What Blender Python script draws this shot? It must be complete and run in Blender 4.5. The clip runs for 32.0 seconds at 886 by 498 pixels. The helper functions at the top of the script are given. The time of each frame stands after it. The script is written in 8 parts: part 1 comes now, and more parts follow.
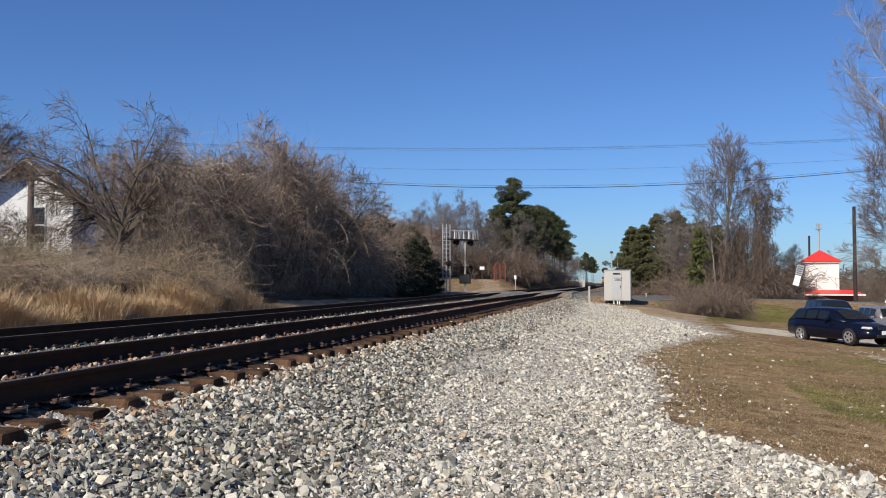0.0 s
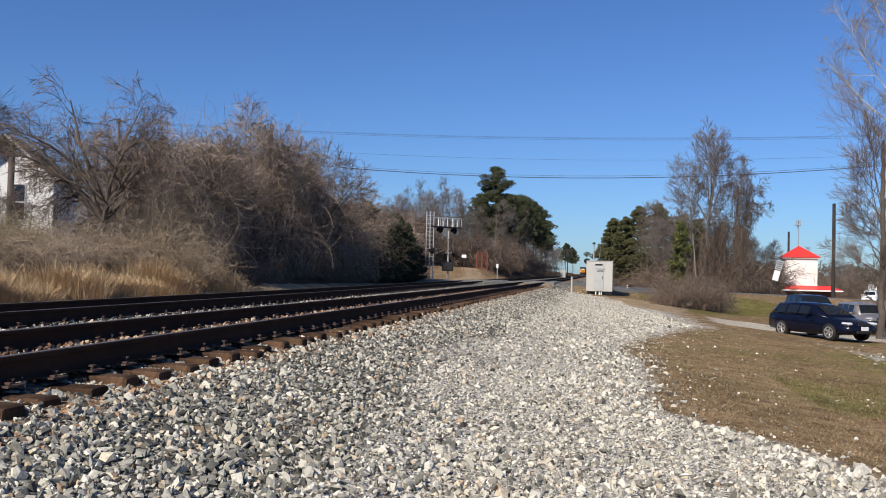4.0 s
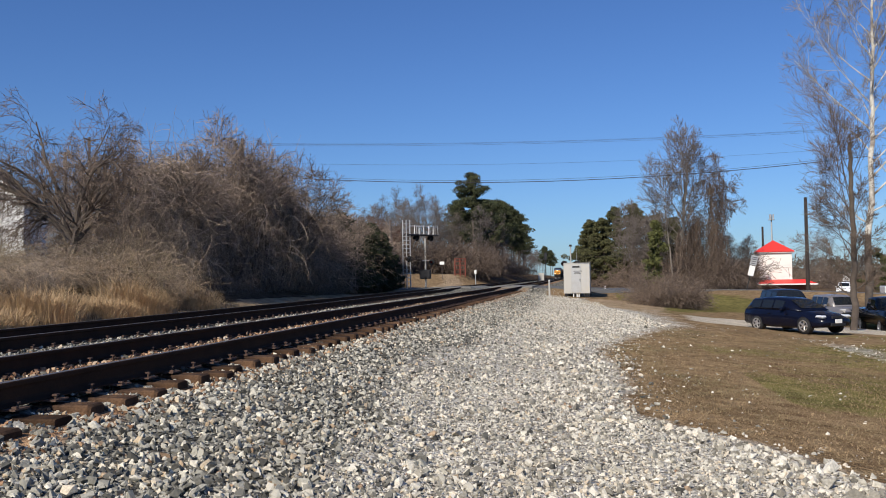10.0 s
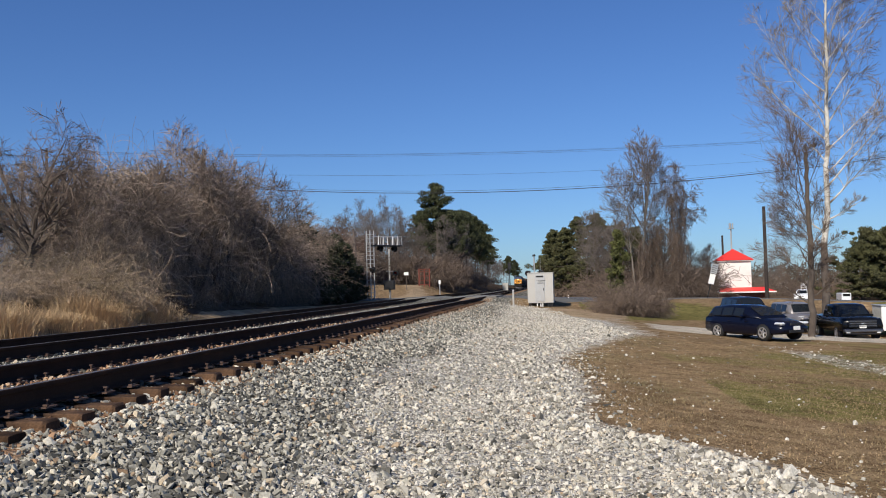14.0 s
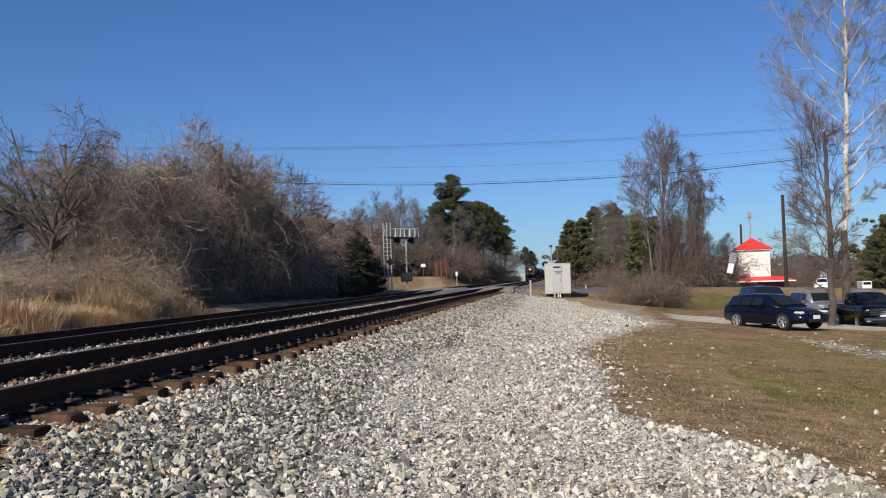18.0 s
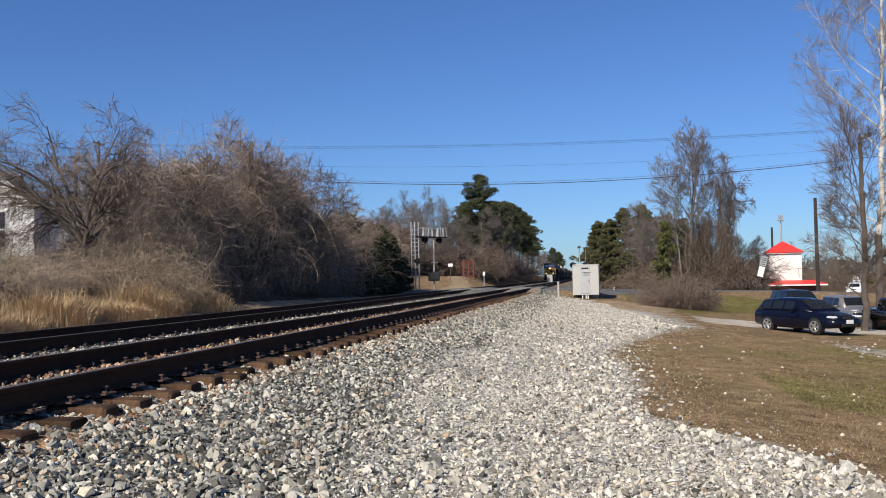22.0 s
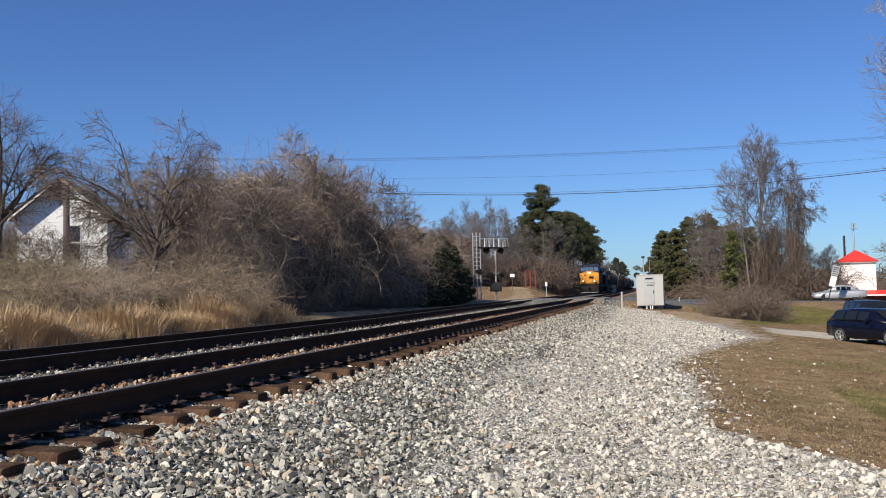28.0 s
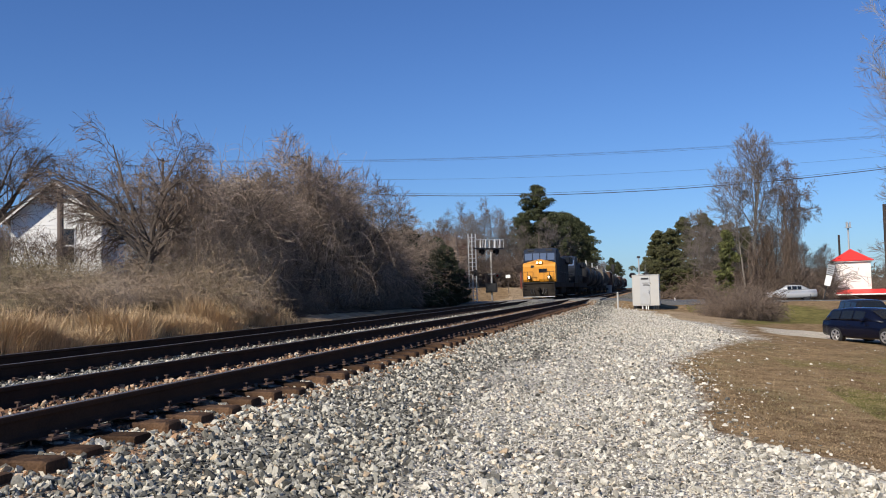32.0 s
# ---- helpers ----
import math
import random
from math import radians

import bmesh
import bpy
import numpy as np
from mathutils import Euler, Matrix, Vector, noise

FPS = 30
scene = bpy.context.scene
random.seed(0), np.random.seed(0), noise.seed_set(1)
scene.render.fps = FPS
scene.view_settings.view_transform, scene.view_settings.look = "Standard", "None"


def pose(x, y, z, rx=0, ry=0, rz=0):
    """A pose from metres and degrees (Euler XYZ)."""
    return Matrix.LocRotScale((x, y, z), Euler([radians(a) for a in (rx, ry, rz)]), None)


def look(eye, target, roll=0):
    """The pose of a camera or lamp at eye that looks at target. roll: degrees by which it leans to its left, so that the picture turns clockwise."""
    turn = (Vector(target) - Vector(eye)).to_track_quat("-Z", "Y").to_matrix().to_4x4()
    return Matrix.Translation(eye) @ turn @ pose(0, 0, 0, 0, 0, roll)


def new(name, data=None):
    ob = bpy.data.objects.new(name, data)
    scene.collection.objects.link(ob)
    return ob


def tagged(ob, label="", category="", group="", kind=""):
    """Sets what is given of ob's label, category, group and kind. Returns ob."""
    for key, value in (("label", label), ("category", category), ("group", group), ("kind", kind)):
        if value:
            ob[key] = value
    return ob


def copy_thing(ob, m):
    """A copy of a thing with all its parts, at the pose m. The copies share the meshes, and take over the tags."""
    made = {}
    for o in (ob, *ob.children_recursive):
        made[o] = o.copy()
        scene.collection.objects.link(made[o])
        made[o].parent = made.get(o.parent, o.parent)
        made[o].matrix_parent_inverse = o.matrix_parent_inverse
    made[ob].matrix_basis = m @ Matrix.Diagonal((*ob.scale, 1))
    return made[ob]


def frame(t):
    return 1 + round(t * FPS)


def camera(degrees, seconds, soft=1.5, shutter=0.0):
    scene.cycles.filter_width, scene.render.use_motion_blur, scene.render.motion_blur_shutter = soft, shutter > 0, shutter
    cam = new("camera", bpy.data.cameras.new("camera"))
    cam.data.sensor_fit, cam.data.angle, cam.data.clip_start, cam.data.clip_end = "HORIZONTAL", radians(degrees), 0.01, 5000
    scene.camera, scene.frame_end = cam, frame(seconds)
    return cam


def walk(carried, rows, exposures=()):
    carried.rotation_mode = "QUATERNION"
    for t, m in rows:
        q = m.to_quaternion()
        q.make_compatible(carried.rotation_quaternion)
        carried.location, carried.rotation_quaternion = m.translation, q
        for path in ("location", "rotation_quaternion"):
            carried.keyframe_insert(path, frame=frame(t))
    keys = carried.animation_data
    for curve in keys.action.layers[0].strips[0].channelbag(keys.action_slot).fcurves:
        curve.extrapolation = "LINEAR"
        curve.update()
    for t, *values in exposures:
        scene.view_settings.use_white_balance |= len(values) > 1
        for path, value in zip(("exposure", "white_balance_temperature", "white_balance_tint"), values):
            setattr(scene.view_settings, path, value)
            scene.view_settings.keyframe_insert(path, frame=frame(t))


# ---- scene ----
cam = camera(53.8, 32.0, soft=1.0)
EXPOSURE = 0.18
PATH = [
    (0, (-0.154, 0.137, 1.389), (-0.55, 2.096, 1.467), 0.0),
    (0.5, (-0.187, 0.161, 1.384), (-0.579, 2.121, 1.464), -0.1),
    (1, (-0.251, 0.151, 1.368), (-0.652, 2.109, 1.437), 0.0),
    (1.5, (-0.304, 0.137, 1.363), (-0.7, 2.096, 1.422), 0.6),
    (2, (-0.326, 0.133, 1.36), (-0.707, 2.096, 1.413), 1.1),
    (2.5, (-0.332, 0.139, 1.36), (-0.697, 2.104, 1.407), 1.4),
    (3, (-0.341, 0.131, 1.36), (-0.698, 2.099, 1.408), 1.4),
    (3.5, (-0.342, 0.13, 1.359), (-0.702, 2.097, 1.404), 1.5),
    (4, (-0.346, 0.137, 1.359), (-0.699, 2.105, 1.409), 1.3),
    (4.5, (-0.332, 0.135, 1.369), (-0.661, 2.106, 1.44), 0.6),
    (6.5, (-0.258, 0.118, 1.383), (-0.612, 2.084, 1.469), -1.1),
    (7, (-0.242, 0.121, 1.386), (-0.594, 2.089, 1.454), -1.3),
    (7.5, (-0.223, 0.147, 1.403), (-0.544, 2.12, 1.48), 0.0),
    (8, (-0.236, 0.191, 1.42), (-0.526, 2.167, 1.513), 0.8),
    (8.5, (-0.245, 0.173, 1.419), (-0.539, 2.149, 1.507), 0.6),
    (9, (-0.247, 0.175, 1.415), (-0.553, 2.15, 1.494), 0.4),
    (9.5, (-0.241, 0.17, 1.411), (-0.554, 2.144, 1.48), -0.4),
    (10, (-0.233, 0.171, 1.413), (-0.537, 2.146, 1.479), -0.9),
    (10.5, (-0.22, 0.195, 1.417), (-0.501, 2.174, 1.49), -1.4),
    (11, (-0.22, 0.199, 1.414), (-0.481, 2.18, 1.493), -1.5),
    (11.5, (-0.22, 0.204, 1.413), (-0.468, 2.186, 1.503), -1.0),
    (12, (-0.217, 0.2, 1.412), (-0.451, 2.184, 1.508), -0.8),
    (12.5, (-0.209, 0.2, 1.415), (-0.435, 2.185, 1.512), -0.9),
    (13, (-0.215, 0.204, 1.405), (-0.436, 2.189, 1.504), -0.8),
    (13.5, (-0.218, 0.193, 1.41), (-0.443, 2.178, 1.503), -1.2),
    (15.5, (-0.223, 0.183, 1.402), (-0.444, 2.169, 1.482), -1.5),
    (16, (-0.222, 0.197, 1.41), (-0.463, 2.181, 1.476), -1.7),
    (16.5, (-0.224, 0.183, 1.412), (-0.485, 2.165, 1.472), -1.8),
    (17, (-0.221, 0.174, 1.409), (-0.487, 2.156, 1.469), -1.7),
    (17.5, (-0.225, 0.168, 1.408), (-0.488, 2.15, 1.471), -1.6),
    (18, (-0.223, 0.162, 1.415), (-0.484, 2.144, 1.485), -1.8),
    (18.5, (-0.221, 0.154, 1.42), (-0.486, 2.134, 1.504), -1.8),
    (19, (-0.224, 0.162, 1.425), (-0.487, 2.142, 1.527), -1.6),
    (19.5, (-0.247, 0.19, 1.428), (-0.53, 2.166, 1.549), -1.8),
    (20, (-0.273, 0.18, 1.414), (-0.609, 2.149, 1.516), -1.6),
    (20.5, (-0.279, 0.171, 1.413), (-0.628, 2.139, 1.496), -0.7),
    (21, (-0.286, 0.165, 1.407), (-0.633, 2.134, 1.484), -0.4),
    (21.5, (-0.28, 0.174, 1.405), (-0.609, 2.146, 1.478), -0.6),
    (22, (-0.277, 0.168, 1.407), (-0.599, 2.14, 1.478), -1.1),
    (22.5, (-0.277, 0.175, 1.407), (-0.613, 2.145, 1.474), -1.3),
    (23, (-0.27, 0.159, 1.407), (-0.619, 2.127, 1.472), -1.1),
    (23.5, (-0.264, 0.164, 1.407), (-0.64, 2.128, 1.461), -1.0),
    (24, (-0.267, 0.148, 1.414), (-0.691, 2.102, 1.473), -1.5),
    (24.5, (-0.265, 0.157, 1.41), (-0.724, 2.102, 1.476), -1.9),
    (25, (-0.259, 0.153, 1.406), (-0.718, 2.098, 1.474), -1.7),
    (25.5, (-0.263, 0.139, 1.405), (-0.719, 2.084, 1.48), -1.8),
    (27.5, (-0.262, 0.114, 1.416), (-0.721, 2.059, 1.511), -1.3),
    (28, (-0.262, 0.118, 1.416), (-0.722, 2.062, 1.514), -1.2),
    (28.5, (-0.268, 0.129, 1.418), (-0.733, 2.071, 1.525), -0.9),
    (29, (-0.271, 0.139, 1.417), (-0.738, 2.08, 1.524), -0.9),
    (29.5, (-0.272, 0.147, 1.417), (-0.734, 2.091, 1.524), -0.8),
    (30, (-0.274, 0.161, 1.421), (-0.729, 2.105, 1.533), -0.5),
    (30.5, (-0.279, 0.168, 1.421), (-0.729, 2.113, 1.543), -0.6),
    (31, (-0.282, 0.176, 1.418), (-0.733, 2.12, 1.548), -0.6),
    (31.5, (-0.267, 0.179, 1.432), (-0.717, 2.124, 1.556), -1.2),
    (32, (-0.275, 0.204, 1.435), (-0.725, 2.15, 1.535), -1.5),
]
walk(cam, [(t, look(eye, target, roll)) for t, eye, target, roll in PATH], [(0, EXPOSURE - 0.03), (4.5, EXPOSURE - 0.02), (8, EXPOSURE - 0.07), (13, EXPOSURE - 0.13), (19, EXPOSURE - 0.11), (21, EXPOSURE - 0.03), (25, EXPOSURE + 0.01), (32, EXPOSURE + 0.01)])

# ---------------------------------------------------------------- light
world = bpy.data.worlds.new("world")
scene.world = world
world.use_nodes = True
wn = world.node_tree
sky = wn.nodes.new("ShaderNodeTexSky")
sky.sky_type, sky.sun_disc = "NISHITA", False
SUN_EL, SUN_AZ = radians(38), radians(204)
sky.sun_elevation, sky.sun_rotation = SUN_EL, SUN_AZ
sky.altitude, sky.air_density, sky.dust_density, sky.ozone_density = 100, 1.0, 0.3, 1.0
wn.nodes["Background"].inputs[1].default_value = 0.075
deep = wn.nodes.new("ShaderNodeHueSaturation")
deep.inputs["Hue"].default_value, deep.inputs["Saturation"].default_value = 0.5, 1.02
wn.links.new(sky.outputs[0], deep.inputs["Color"])
tint = wn.nodes.new("ShaderNodeMix")
tint.data_type, tint.blend_type = "RGBA", "MULTIPLY"
tint.inputs["Factor"].default_value = 1.0
tint.inputs["B"].default_value = (0.51, 0.79, 1.30, 1)
wn.links.new(deep.outputs[0], tint.inputs["A"])
wn.links.new(tint.outputs["Result"], wn.nodes["Background"].inputs[0])
sun = new("sun", bpy.data.lights.new("sun", "SUN"))
sun.data.energy, sun.data.angle, sun.data.color = 5.0, radians(0.53), (1.0, 0.92, 0.79)
SUN_DIR = Vector((math.sin(SUN_AZ) * math.cos(SUN_EL), math.cos(SUN_AZ) * math.cos(SUN_EL), math.sin(SUN_EL)))
sun.matrix_world = look(SUN_DIR * 50, (0, 0, 0))

rng = np.random.default_rng(7)


# ---------------------------------------------------------------- materials
def material(name, color, rough=0.8, metal=0.0, vary=0.25, scale=6.0, fine=60.0, bump=0.3, dist=0.01, dirt=None, dirt_amount=0.35,
             per=None, spread=0.35, spec=0.5, emit=0.0, coat=0.0):
    """A surface with grain and stains at two scales. per: 'object' or 'island' for piece to piece variation."""
    m = bpy.data.materials.new(name)
    m.use_nodes = True
    n, l = m.node_tree.nodes, m.node_tree.links
    b = n["Principled BSDF"]
    tc = n.new("ShaderNodeTexCoord")
    big = n.new("ShaderNodeTexNoise")
    big.inputs["Scale"].default_value, big.inputs["Detail"].default_value = scale, 5
    small = n.new("ShaderNodeTexNoise")
    small.inputs["Scale"].default_value, small.inputs["Detail"].default_value = fine, 3
    for t in (big, small):
        l.new(tc.outputs["Object"], t.inputs["Vector"])
    base = n.new("ShaderNodeRGB")
    base.outputs[0].default_value = (*color, 1)
    out = base.outputs[0]
    if dirt:
        mix = n.new("ShaderNodeMix")
        mix.data_type = "RGBA"
        ramp = n.new("ShaderNodeMapRange")
        ramp.inputs["From Min"].default_value, ramp.inputs["From Max"].default_value = 0.45, 0.75
        ramp.inputs["To Max"].default_value = dirt_amount * 2
        l.new(big.outputs[0], ramp.inputs["Value"])
        l.new(ramp.outputs[0], mix.inputs["Factor"])
        l.new(out, mix.inputs["A"])
        mix.inputs["B"].default_value = (*dirt, 1)
        out = mix.outputs["Result"]
    hsv = n.new("ShaderNodeHueSaturation")
    add = n.new("ShaderNodeMath")
    add.operation = "ADD"
    l.new(big.outputs[0], add.inputs[0])
    l.new(small.outputs[0], add.inputs[1])
    val = n.new("ShaderNodeMapRange")
    val.inputs["From Min"].default_value, val.inputs["From Max"].default_value = 0.6, 1.4
    val.inputs["To Min"].default_value, val.inputs["To Max"].default_value = 1 - vary, 1 + vary
    l.new(add.outputs[0], val.inputs["Value"])
    value = val.outputs[0]
    if per:
        info = n.new("ShaderNodeObjectInfo" if per == "object" else "ShaderNodeNewGeometry")
        r = n.new("ShaderNodeMapRange")
        r.inputs["To Min"].default_value, r.inputs["To Max"].default_value = 1 - spread, 1 + spread
        l.new(info.outputs["Random" if per == "object" else "Random Per Island"], r.inputs["Value"])
        mul = n.new("ShaderNodeMath")
        mul.operation = "MULTIPLY"
        l.new(value, mul.inputs[0])
        l.new(r.outputs[0], mul.inputs[1])
        value = mul.outputs[0]
    l.new(value, hsv.inputs["Value"])
    l.new(out, hsv.inputs["Color"])
    l.new(hsv.outputs[0], b.inputs["Base Color"])
    b.inputs["Metallic"].default_value = metal
    b.inputs["Specular IOR Level"].default_value = spec
    b.inputs["Coat Weight"].default_value = coat
    rr = n.new("ShaderNodeMapRange")
    rr.inputs["To Min"].default_value, rr.inputs["To Max"].default_value = max(0.02, rough - 0.12), min(1, rough + 0.12)
    l.new(small.outputs[0], rr.inputs["Value"])
    l.new(rr.outputs[0], b.inputs["Roughness"])
    if bump:
        bp = n.new("ShaderNodeBump")
        bp.inputs["Strength"].default_value, bp.inputs["Distance"].default_value = bump, dist
        l.new(small.outputs[0], bp.inputs["Height"])
        l.new(bp.outputs[0], b.inputs["Normal"])
    if emit:
        b.inputs["Emission Color"].default_value = (*color, 1)
        b.inputs["Emission Strength"].default_value = emit
    return m


def stone_material(name, stops, per="island"):
    """Broken stone: one colour a stone out of a range, with speckle and dust."""
    m = bpy.data.materials.new(name)
    m.use_nodes = True
    n, l = m.node_tree.nodes, m.node_tree.links
    b = n["Principled BSDF"]
    b.inputs["Roughness"].default_value, b.inputs["Specular IOR Level"].default_value = 0.92, 0.25
    info = n.new("ShaderNodeObjectInfo" if per == "object" else "ShaderNodeNewGeometry")
    ramp = n.new("ShaderNodeValToRGB")
    e = ramp.color_ramp.elements
    while len(e) < len(stops):
        e.new(0.5)
    for el, (p, c) in zip(e, stops):
        el.position, el.color = p, (*c, 1)
    l.new(info.outputs["Random" if per == "object" else "Random Per Island"], ramp.inputs[0])
    tc = n.new("ShaderNodeTexCoord")
    no = n.new("ShaderNodeTexNoise")
    no.inputs["Scale"].default_value, no.inputs["Detail"].default_value = 55, 5
    l.new(tc.outputs["Object"], no.inputs["Vector"])
    mr = n.new("ShaderNodeMapRange")
    mr.inputs["From Min"].default_value, mr.inputs["From Max"].default_value = 0.3, 0.7
    mr.inputs["To Min"].default_value, mr.inputs["To Max"].default_value = 0.72, 1.25
    l.new(no.outputs[0], mr.inputs["Value"])
    hsv = n.new("ShaderNodeHueSaturation")
    l.new(mr.outputs[0], hsv.inputs["Value"])
    l.new(ramp.outputs[0], hsv.inputs["Color"])
    l.new(hsv.outputs[0], b.inputs["Base Color"])
    bp = n.new("ShaderNodeBump")
    bp.inputs["Strength"].default_value, bp.inputs["Distance"].default_value = 0.5, 0.006
    l.new(no.outputs[0], bp.inputs["Height"])
    l.new(bp.outputs[0], b.inputs["Normal"])
    return m


GREYS = [(0.0, (0.055, 0.053, 0.046)), (0.22, (0.155, 0.148, 0.127)), (0.48, (0.32, 0.305, 0.26)), (0.72, (0.475, 0.448, 0.375)), (0.88, (0.68, 0.635, 0.53)), (0.96, (0.48, 0.38, 0.255)), (1.0, (0.28, 0.18, 0.115))]
PALES = [(0.0, (0.12, 0.11, 0.09)), (0.2, (0.29, 0.268, 0.222)), (0.45, (0.48, 0.447, 0.375)), (0.8, (0.72, 0.675, 0.58)), (1.0, (0.53, 0.435, 0.315))]
RUSTS = [(0.0, (0.13, 0.07, 0.04)), (0.4, (0.30, 0.17, 0.10)), (0.7, (0.42, 0.27, 0.16)), (1.0, (0.50, 0.41, 0.30))]


def glass_dark(name, color=(0.012, 0.015, 0.018)):
    m = bpy.data.materials.new(name)
    m.use_nodes = True
    b = m.node_tree.nodes["Principled BSDF"]
    b.inputs["Base Color"].default_value = (*color, 1)
    b.inputs["Roughness"].default_value = 0.04
    b.inputs["Specular IOR Level"].default_value = 0.6
    return m


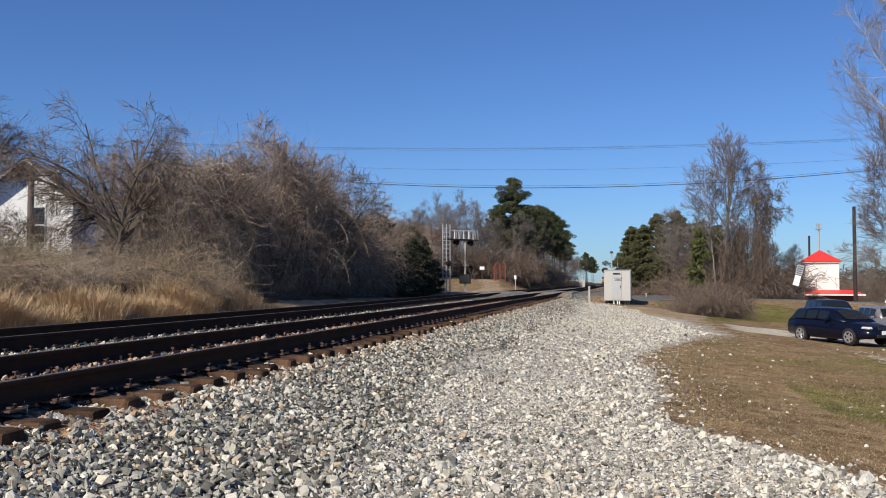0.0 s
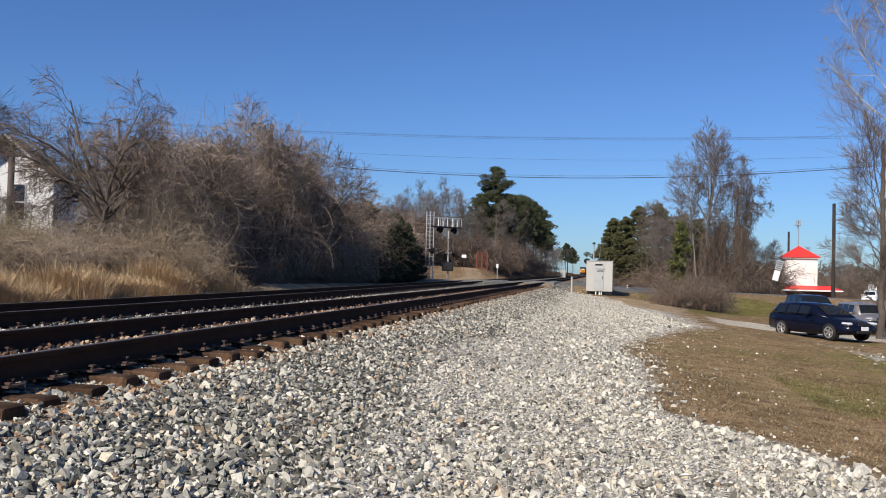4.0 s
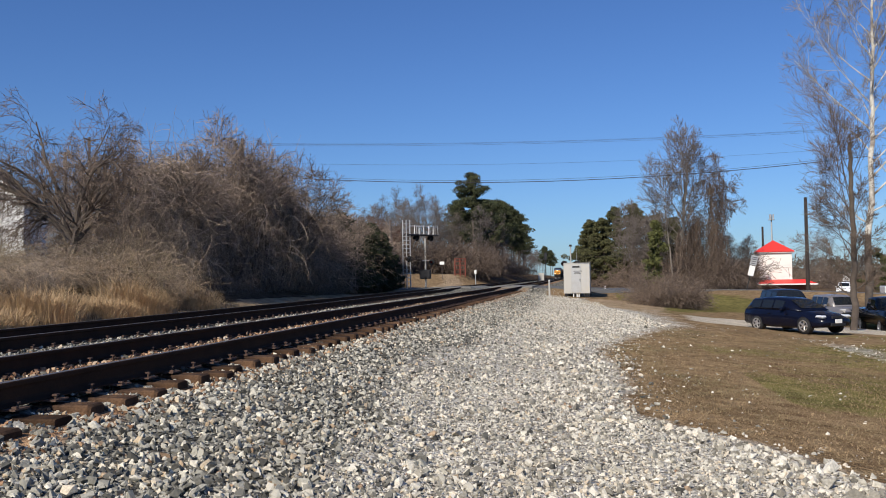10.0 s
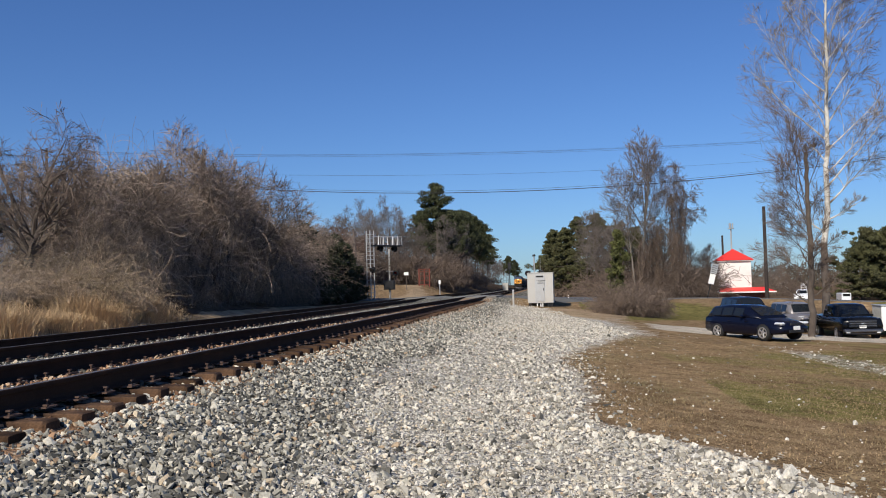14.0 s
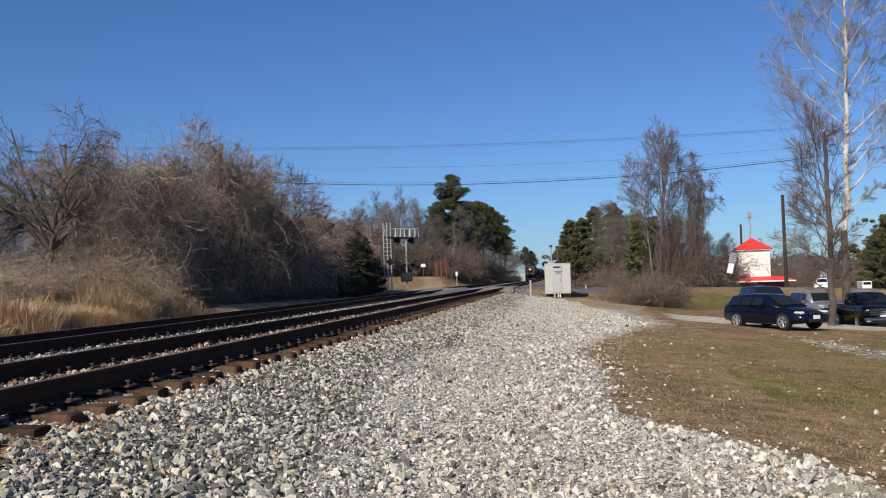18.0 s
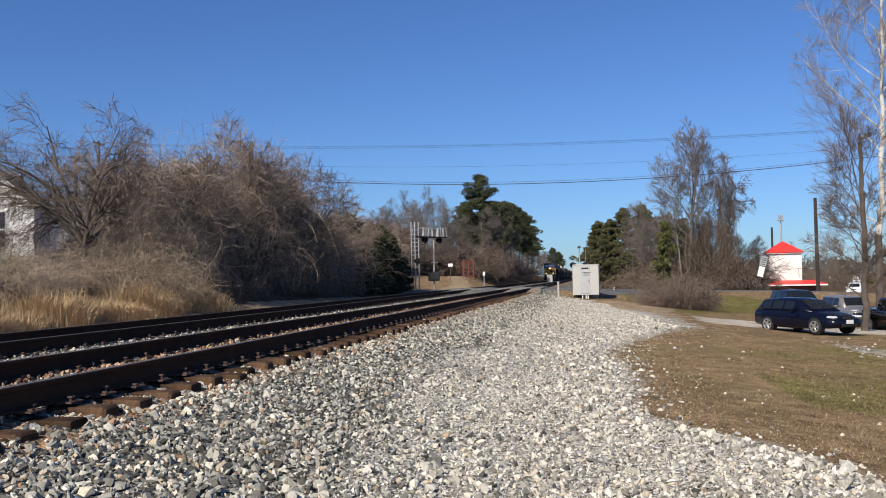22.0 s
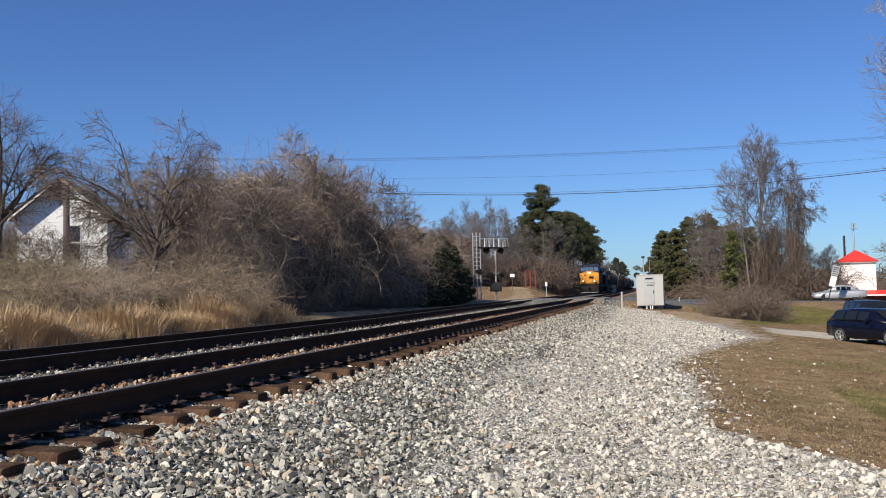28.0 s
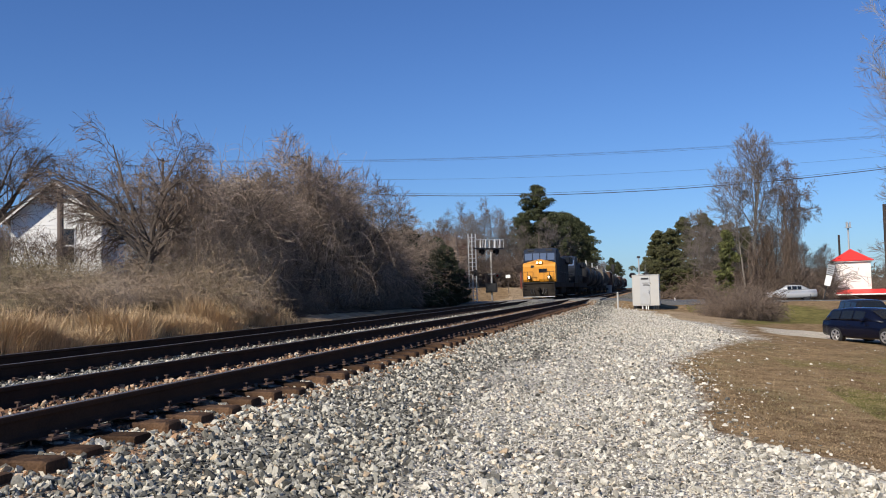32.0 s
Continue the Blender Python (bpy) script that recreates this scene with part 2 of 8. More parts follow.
M = dict(
    rail=material("rusted_rail_steel", (0.048, 0.029, 0.021), 0.95, 0.0, 0.3, 3, 80, 0.3, 0.003, (0.055, 0.028, 0.017), 0.3, spec=0.05),
    rail_top=material("worn_rail_head", (0.20, 0.18, 0.165), 0.5, 0.7, 0.2, 4, 60, 0.05, 0.002),
    tie=material("creosoted_tie_wood", (0.055, 0.033, 0.022), 0.95, 0, 0.45, 5, 50, 0.8, 0.012, (0.12, 0.07, 0.04), 0.4, per="object", spread=0.4, spec=0.1),
    spike=material("rusty_spike", (0.10, 0.06, 0.045), 0.7, 0.3),
    ballast=stone_material("grey_ballast_stone", GREYS),
    ballast_piece=stone_material("grey_ballast_piece", GREYS, "object"),
    limestone=stone_material("white_limestone", PALES),
    limestone_piece=stone_material("white_limestone_piece", PALES, "object"),
    rusty_stone=stone_material("rust_stained_stone", RUSTS),
    bark=material("grey_brown_bark", (0.085, 0.065, 0.052), 0.95, 0, 0.3, 3, 25, 0.6, 0.02, (0.13, 0.11, 0.09), 0.3),
    greybark=material("smooth_grey_bark", (0.20, 0.175, 0.15), 0.9, 0, 0.25, 1.2, 9, 0.3, 0.01, (0.12, 0.095, 0.075), 0.4),
    twig=material("bare_twigs", (0.27, 0.212, 0.172), 0.95, 0, 0.2, 0.8, 12, 0, 0.01, (0.20, 0.14, 0.10), 0.35, per="island", spread=0.65),
    bramble=material("pale_bramble_stems", (0.30, 0.222, 0.15), 0.95, 0, 0.2, 0.5, 12, 0, 0.01, (0.20, 0.145, 0.10), 0.35, per="island", spread=0.65),
    vine=material("dry_vine_stems", (0.32, 0.25, 0.19), 0.95, 0, 0.2, 0.6, 12, 0, 0.01, (0.22, 0.16, 0.11), 0.3, per="island", spread=0.65),
    # darker copy of the vine colour, standing in for shade within the thicket
    shaded_vine=material("shaded_vine_stems", (0.175, 0.134, 0.104), 0.95, 0, 0.2, 0.6, 12, 0, 0.01, (0.15, 0.105, 0.075), 0.3, per="island", spread=0.65),
    olive_bramble=material("olive_bramble_stems", (0.235, 0.19, 0.11), 0.95, 0, 0.2, 0.5, 12, 0, 0.01, (0.16, 0.12, 0.07), 0.35, per="island", spread=0.65),
    russet=material("dry_russet_leaves", (0.10, 0.052, 0.036), 0.95, 0, 0.2, 0.8, 12, 0, 0.01, (0.13, 0.075, 0.05), 0.35, per="island", spread=0.4),
    grey_twig=material("grey_bare_twigs", (0.145, 0.122, 0.108), 0.95, 0, 0.2, 0.8, 12, 0, 0.01, (0.12, 0.10, 0.09), 0.35, per="island", spread=0.35),
    dark_twig=material("dark_bare_twigs", (0.145, 0.106, 0.08), 0.95, 0, 0.2, 0.8, 12, 0, 0.01, (0.12, 0.085, 0.065), 0.35, per="island", spread=0.4),
    birch=material("pale_sycamore_bark", (0.60, 0.565, 0.50), 0.85, 0, 0.25, 1.2, 9, 0.3, 0.01, (0.13, 0.10, 0.075), 0.6),
    straw=material("tawny_dry_grass", (0.50, 0.355, 0.205), 0.9, 0, 0.15, 0.7, 9, 0, 0.01, (0.36, 0.21, 0.10), 0.3, per="island", spread=0.3),
    lawn=material("short_winter_grass", (0.345, 0.24, 0.128), 0.95, 0, 0.15, 0.4, 6, 0, 0.01, (0.13, 0.15, 0.05), 0.4, per="island", spread=0.35),
    tuft=material("dead_grass_tufts", (0.17, 0.118, 0.066), 0.95, 0, 0.2, 0.4, 6, 0, 0.01, (0.12, 0.10, 0.045), 0.4, per="island", spread=0.45),
    needles=material("pine_needles", (0.048, 0.056, 0.021), 0.85, 0, 0.25, 0.3, 5, 0, 0.01, (0.07, 0.072, 0.028), 0.35, per="island", spread=0.5),
    cedar=material("dark_cedar_foliage", (0.030, 0.038, 0.016), 0.9, 0, 0.25, 0.4, 5, 0, 0.01, (0.022, 0.032, 0.014), 0.3, per="island", spread=0.4),
    young=material("young_pine_needles", (0.10, 0.105, 0.03), 0.85, 0, 0.25, 0.4, 5, 0, 0.01, (0.09, 0.10, 0.03), 0.3, per="island", spread=0.4),
    yew=material("olive_evergreen_foliage", (0.082, 0.083, 0.03), 0.9, 0, 0.25, 0.3, 5, 0, 0.01, (0.06, 0.05, 0.028), 0.35, per="island", spread=0.5),
    ridge=material("brown_ridge_trees", (0.10, 0.078, 0.055), 0.95, 0, 0.25, 0.05, 3, 0, 0.01, (0.05, 0.06, 0.03), 0.4, per="island", spread=0.4),
    paletwig=material("pale_sycamore_twigs", (0.20, 0.175, 0.15), 0.95, 0, 0.2, 0.8, 12, 0, 0.01, (0.20, 0.16, 0.125), 0.35, per="island", spread=0.35),
    asphalt=material("worn_asphalt", (0.10, 0.10, 0.10), 0.9, 0, 0.2, 0.5, 40, 0.4, 0.01, (0.15, 0.145, 0.135), 0.3),
    line=material("road_paint", (0.6, 0.55, 0.35), 0.8),
    concrete=material("pale_concrete", (0.45, 0.43, 0.39), 0.9, 0, 0.15, 1.5, 30, 0.3, 0.01),
    panel=material("dusty_grey_panel", (0.19, 0.18, 0.16), 0.9, 0, 0.2, 1.5, 30, 0.3, 0.01, (0.12, 0.11, 0.10), 0.3),
    steel=material("galvanised_steel", (0.50, 0.50, 0.49), 0.5, 0.55, 0.12, 2, 30, 0.05, 0.003, (0.36, 0.34, 0.31), 0.25),
    cabinet=material("dull_aluminium_cabinet", (0.50, 0.485, 0.45), 0.55, 0.35, 0.08, 1.2, 25, 0.05, 0.003, (0.42, 0.39, 0.34), 0.25),
    black=material("black_metal", (0.02, 0.02, 0.022), 0.5, 0.2, 0.2),
    rubber=material("tyre_rubber", (0.018, 0.018, 0.018), 0.85),
    alloy=material("alloy_wheel", (0.62, 0.62, 0.63), 0.3, 0.8, 0.05),
    white=material("white_paint", (0.78, 0.77, 0.74), 0.6, 0, 0.05, 1.5, 20, 0.05, 0.004, (0.6, 0.57, 0.5), 0.15),
    clapboard=material("weathered_white_siding", (0.80, 0.79, 0.76), 0.75, 0, 0.06, 1.2, 18, 0.1, 0.005, (0.6, 0.57, 0.52), 0.2),
    stucco=material("pinkish_white_stucco", (0.83, 0.77, 0.73), 0.85, 0, 0.05, 1.0, 30, 0.2, 0.006, (0.68, 0.58, 0.54), 0.2),
    redroof=material("bright_red_metal_roof", (0.72, 0.045, 0.035), 0.5, 0, 0.08, 1.5, 20, 0.05, 0.004),
    shingle=material("brown_grey_shingles", (0.14, 0.115, 0.10), 0.95, 0, 0.25, 2, 30, 0.4, 0.01),
    brick=material("red_brick", (0.12, 0.05, 0.038), 0.9, 0, 0.2, 3, 40, 0.3, 0.008),
    wood=material("weathered_pole_wood", (0.13, 0.10, 0.085), 0.95, 0, 0.25, 3, 30, 0.4, 0.01),
    creosote=material("creosoted_pole_wood", (0.035, 0.026, 0.022), 0.95, 0, 0.25, 3, 30, 0.4, 0.01),
    navy=material("navy_car_paint", (0.004, 0.0055, 0.015), 0.22, 0.0, 0.08, 2, 30, 0, 0.01, spec=0.3),
    darkcar=material("dark_grey_car_paint", (0.012, 0.014, 0.018), 0.22, 0.0, 0.08, 2, 30, 0, 0.01, spec=0.3),
    blackcar=material("black_truck_paint", (0.006, 0.0065, 0.008), 0.22, 0.0, 0.08, 2, 30, 0, 0.01, spec=0.3),
    greycar=material("warm_grey_car_paint", (0.27, 0.25, 0.24), 0.32, 0.4, 0.08, 2, 30, 0, 0.01, coat=0.6),
    silver=material("silver_car_paint", (0.44, 0.445, 0.455), 0.4, 0.3, 0.05, 2, 30, 0, 0.01, coat=0.2),
    whitecar=material("white_car_paint", (0.80, 0.80, 0.80), 0.3, 0, 0.04, 2, 30, 0, 0.01, coat=0.6),
    gunmetal=material("dark_chrome", (0.22, 0.22, 0.23), 0.3, 0.9, 0.06),
    chrome=material("chrome_trim", (0.72, 0.72, 0.73), 0.15, 1.0, 0.04),
    lamp_lens=material("clear_lamp_lens", (0.75, 0.76, 0.76), 0.12, 0.3, 0.05),
    yellow=material("locomotive_yellow", (0.64, 0.265, 0.018), 0.5, 0, 0.1, 1.0, 15, 0.03, 0.003, (0.32, 0.15, 0.03), 0.3),
    cabblue=material("locomotive_cab_blue", (0.012, 0.018, 0.034), 0.6, 0.0, 0.15, 0.8, 12, 0.03, 0.004, (0.04, 0.05, 0.07), 0.3, spec=0.12),
    locoblue=material("locomotive_dark_blue", (0.008, 0.011, 0.018), 0.6, 0.0, 0.2, 0.8, 12, 0.05, 0.004, (0.035, 0.032, 0.03), 0.3, spec=0.12),
    locoblack=material("grimy_undercarriage", (0.028, 0.024, 0.021), 0.85, 0.1, 0.3, 1.0, 12, 0.2, 0.01, (0.06, 0.045, 0.035), 0.3, spec=0.12),
    headlight=material("headlight_glow", (1.0, 0.78, 0.45), 0.3, emit=4.0),
    tank=material("grey_tank_paint", (0.035, 0.035, 0.037), 0.7, 0.1, 0.15, 0.6, 10, 0.05, 0.004, (0.06, 0.05, 0.045), 0.3, spec=0.12),
    hopper=material("grimy_grey_hopper", (0.12, 0.115, 0.105), 0.6, 0.1, 0.15, 0.6, 10, 0.05, 0.004, (0.2, 0.16, 0.12), 0.35, spec=0.12),
    boxcar=material("dark_brown_boxcar", (0.10, 0.06, 0.045), 0.7, 0.1, 0.2, 0.6, 10, 0.05, 0.004, spec=0.12),
    redlens=material("red_signal_lens", (0.12, 0.01, 0.01), 0.2),
    glass=glass_dark("tinted_glass"),
    # blue-grey base colour paints in the sky's reflection on the cab windows
    cabglass=material("cab_glass_painted_sky", (0.14, 0.18, 0.24), 0.14, 0.5, 0.05, 2, 30, 0),
    cable=material("black_cable", (0.03, 0.03, 0.035), 0.7),
    gate=material("rust_red_painted_steel", (0.22, 0.062, 0.04), 0.7, 0.1, 0.2),
    dark_text=material("dark_lettering", (0.06, 0.06, 0.06), 0.8),
)


# ---------------------------------------------------------------- geometry helpers
class Geo:
    """Collects vertices and faces; later linked as one mesh."""

    def __init__(self):
        self.v, self.f, self.mi, self.cur = [], [], [], 0

    def add(self, verts, faces):
        o = len(self.v)
        self.v += [tuple(p) for p in verts]
        self.f += [tuple(i + o for i in q) for q in faces]
        self.mi += [self.cur] * len(faces)
        return self

    def box(self, c, s, m=None, chamfer=0.0):
        hx, hy, hz = s[0] / 2, s[1] / 2, s[2] / 2
        k = min(chamfer, hx * 0.9, hy * 0.9, hz * 0.9)
        if k > 0:
            # a block with its vertical and horizontal edges cut: three crossed shells
            pts, ids = [], {}
            for sx in (-1, 1):
                for sy in (-1, 1):
                    for sz in (-1, 1):
                        for ax in range(3):
                            p = [sx * (hx - k), sy * (hy - k), sz * (hz - k)]
                            p[ax] = (sx * hx, sy * hy, sz * hz)[ax]
                            ids[sx, sy, sz, ax] = len(pts)
                            pts.append(p)
            fs = []
            for s1 in (-1, 1):
                fs.append([ids[s1, a, b, 0] for a, b in ((-1, -1), (1, -1), (1, 1), (-1, 1))][::s1])
                fs.append([ids[a, s1, b, 1] for a, b in ((-1, -1), (-1, 1), (1, 1), (1, -1))][::s1])
                fs.append([ids[a, b, s1, 2] for a, b in ((-1, -1), (1, -1), (1, 1), (-1, 1))][::s1])
                for s2 in (-1, 1):
                    fs.append([ids[s1, s2, -1, 0], ids[s1, s2, 1, 0], ids[s1, s2, 1, 1], ids[s1, s2, -1, 1]][::-s1 * s2])
                    fs.append([ids[s1, -1, s2, 0], ids[s1, 1, s2, 0], ids[s1, 1, s2, 2], ids[s1, -1, s2, 2]][::s1 * s2])
                    fs.append([ids[-1, s1, s2, 1], ids[1, s1, s2, 1], ids[1, s1, s2, 2], ids[-1, s1, s2, 2]][::-s1 * s2])
                    for s3 in (-1, 1):
                        fs.append([ids[s1, s2, s3, 0], ids[s1, s2, s3, 1], ids[s1, s2, s3, 2]][::s1 * s2 * s3])
        else:
            pts = [(a * hx, b * hy, d * hz) for a in (-1, 1) for b in (-1, 1) for d in (-1, 1)]
            fs = [(0, 1, 3, 2), (4, 6, 7, 5), (0, 4, 5, 1), (2, 3, 7, 6), (0, 2, 6, 4), (1, 5, 7, 3)]
        t = Matrix.Translation(c)
        if m is not None:
            t = m @ t
        return self.add([t @ Vector(p) for p in pts], fs)

    def tube(self, p0, p1, r0, r1=None, n=8, caps=True):
        r1 = r0 if r1 is None else r1
        p0, p1 = Vector(p0), Vector(p1)
        d = (p1 - p0).normalized()
        u = d.orthogonal().normalized()
        w = d.cross(u)
        ring = [u * math.cos(2 * math.pi * i / n) + w * math.sin(2 * math.pi * i / n) for i in range(n)]
        vs = [p0 + q * r0 for q in ring] + [p1 + q * r1 for q in ring]
        fs = [(i, (i + 1) % n, n + (i + 1) % n, n + i) for i in range(n)]
        if caps:
            fs += [tuple(range(n))[::-1], tuple(range(n, 2 * n))]
        return self.add(vs, fs)

    def path(self, pts, r, n=6):
        for a, b in zip(pts, pts[1:]):
            self.tube(a, b, r, r, n)
        return self

    def loft(self, rings, caps=True, closed=True):
        """Rings with equal numbers of points, joined in order."""
        n = len(rings[0])
        vs = [p for ring in rings for p in ring]
        fs = []
        for k in range(len(rings) - 1):
            for i in range(n if closed else n - 1):
                j = (i + 1) % n
                fs.append((k * n + i, k * n + j, (k + 1) * n + j, (k + 1) * n + i))
        if caps:
            fs += [tuple(range(n))[::-1], tuple(range((len(rings) - 1) * n, len(rings) * n))]
        return self.add(vs, fs)

    def quad(self, a, b, c, d):
        return self.add([a, b, c, d], [(0, 1, 2, 3)])

    def slab(self, a, b, c, d, t):
        """A quad given a thickness t against its normal."""
        a, b, c, d = (Vector(p) for p in (a, b, c, d))
        nrm = (b - a).cross(d - a).normalized() * t
        return self.add([a, b, c, d, a - nrm, b - nrm, c - nrm, d - nrm],
                        [(0, 1, 2, 3), (7, 6, 5, 4), (0, 4, 5, 1), (1, 5, 6, 2), (2, 6, 7, 3), (3, 7, 4, 0)])

    def mesh(self, name, mats, smooth=False):
        me = bpy.data.meshes.new(name)
        me.from_pydata(self.v, [], self.f)
        for m in mats if isinstance(mats, (list, tuple)) else [mats]:
            me.materials.append(m)
        if isinstance(mats, (list, tuple)) and len(mats) > 1:
            me.polygons.foreach_set("material_index", self.mi)
        if smooth:
            me.polygons.foreach_set("use_smooth", [True] * len(self.f))
        bm = bmesh.new()
        bm.from_mesh(me)
        bmesh.ops.recalc_face_normals(bm, faces=bm.faces)
        bm.to_mesh(me)
        bm.free()
        return me


def part(name, geo, mat, parent, label="", smooth=False):
    me = geo.mesh(name, mat, smooth) if isinstance(geo, Geo) else geo
    ob = new(name, me)
    ob.parent = parent
    return tagged(ob, label) if label else ob


def thing(name, m, label, category, group="", kind=""):
    ob = new(name)
    ob.matrix_world = m
    return tagged(ob, label, category, group, kind)


def raw_mesh(name, verts, faces, mat, smooth=False):
    """A mesh from numpy arrays: verts (n,3), faces (m,3 or 4)."""
    me = bpy.data.meshes.new(name)
    k = faces.shape[1]
    me.vertices.add(len(verts))
    me.vertices.foreach_set("co", np.ascontiguousarray(verts, dtype=np.float32).ravel())
    me.loops.add(faces.size)
    me.loops.foreach_set("vertex_index", np.ascontiguousarray(faces, dtype=np.int32).ravel())
    me.polygons.add(len(faces))
    me.polygons.foreach_set("loop_start", np.arange(0, faces.size, k, dtype=np.int32))
    me.polygons.foreach_set("use_smooth", np.full(len(faces), smooth, dtype=bool))
    me.materials.append(mat)
    me.update(calc_edges=True)
    return me


def smoothstep(a, b, x):
    t = np.clip((np.asarray(x, float) - a) / (b - a), 0, 1)
    return t * t * (3 - 2 * t)


def waves(x, y, seed=0, octaves=4, size=1.0):
    """Cheap smooth noise from sums of sines, about -1 to 1."""
    x, y = np.asarray(x, float) / size, np.asarray(y, float) / size
    g = np.random.default_rng(100 + seed)
    out, amp = 0, 1.0
    for o in range(octaves):
        for _ in range(3):
            a, p = g.uniform(0, 2 * np.pi), g.uniform(0, 2 * np.pi)
            k = 2.0 ** o * g.uniform(0.7, 1.3)
            out = out + amp * np.sin(k * (x * np.cos(a) + y * np.sin(a)) + p + 1.3 * np.sin(k * 0.6 * (x * np.sin(a) - y * np.cos(a)) + p * 2)) / 3
        amp *= 0.55
    return out / 1.6


# ---------------------------------------------------------------- plan
RAIL_TOP, TIE_TOP = 0.682, 0.484
TRACK_1 = -5.258


def track_2(y):
    return -8.858 - 0.98 * float(smoothstep(14, 75, y))


ROAD = [(-160, 60, 0.5), (-60, 62, 0.55), (-30, 65, 0.58), (-16, 68.5, 0.62), (-11, 70, 0.655), (-4, 71.5, 0.655), (0, 74, 0.36), (5, 80, 0.02), (10, 87, -0.14),
        (15, 91, -0.16), (22, 92, -0.4), (40, 92, -1.3), (60, 92, -1.7), (140, 92, -1.9), (330, 92, -2.0)]


def road_points(step=1.5):
    p = np.array(ROAD, float)
    d = np.r_[0, np.cumsum(np.hypot(np.diff(p[:, 0]), np.diff(p[:, 1])))]
    s = np.arange(0, d[-1], step)
    q = np.stack([np.interp(s, d, p[:, i]) for i in range(3)], 1)
    k = np.ones(7) / 7
    for i in range(3):
        q[3:-3, i] = np.convolve(q[:, i], k, "valid")
    return q


ROAD_PTS = road_points()


def road_tilt(x):
    """Crossfall of the road in its curve beside the crossing."""
    return 0.055 * smoothstep(-2.5, 0.5, x) * (1 - smoothstep(8, 13, x))


def ground_z(x, y):
    x, y = np.asarray(x, float), np.asarray(y, float)
    t2 = -9.6 - 0.98 * smoothstep(14, 75, y)
    bed = 0.47
    # towards the yard
    yard = np.interp(x, [-4.4, -3.9, -3.1, -2.0, -1.4, 1.0, 4.0, 7.5, 14, 60, 200], [0.42, 0.36, 0.19, 0.03, -0.08, -0.19, -0.50, -0.86, -1.22, -1.75, -2.5])
    far = np.interp(x, [-4.4, -3.9, -3.0, 0.0, 6, 14, 22, 30, 60, 200], [0.43, 0.37, 0.12, -0.05, -0.15, -0.3, -1.1, -1.6, -2.0, -3])
    k = smoothstep(64, 78, y)
    yard = yard * (1 - k) + far * k
    # the bank towards the house
    s = (t2 - 1.7) - x
    bank = np.interp(s, [0, 0.6, 1.6, 3.2, 5.5, 12, 30, 60, 200], [0.45, 0.44, 0.72, 1.25, 1.75, 2.4, 3.5, 4.4, 6])
    low = np.interp(s, [0, 1, 8, 20, 60, 200], [0.44, 0.45, 0.7, 1.6, 4, 8])
    k2 = np.maximum(smoothstep(30, 58, y) * (1 - smoothstep(9, 20, s)), smoothstep(64, 84, y))
    low = low + 1.3 * smoothstep(95, 130, y) * smoothstep(1.0, 5.0, s)
    bank = bank * (1 - k2) + low * k2
    yard = yard - 0.5 * np.exp(-((x - 16.0) / 4.0) ** 2 - ((y - 47.5) / 5.0) ** 2)
    z = np.where(x > -4.4, yard, np.where(s > 0, bank, bed))
    rough = np.where((x > -3.9) | (s > 0.5), 1.0, 0.25)
    near = 1 - smoothstep(60, 140, np.hypot(x, y))
    z = z + rough * near * (0.035 * waves(x, y, 1, 4, 1.7) + 0.02 * waves(x, y, 2, 3, 0.5))
    # the road's bed
    shape = z.shape
    px, py, zz = x.ravel(), y.ravel(), z.ravel().copy()
    m = np.where((py > 40) & (py < 115))[0]
    if len(m):
        best, bz = np.full(len(m), 1e9), np.zeros(len(m))
        for q in ROAD_PTS:
            d = np.hypot(px[m] - q[0], py[m] - q[1])
            c = d < best
            best[c], bz[c] = d[c], q[2]
        w = 1 - smoothstep(5.6, np.where(px[m] > -3.5, 7.8, 13), best)
        zz[m] = zz[m] * (1 - w) + (bz - 0.05 - 6.5 * road_tilt(px[m])) * w
    return zz.reshape(shape) if shape else float(zz[0])


def gz(x, y):
    return float(ground_z(np.array([x]), np.array([y]))[0])


# edge of the stone shoulder towards the grass: x at y
def shoulder_edge(y):
    return np.interp(y, [0, 7, 8.9, 9.5, 10.2, 10.9, 13.5, 16, 18, 20, 23, 27, 31, 36, 42, 48, 60], [2.8, 2.3, 1.6, 1.05, 0.6, 0.25, 0.15, 0.1, -0.15, -0.05, 0.6, 1.6, 2.5, 2.7, 2.2, 1.0, -0.4])


def grey_to_pale(x, y):
    """0 on the clean grey ballast slope, 1 on the dusty pale gravel."""
    c = np.interp(y, [5, 7.5, 12, 17, 21, 27, 60], [-2.2, -2.3, -2.75, -2.8, -2.6, -2.5, -2.4])
    q = x - c + 0.45 * waves(x, y, 8, 4, 1.2)
    return 0.75 * smoothstep(-0.45, 0.55, q) + 0.25 * smoothstep(0.5, 2.4, q)


def drive_mask(x, y):
    """The pale gravel drive from the crossing round to the parked cars."""
    c = np.interp(x, [-4, 0, 3, 6, 9, 14, 20, 40], [46, 44, 42, 40.5, 40.0, 40, 40, 40])
    w = np.interp(x, [-4, 2, 6, 14, 40], [3.5, 3.4, 3.6, 3.8, 5])
    return (1 - smoothstep(0.75, 1.15, np.abs(y - c) / w + 0.12 * waves(x, y, 5, 3, 2.0))) * smoothstep(3.2, 6.0, x + 0.5 * waves(x, y, 9, 3, 1.5))


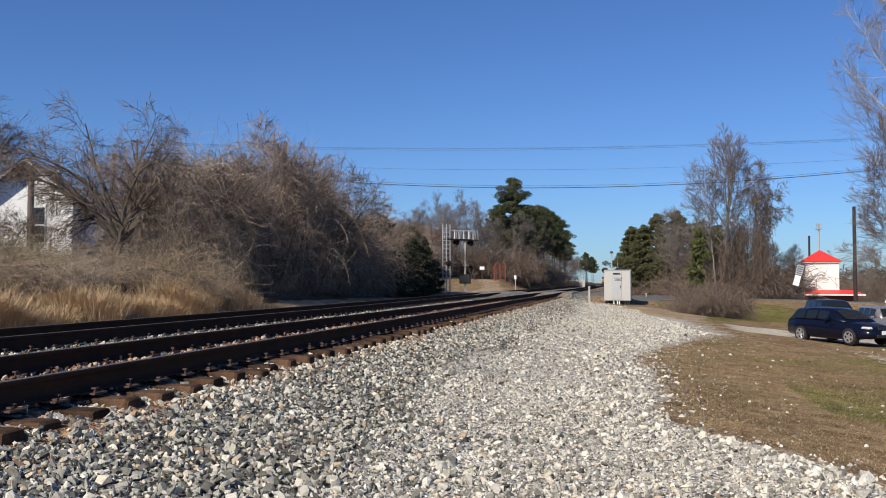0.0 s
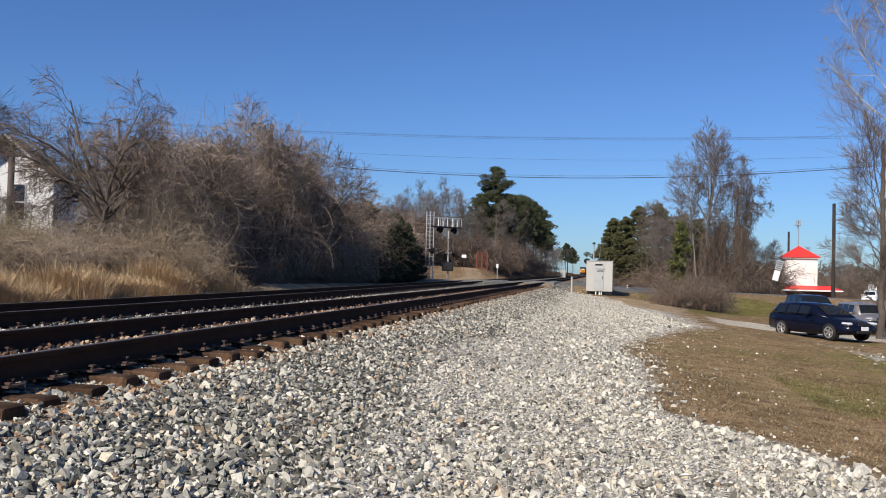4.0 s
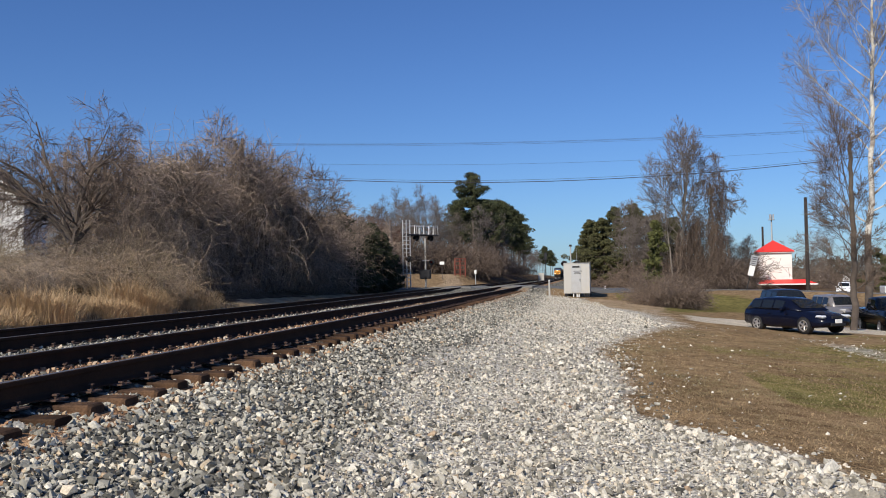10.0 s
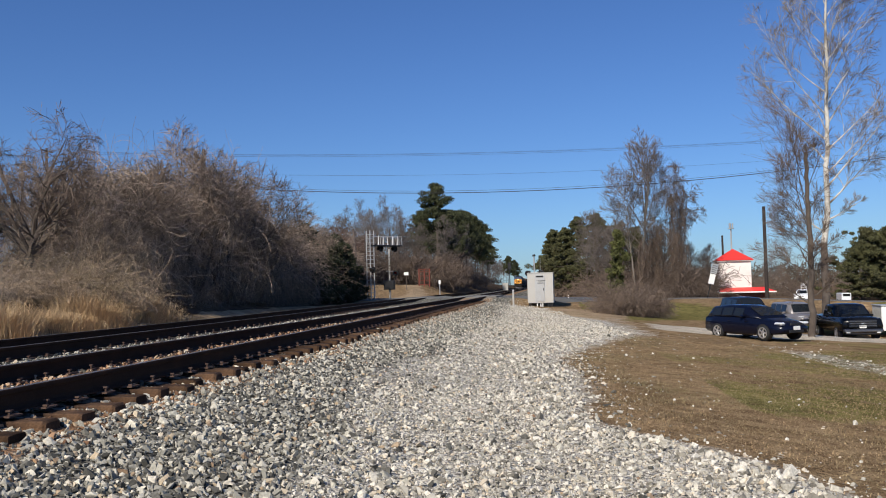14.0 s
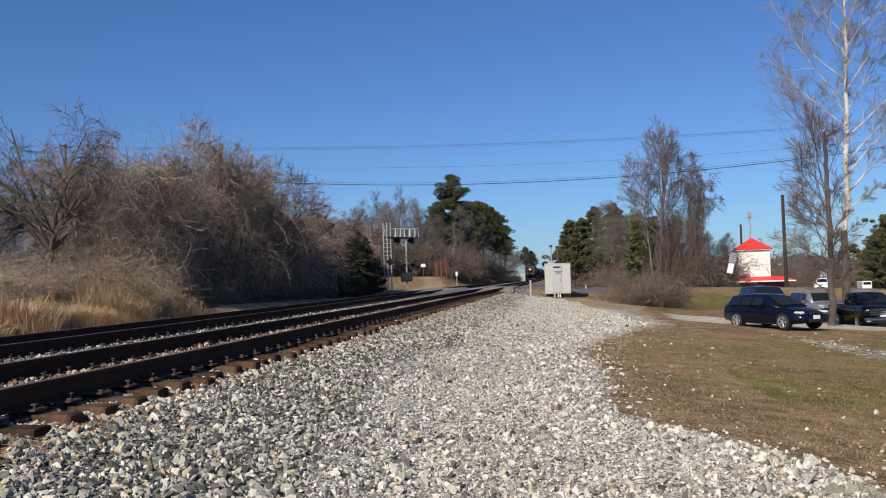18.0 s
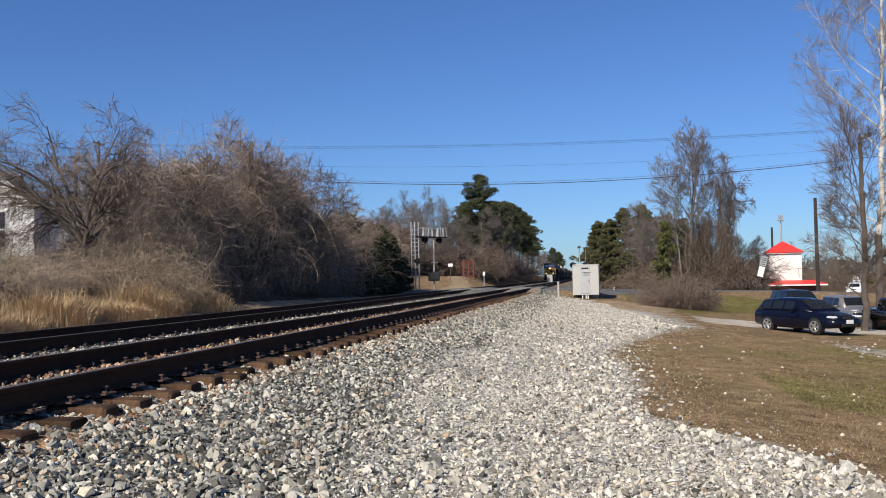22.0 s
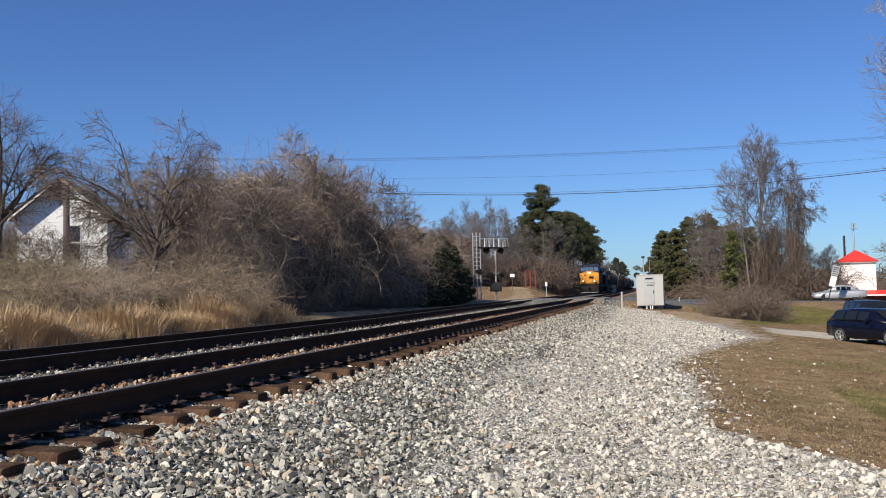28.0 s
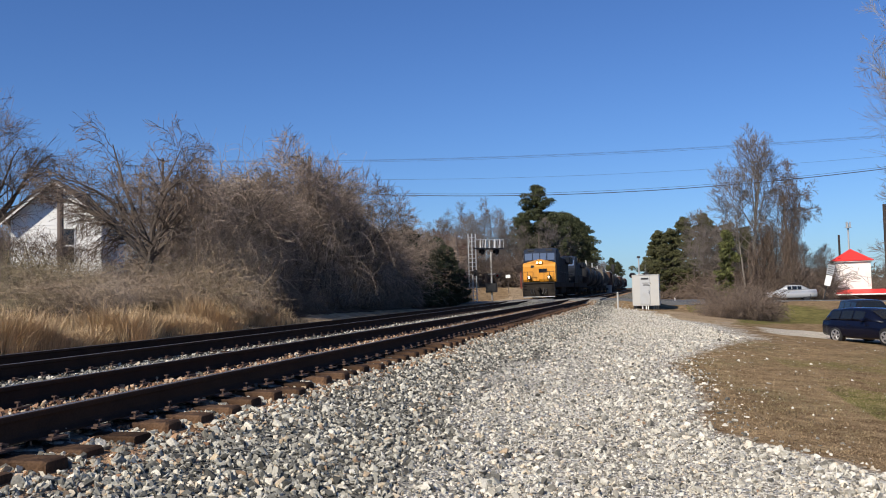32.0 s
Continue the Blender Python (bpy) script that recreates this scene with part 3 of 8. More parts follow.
def patch_mask(x, y):
    """The bare stony patch in the lawn."""
    d = np.hypot((x - 7.9 + 0.04 * (y - 25)) / 1.05, (y - 25) / 8.0)
    return (1 - smoothstep(0.25, 1.25, d + 0.45 * waves(x, y, 6, 5, 0.8) + 0.25 * waves(x, y, 16, 4, 0.25))) * 0.5

# ---------------------------------------------------------------- ground
def ground_material():
    m = bpy.data.materials.new("yard_ground")
    m.use_nodes = True
    n, l = m.node_tree.nodes, m.node_tree.links
    b = n["Principled BSDF"]
    b.inputs["Roughness"].default_value = 0.95
    b.inputs["Specular IOR Level"].default_value = 0.0
    tc = n.new("ShaderNodeTexCoord")

    def tex(kind, scale, detail=4):
        t = n.new(kind)
        t.inputs["Scale"].default_value = scale
        if kind == "ShaderNodeTexNoise":
            t.inputs["Detail"].default_value = detail
        l.new(tc.outputs["Object"], t.inputs["Vector"])
        return t

    def ramp(src, stops):
        r = n.new("ShaderNodeValToRGB")
        e = r.color_ramp.elements
        while len(e) < len(stops):
            e.new(0.5)
        for el, (p, c) in zip(e, stops):
            el.position, el.color = p, (*c, 1)
        l.new(src, r.inputs[0])
        return r.outputs[0]

    fine, mid, wide = tex("ShaderNodeTexNoise", 45, 3), tex("ShaderNodeTexNoise", 3.0, 6), tex("ShaderNodeTexNoise", 0.35, 5)
    cells = tex("ShaderNodeTexVoronoi", 17)
    cells2 = tex("ShaderNodeTexVoronoi", 30)
    grey = ramp(cells.outputs["Color"], [(0.15, (0.04, 0.038, 0.033)), (0.4, (0.12, 0.115, 0.10)), (0.65, (0.23, 0.218, 0.185)), (0.92, (0.43, 0.405, 0.34))])
    pale = ramp(cells2.outputs["Color"], [(0.1, (0.15, 0.13, 0.105)), (0.35, (0.38, 0.345, 0.29)), (0.65, (0.58, 0.54, 0.465)), (0.95, (0.80, 0.76, 0.68))])
    dry = ramp(mid.outputs[0], [(0.25, (0.14, 0.09, 0.052)), (0.5, (0.26, 0.177, 0.10)), (0.75, (0.38, 0.277, 0.16))])
    green = ramp(mid.outputs[0], [(0.3, (0.12, 0.105, 0.04)), (0.6, (0.20, 0.175, 0.065)), (0.8, (0.30, 0.235, 0.11))])
    drive = ramp(cells2.outputs["Color"], [(0.05, (0.36, 0.305, 0.235)), (0.5, (0.53, 0.465, 0.37)), (0.95, (0.70, 0.635, 0.53))])
    dirt = ramp(mid.outputs[0], [(0.3, (0.29, 0.205, 0.125)), (0.7, (0.46, 0.35, 0.23))])
    litter = ramp(mid.outputs[0], [(0.3, (0.075, 0.052, 0.036)), (0.7, (0.17, 0.12, 0.08))])
    rust = ramp(mid.outputs[0], [(0.3, (0.21, 0.115, 0.065)), (0.7, (0.42, 0.27, 0.16))])

    def attr(name, noise_amount=0.35):
        a = n.new("ShaderNodeAttribute")
        a.attribute_name = name
        sub = n.new("ShaderNodeMath")
        sub.operation = "SUBTRACT"
        l.new(mid.outputs[0], sub.inputs[0])
        sub.inputs[1].default_value = 0.5
        mad = n.new("ShaderNodeMath")
        mad.operation = "MULTIPLY_ADD"
        l.new(sub.outputs[0], mad.inputs[0])
        mad.inputs[1].default_value = noise_amount * 2
        l.new(a.outputs["Fac"], mad.inputs[2])
        mr = n.new("ShaderNodeMapRange")
        mr.inputs["From Min"].default_value, mr.inputs["From Max"].default_value = 0.35, 0.65
        l.new(mad.outputs[0], mr.inputs["Value"])
        return mr.outputs[0]

    def mix(a, c, f):
        x = n.new("ShaderNodeMix")
        x.data_type = "RGBA"
        l.new(f, x.inputs["Factor"])
        l.new(a, x.inputs["A"])
        l.new(c, x.inputs["B"])
        return x.outputs["Result"]

    col = mix(dry, green, attr("green", 0.6))
    col = mix(col, litter, attr("litter", 0.3))
    col = mix(col, dirt, attr("dirt", 0.4))
    col = mix(col, drive, attr("drive", 0.3))
    col = mix(col, pale, attr("pale", 0.35))
    col = mix(col, grey, attr("grey", 0.25))
    col = mix(col, rust, attr("rust", 0.4))
    hsv = n.new("ShaderNodeHueSaturation")
    v = n.new("ShaderNodeMapRange")
    v.inputs["From Min"].default_value, v.inputs["From Max"].default_value = 0.3, 0.7
    v.inputs["To Min"].default_value, v.inputs["To Max"].default_value = 0.68, 1.3
    av = n.new("ShaderNodeMath")
    av.operation = "MULTIPLY_ADD"
    broad = tex("ShaderNodeTexNoise", 1.1, 6)
    l.new(wide.outputs[0], av.inputs[0])
    av.inputs[1].default_value = 0.4
    half = n.new("ShaderNodeMath")
    half.operation = "MULTIPLY"
    l.new(broad.outputs[0], half.inputs[0])
    half.inputs[1].default_value = 0.6
    l.new(half.outputs[0], av.inputs[2])
    l.new(av.outputs[0], v.inputs["Value"])
    l.new(v.outputs[0], hsv.inputs["Value"])
    l.new(col, hsv.inputs["Color"])
    l.new(hsv.outputs[0], b.inputs["Base Color"])
    bp = n.new("ShaderNodeBump")
    bp.inputs["Strength"].default_value, bp.inputs["Distance"].default_value = 0.8, 0.05
    inv = n.new("ShaderNodeMath")
    inv.operation = "SUBTRACT"
    inv.inputs[0].default_value = 1.0
    l.new(cells.outputs["Distance"], inv.inputs[1])
    ad = n.new("ShaderNodeMath")
    l.new(inv.outputs[0], ad.inputs[0])
    l.new(fine.outputs[0], ad.inputs[1])
    l.new(ad.outputs[0], bp.inputs["Height"])
    l.new(bp.outputs[0], b.inputs["Normal"])
    return m


def build_ground():
    xs = np.unique(np.r_[np.geomspace(30, 2500, 22) * -1, np.arange(-30, -13, 0.6), np.arange(-13, -3.9, 0.3), np.arange(-3.9, 4, 0.16), np.arange(4, 16, 0.3),
                         np.arange(16, 40, 1.0), np.geomspace(40, 2500, 22)].round(3))
    ys = np.unique(np.r_[-np.geomspace(6, 2500, 16), np.arange(-6, 4, 0.5), np.arange(4, 26, 0.16), np.arange(26, 50, 0.35), np.arange(50, 100, 0.8), np.arange(100, 200, 5),
                         np.geomspace(200, 3500, 24)].round(3))
    X, Y = np.meshgrid(xs, ys)
    Z = ground_z(X, Y)
    far = np.hypot(X, Y)
    Z = np.where(far > 600, Z * 0.3 - 1.0, Z)
    nx, ny = len(xs), len(ys)
    idx = np.arange(nx * ny).reshape(ny, nx)
    faces = np.stack([idx[:-1, :-1], idx[:-1, 1:], idx[1:, 1:], idx[1:, :-1]], -1).reshape(-1, 4)
    me = raw_mesh("ground", np.stack([X, Y, Z], -1).reshape(-1, 3), faces, ground_material(), True)
    x, y = X.ravel(), Y.ravel()
    e = shoulder_edge(y)
    wob = 0.35 * waves(x, y, 8, 4, 1.2)
    t2 = -9.6 - 0.98 * smoothstep(14, 75, y)
    stone = (x > t2 - 1.5) & (y < 64)
    grey = np.where(x < -4.4, 1.0, 1 - grey_to_pale(x, y)) * (x > t2 - 1.6 + 0.2 * wob)
    pale = (1 - smoothstep(-0.3 - 0.03 * y, 0.25 + 0.06 * y, x - e - wob * 1.15)) * (y < 62) * (x > -3.9)
    drv = drive_mask(x, y) * (x > -3)
    pale = np.maximum(pale, patch_mask(x, y))
    green = smoothstep(-0.05, 0.7, waves(x, y, 11, 4, 4.5) + 0.35 * smoothstep(4, 9, x) * (1 - smoothstep(34, 37, y)) + 0.7 * smoothstep(48, 54, y) * (1 - smoothstep(64, 72, y)) * (x > 4))
    green *= (x > 2.5)
    mound = 1 - smoothstep(0.5, 1.2, np.hypot((x - 2.2) / 2.6, (y - 54) / 8) + 0.2 * waves(x, y, 21, 3, 1.5))
    bare = 0.55 * smoothstep(28, 36, y) * (1 - smoothstep(52, 58, y)) * (1 - smoothstep(3.5, 6.0, x)) * (x > -0.5)
    apron = smoothstep(24, 30, y) * (1 - smoothstep(48, 54, y)) * (1 - smoothstep(3.0, 5.5, x)) * (x > -0.5)
    pale = np.maximum(pale, apron * (0.45 + 0.25 * waves(x, y, 23, 4, 1.2)))
    pale = pale * (1 - mound)
    dirt = mound + bare + (1 - smoothstep(0.4, 1, np.abs(x + 13.4 + 0.135 * (y - 88) + 0.5 * np.sin(y * 0.16)) / 1.7)) * (y > 78) * (y < 140) + (x < t2 - 1.2) * (x > t2 - 3.2) * (y < 70) * 0.8
    field = smoothstep(74, 82, y) * (1 - smoothstep(124, 132, y)) * (x < -12) * (x > -34)
    litter = smoothstep(0.8, 2.2, t2 - 1.5 - x) * (1 - 0.85 * field) + smoothstep(100, 120, y) * (x > -4) * 0.9
    rust = np.exp(-((x + 4.05) / 0.36) ** 2) * 0.85 + ((x < -4.6) & (x > -5.9)) * 0.5
    for name, a in (("grey", grey), ("pale", pale), ("drive", drv), ("green", green), ("dirt", dirt), ("litter", litter), ("rust", rust)):
        at = me.attributes.new(name, "FLOAT", "POINT")
        at.data.foreach_set("value", np.clip(a, 0, 1).astype(np.float32))
    ob = new("ground", me)
    return tagged(ob, "stony yard of pale gravel, dry winter grass and ballast beside the tracks", "ground", kind="structure")


ground = build_ground()


# ---------------------------------------------------------------- stones
def stone_shapes(count=14):
    """Angular broken stones: hulls of a few scattered points, padded to one size."""
    out = []
    while len(out) < count:
        bm = bmesh.new()
        stretch = (1.0, rng.uniform(0.6, 0.95), rng.uniform(0.4, 0.75))
        for _ in range(11):
            d = rng.normal(size=3)
            d = d / np.linalg.norm(d) * rng.uniform(0.8, 1.1) * stretch
            bm.verts.new(d)
        bmesh.ops.convex_hull(bm, input=bm.verts)
        bmesh.ops.delete(bm, geom=[v for v in bm.verts if not v.link_faces], context="VERTS")
        bmesh.ops.recalc_face_normals(bm, faces=bm.faces)
        bm.verts.index_update()
        v = np.array([q.co[:] for q in bm.verts])
        f = np.array([[q.index for q in p.verts] for p in bm.faces])
        bm.free()
        if len(v) == 10 and f.shape == (16, 3):
            out.append((v, f))
    return np.array([a for a, _ in out]), np.array([c for _, c in out])


SHAPES, SHAPE_FACES = stone_shapes()


def rotations(k):
    q = rng.normal(size=(k, 4))
    q /= np.linalg.norm(q, axis=1)[:, None]
    w, x, y, z = q.T
    return np.stack([1 - 2 * (y * y + z * z), 2 * (x * y - w * z), 2 * (x * z + w * y), 2 * (x * y + w * z), 1 - 2 * (x * x + z * z), 2 * (y * z - w * x),
                     2 * (x * z - w * y), 2 * (y * z + w * x), 1 - 2 * (x * x + y * y)], 1).reshape(k, 3, 3)


def stones(name, x, y, size, mat, label, lift=0.25):
    k = len(x)
    pos = np.stack([x, y, ground_z(x, y) + size * lift], 1)
    rot = rotations(k)
    pick = rng.integers(0, len(SHAPES), k)
    sh = SHAPES[pick]
    v = np.einsum("kij,kpj->kpi", rot, sh) * size[:, None, None] + pos[:, None, :]
    f = SHAPE_FACES[pick] + (np.arange(k) * sh.shape[1])[:, None, None]
    ob = new(name, raw_mesh(name, v.reshape(-1, 3), f.reshape(-1, 3), mat))
    ob.parent = ground
    return tagged(ob, label, kind="stuff")


def scatter(k, x0, x1, y0, y1, power=1.0):
    u = rng.uniform(0, 1, k) ** power
    return rng.uniform(x0, x1, k), y0 + (y1 - y0) * u


def lay_stones():
    # grey ballast on the slope, thinning with distance
    x, y = scatter(52000, -4.3, 0.8, 3.8, 34, 1.75)
    keep = rng.uniform(size=len(x)) < 1 - 0.88 * grey_to_pale(x, y)
    ph = np.abs(((y - 5.12) / 0.505 + 0.5) % 1 - 0.5) * 0.505
    keep &= (x < 9) & ~((ph < 0.14) & (x < -3.93))
    x, y = x[keep], y[keep]
    size = np.clip(rng.lognormal(-3.7, 0.36, len(x)), 0.012, 0.06)
    stones("ballast", x, y, size, M["ballast"], "angular grey ballast stones on the track shoulder")
    # thinner behind and beside
    x, y = scatter(4000, -4.2, 1.8, -7, 4.2)
    size = np.clip(rng.lognormal(-3.4, 0.3, len(x)), 0.016, 0.06)
    light = rng.uniform(size=len(x)) < smoothstep(-2.1, -0.3, x)
    stones("ballast", x[~light], y[~light], size[~light], M["ballast"], "angular grey ballast stones behind")
    stones("limestone_gravel", x[light], y[light], size[light], M["limestone"], "pale crushed limestone gravel behind")
    # the nearest ones singly
    k = 280
    xs, ys = rng.uniform(-3.6, 2.2, k), rng.uniform(4.9, 7.2, k)
    s = rng.uniform(0.03, 0.055, k)
    meshes = []
    for v, f in zip(SHAPES, SHAPE_FACES):
        meshes.append((raw_mesh("stone", v, f, M["ballast_piece"]), raw_mesh("stone", v, f, M["limestone_piece"])))
    z = ground_z(xs, ys)
    for i in range(k):
        ob = new("stone", meshes[i % len(meshes)][int(rng.uniform() < grey_to_pale(xs[i], ys[i]))])
        ob.parent = ground
        ob.matrix_local = pose(xs[i], ys[i], z[i] + s[i] * 0.5, *rng.uniform(0, 360, 3)) @ Matrix.Scale(float(s[i]), 4)
    # pale limestone towards the grass, straggling into it
    x, y = scatter(44000, -2.4, 5.5, 3.8, 36, 1.7)
    e = shoulder_edge(y) + 0.4 * waves(x, y, 8, 4, 1.2)
    d = x - e
    stray = 0.5 * np.exp(-np.maximum(d, 0) / 0.45) + 0.006 * np.exp(-np.maximum(d, 0) / 2.5) + 0.35 * (waves(x, y, 19, 3, 1.6) > 0.6) * np.exp(-np.maximum(d, 0) / 1.2)
    keep = rng.uniform(size=len(x)) < grey_to_pale(x, y) * np.where(d < -0.2, 1.0, stray)
    x, y, d = x[keep], y[keep], d[keep]
    size = np.clip(rng.lognormal(-3.9, 0.40, len(x)), 0.009, 0.07) * (1 + 0.6 * smoothstep(-1.3, -0.1, d)) * (1 - 0.3 * smoothstep(0.1, 0.8, d))
    stones("limestone_gravel", x, y, size, M["limestone"], "pale crushed limestone gravel at the grass edge", np.where(d > 0, -0.15, 0.2))
    # small gravel packed between them, close by
    x, y = scatter(15000, -2.6, 2.6, 4.2, 13, 1.2)
    keep = (x < shoulder_edge(y) + 0.3 * waves(x, y, 8, 4, 1.2)) & (rng.uniform(size=len(x)) < grey_to_pale(x, y))
    x, y = x[keep], y[keep]
    stones("limestone_gravel", x, y, np.clip(rng.lognormal(-4.2, 0.3, len(x)), 0.008, 0.03), M["limestone"], "small pale gravel packed between larger stones", 0.3)
    # larger stones on towards the cabinet and the crossing
    x, y = scatter(17000, -4.3, 2.4, 30, 66, 1.2)
    keep = (x < shoulder_edge(y) + 0.9 * waves(x, y, 18, 3, 2.0)) & (np.hypot((x + 0.28) / 1.3, (y - 65) / 1.2) > 1)
    x, y = x[keep], y[keep]
    size = np.clip(rng.lognormal(-3.7, 0.35, len(x)), 0.012, 0.055)
    light = rng.uniform(size=len(x)) < smoothstep(-3.2, -1.4, x)
    stones("ballast", x[~light], y[~light], size[~light], M["ballast"], "grey ballast stones towards the crossing")
    stones("limestone_gravel", x[light], y[light], size[light], M["limestone"], "pale crushed stone towards the crossing")
    # stones half sunk in the lawn and in its bare patch
    x, y = scatter(16000, 0.2, 10.5, 5.5, 38, 1.3)
    p = 0.55 * (patch_mask(x, y) > 0.25) + 0.5 * (waves(x, y, 19, 4, 1.1) > 0.35) * np.exp(-np.maximum(x - shoulder_edge(y), 0) / 0.9) * (x > shoulder_edge(y)) + 0.028
    keep = rng.uniform(size=len(x)) < p
    x, y = x[keep], y[keep]
    stones("lawn_stones", x, y, np.clip(rng.lognormal(-3.8, 0.45, len(x)), 0.01, 0.07), M["limestone"], "pale stones half sunk in the lawn", 0.0)
    # rust-stained ballast between the rails and at the tie ends
    xs, ys = [], []
    for x0, x1, k in ((-4.45, -3.45, 4200), (-5.95, -4.6, 7000), (-8.0, -6.1, 10000)):
        a, c = scatter(k, x0, x1, 3.8, 45, 1.5)
        xs.append(a), ys.append(c)
    x, y = np.concatenate(xs), np.concatenate(ys)
    ph = np.abs(((y - 5.12) / 0.505 + 0.5) % 1 - 0.5) * 0.505
    keep = (ph > 0.12) | ((x < -6.6) & (x > -7.6)) | ((x < -4.75) & (x > -5.8) & (rng.uniform(size=len(x)) < 0.4))
    x, y = x[keep], y[keep]
    rusty = (x > -6.0) & (rng.uniform(size=len(x)) < 0.75 - 0.55 * smoothstep(-3.9, -3.45, x))
    size = np.clip(rng.lognormal(-3.75, 0.35, len(x)), 0.01, 0.045)
    lift = np.where(x > -4.5, 0.3, 0.8)
    stones("rusty_ballast", x[rusty], y[rusty], size[rusty], M["rusty_stone"], "rust-stained ballast between the rails", lift[rusty])
    stones("centre_ballast", x[~rusty], y[~rusty], size[~rusty], M["ballast"], "dusty ballast between the tracks", 0.45)


# ---------------------------------------------------------------- tracks
def rail_profile():
    # right half of the section: base, web, head; x across, z up
    h = [(0.076, 0.0), (0.076, 0.011), (0.022, 0.030), (0.009, 0.052), (0.009, 0.130), (0.020, 0.146), (0.0375, 0.150), (0.0375, 0.178), (0.031, 0.186)]
    return h + [(-a, b) for a, b in h[::-1]]


def build_track(name, centre, ys, tie_range, label):
    tr = thing(name, Matrix.Identity(4), label, "railway track", kind="structure")
    prof = rail_profile()
    n = len(prof)
    for side in (0.755, -0.755):
        g = Geo()
        rings = [[(centre(y) + side + px, y, RAIL_TOP - 0.186 + pz) for px, pz in prof] for y in ys]
        g.loft(rings)
        me = g.mesh("rail", [M["rail"], M["rail_top"]])
        top = [0] * len(me.polygons)
        for i, p in enumerate(me.polygons):
            if p.normal.z > 0.9 and p.center.z > RAIL_TOP - 0.004:
                top[i] = 1
        me.polygons.foreach_set("material_index", top)
        part("rail", me, None, tr, "rusted steel rail with a worn head")
    # ties, three shapes with split and worn ends
    shapes = []
    for k in range(4):
        g = Geo()
        r = random.Random(20 + k)
        rings = []
        for xx in (-1.295, -1.27, -0.6, 0.0, 0.6, 1.27, 1.295):
            e = 0.012 if abs(xx) > 1.28 else 0.0
            a, c = 0.115 - e + r.uniform(-0.006, 0.006), r.uniform(-0.010, 0.004)
            rings.append([(xx, -a, -0.18), (xx, -a, c - e - 0.012), (xx, -a + 0.014, c - e), (xx, 0.0, c - e + r.uniform(-0.005, 0.004)), (xx, a - 0.014, c - e), (xx, a, c - e - 0.012), (xx, a, -0.18)])
        g.loft(rings)
        shapes.append(g.mesh("tie", M["tie"]))
    r = random.Random(5)
    y = 5.12 - 0.505 * 12
    while y < tie_range:
        ob = new("tie", shapes[r.randrange(4)])
        ob.parent = tr
        ob.matrix_local = pose(centre(y) + r.uniform(-0.10, 0.0), y + r.uniform(-0.035, 0.035), TIE_TOP + r.uniform(-0.05, 0.0), 0, 0, r.uniform(-2.0, 2.0))
        y += 0.505
    # plates and spikes
    g = Geo()
    y = 5.12 - 0.505 * 6
    while y < 45:
        for side in (0.755, -0.755):
            g.box((centre(y) + side, y, TIE_TOP + 0.006), (0.36, 0.18, 0.014))
            for dx, dy in ((0.10, 0.05), (-0.10, -0.05), (0.145, -0.04)):
                hgt = r.uniform(0.02, 0.06)
                g.tube((centre(y) + side + dx, y + dy, TIE_TOP), (centre(y) + side + dx, y + dy, TIE_TOP + hgt), 0.010, 0.010, 5)
                g.box((centre(y) + side + dx, y + dy, TIE_TOP + hgt), (0.04, 0.03, 0.014))
        y += 0.505
    part("tie_plates", g, M["spike"], tr, "rusty tie plates and spikes")
    return tr


def tracks():
    ys1 = [-60, 0, 20, 40, 60, 90, 150, 300, 700]
    build_track("railway_track", lambda y: TRACK_1, ys1, 63, "main track with rusted rails on creosoted wooden ties")
    ys2 = [-60, 0, 10] + list(range(14, 78, 4)) + [90, 150, 300, 700]
    build_track("railway_track", track_2, ys2, 63, "second track with rusted rails on wooden ties, towards the bank")


def road():
    p = ROAD_PTS
    t = np.gradient(p[:, :2], axis=0)
    t /= np.linalg.norm(t, axis=1)[:, None]
    nrm = np.stack([-t[:, 1], t[:, 0]], 1)
    r = thing("road", Matrix.Identity(4), "two-lane grey asphalt road over the level crossing", "road", kind="structure")
    g = Geo()
    rings = []
    for q, m in zip(p, nrm):
        ring = []
        for o, dz in ((-5.6, -0.25), (-5.2, -0.03), (-2.5, 0.0), (0, 0.02), (2.5, 0.0), (5.2, -0.03), (5.6, -0.25)):
            ring.append((q[0] + m[0] * o, q[1] + m[1] * o, q[2] + dz + o * float(road_tilt(q[0])) - (8 * float(road_tilt(q[0])) if abs(o) > 5.5 else 0)))
        rings.append(ring)
    g.loft(rings, caps=False, closed=False)
    part("carriageway", g, M["asphalt"], r)
    for o in (-4.6, -0.16, 0.16, 4.6):
        g = Geo()
        g.loft([[(q[0] + m[0] * (o + s * 0.06), q[1] + m[1] * (o + s * 0.06), q[2] + 0.022 - abs(o) * 0.004 + o * float(road_tilt(q[0]))) for s in (-1, 1)] for q, m in zip(p[40:], nrm[40:])], caps=False, closed=False)
        part("road_line", g, M["line"], r, "worn painted road line")
    # crossing panels beside the rails
    for c in (lambda y: TRACK_1, track_2):
        for o, w in ((0, 1.28), (-1.25, 0.75), (1.25, 0.75)):
            g = Geo()
            g.box((c(71) + o, 71 + 0.2 * o, RAIL_TOP - 0.06), (w, 11.5, 0.1), None, 0.01)
            part("crossing_panel", g, M["panel"], r, "dusty grey concrete crossing panel")


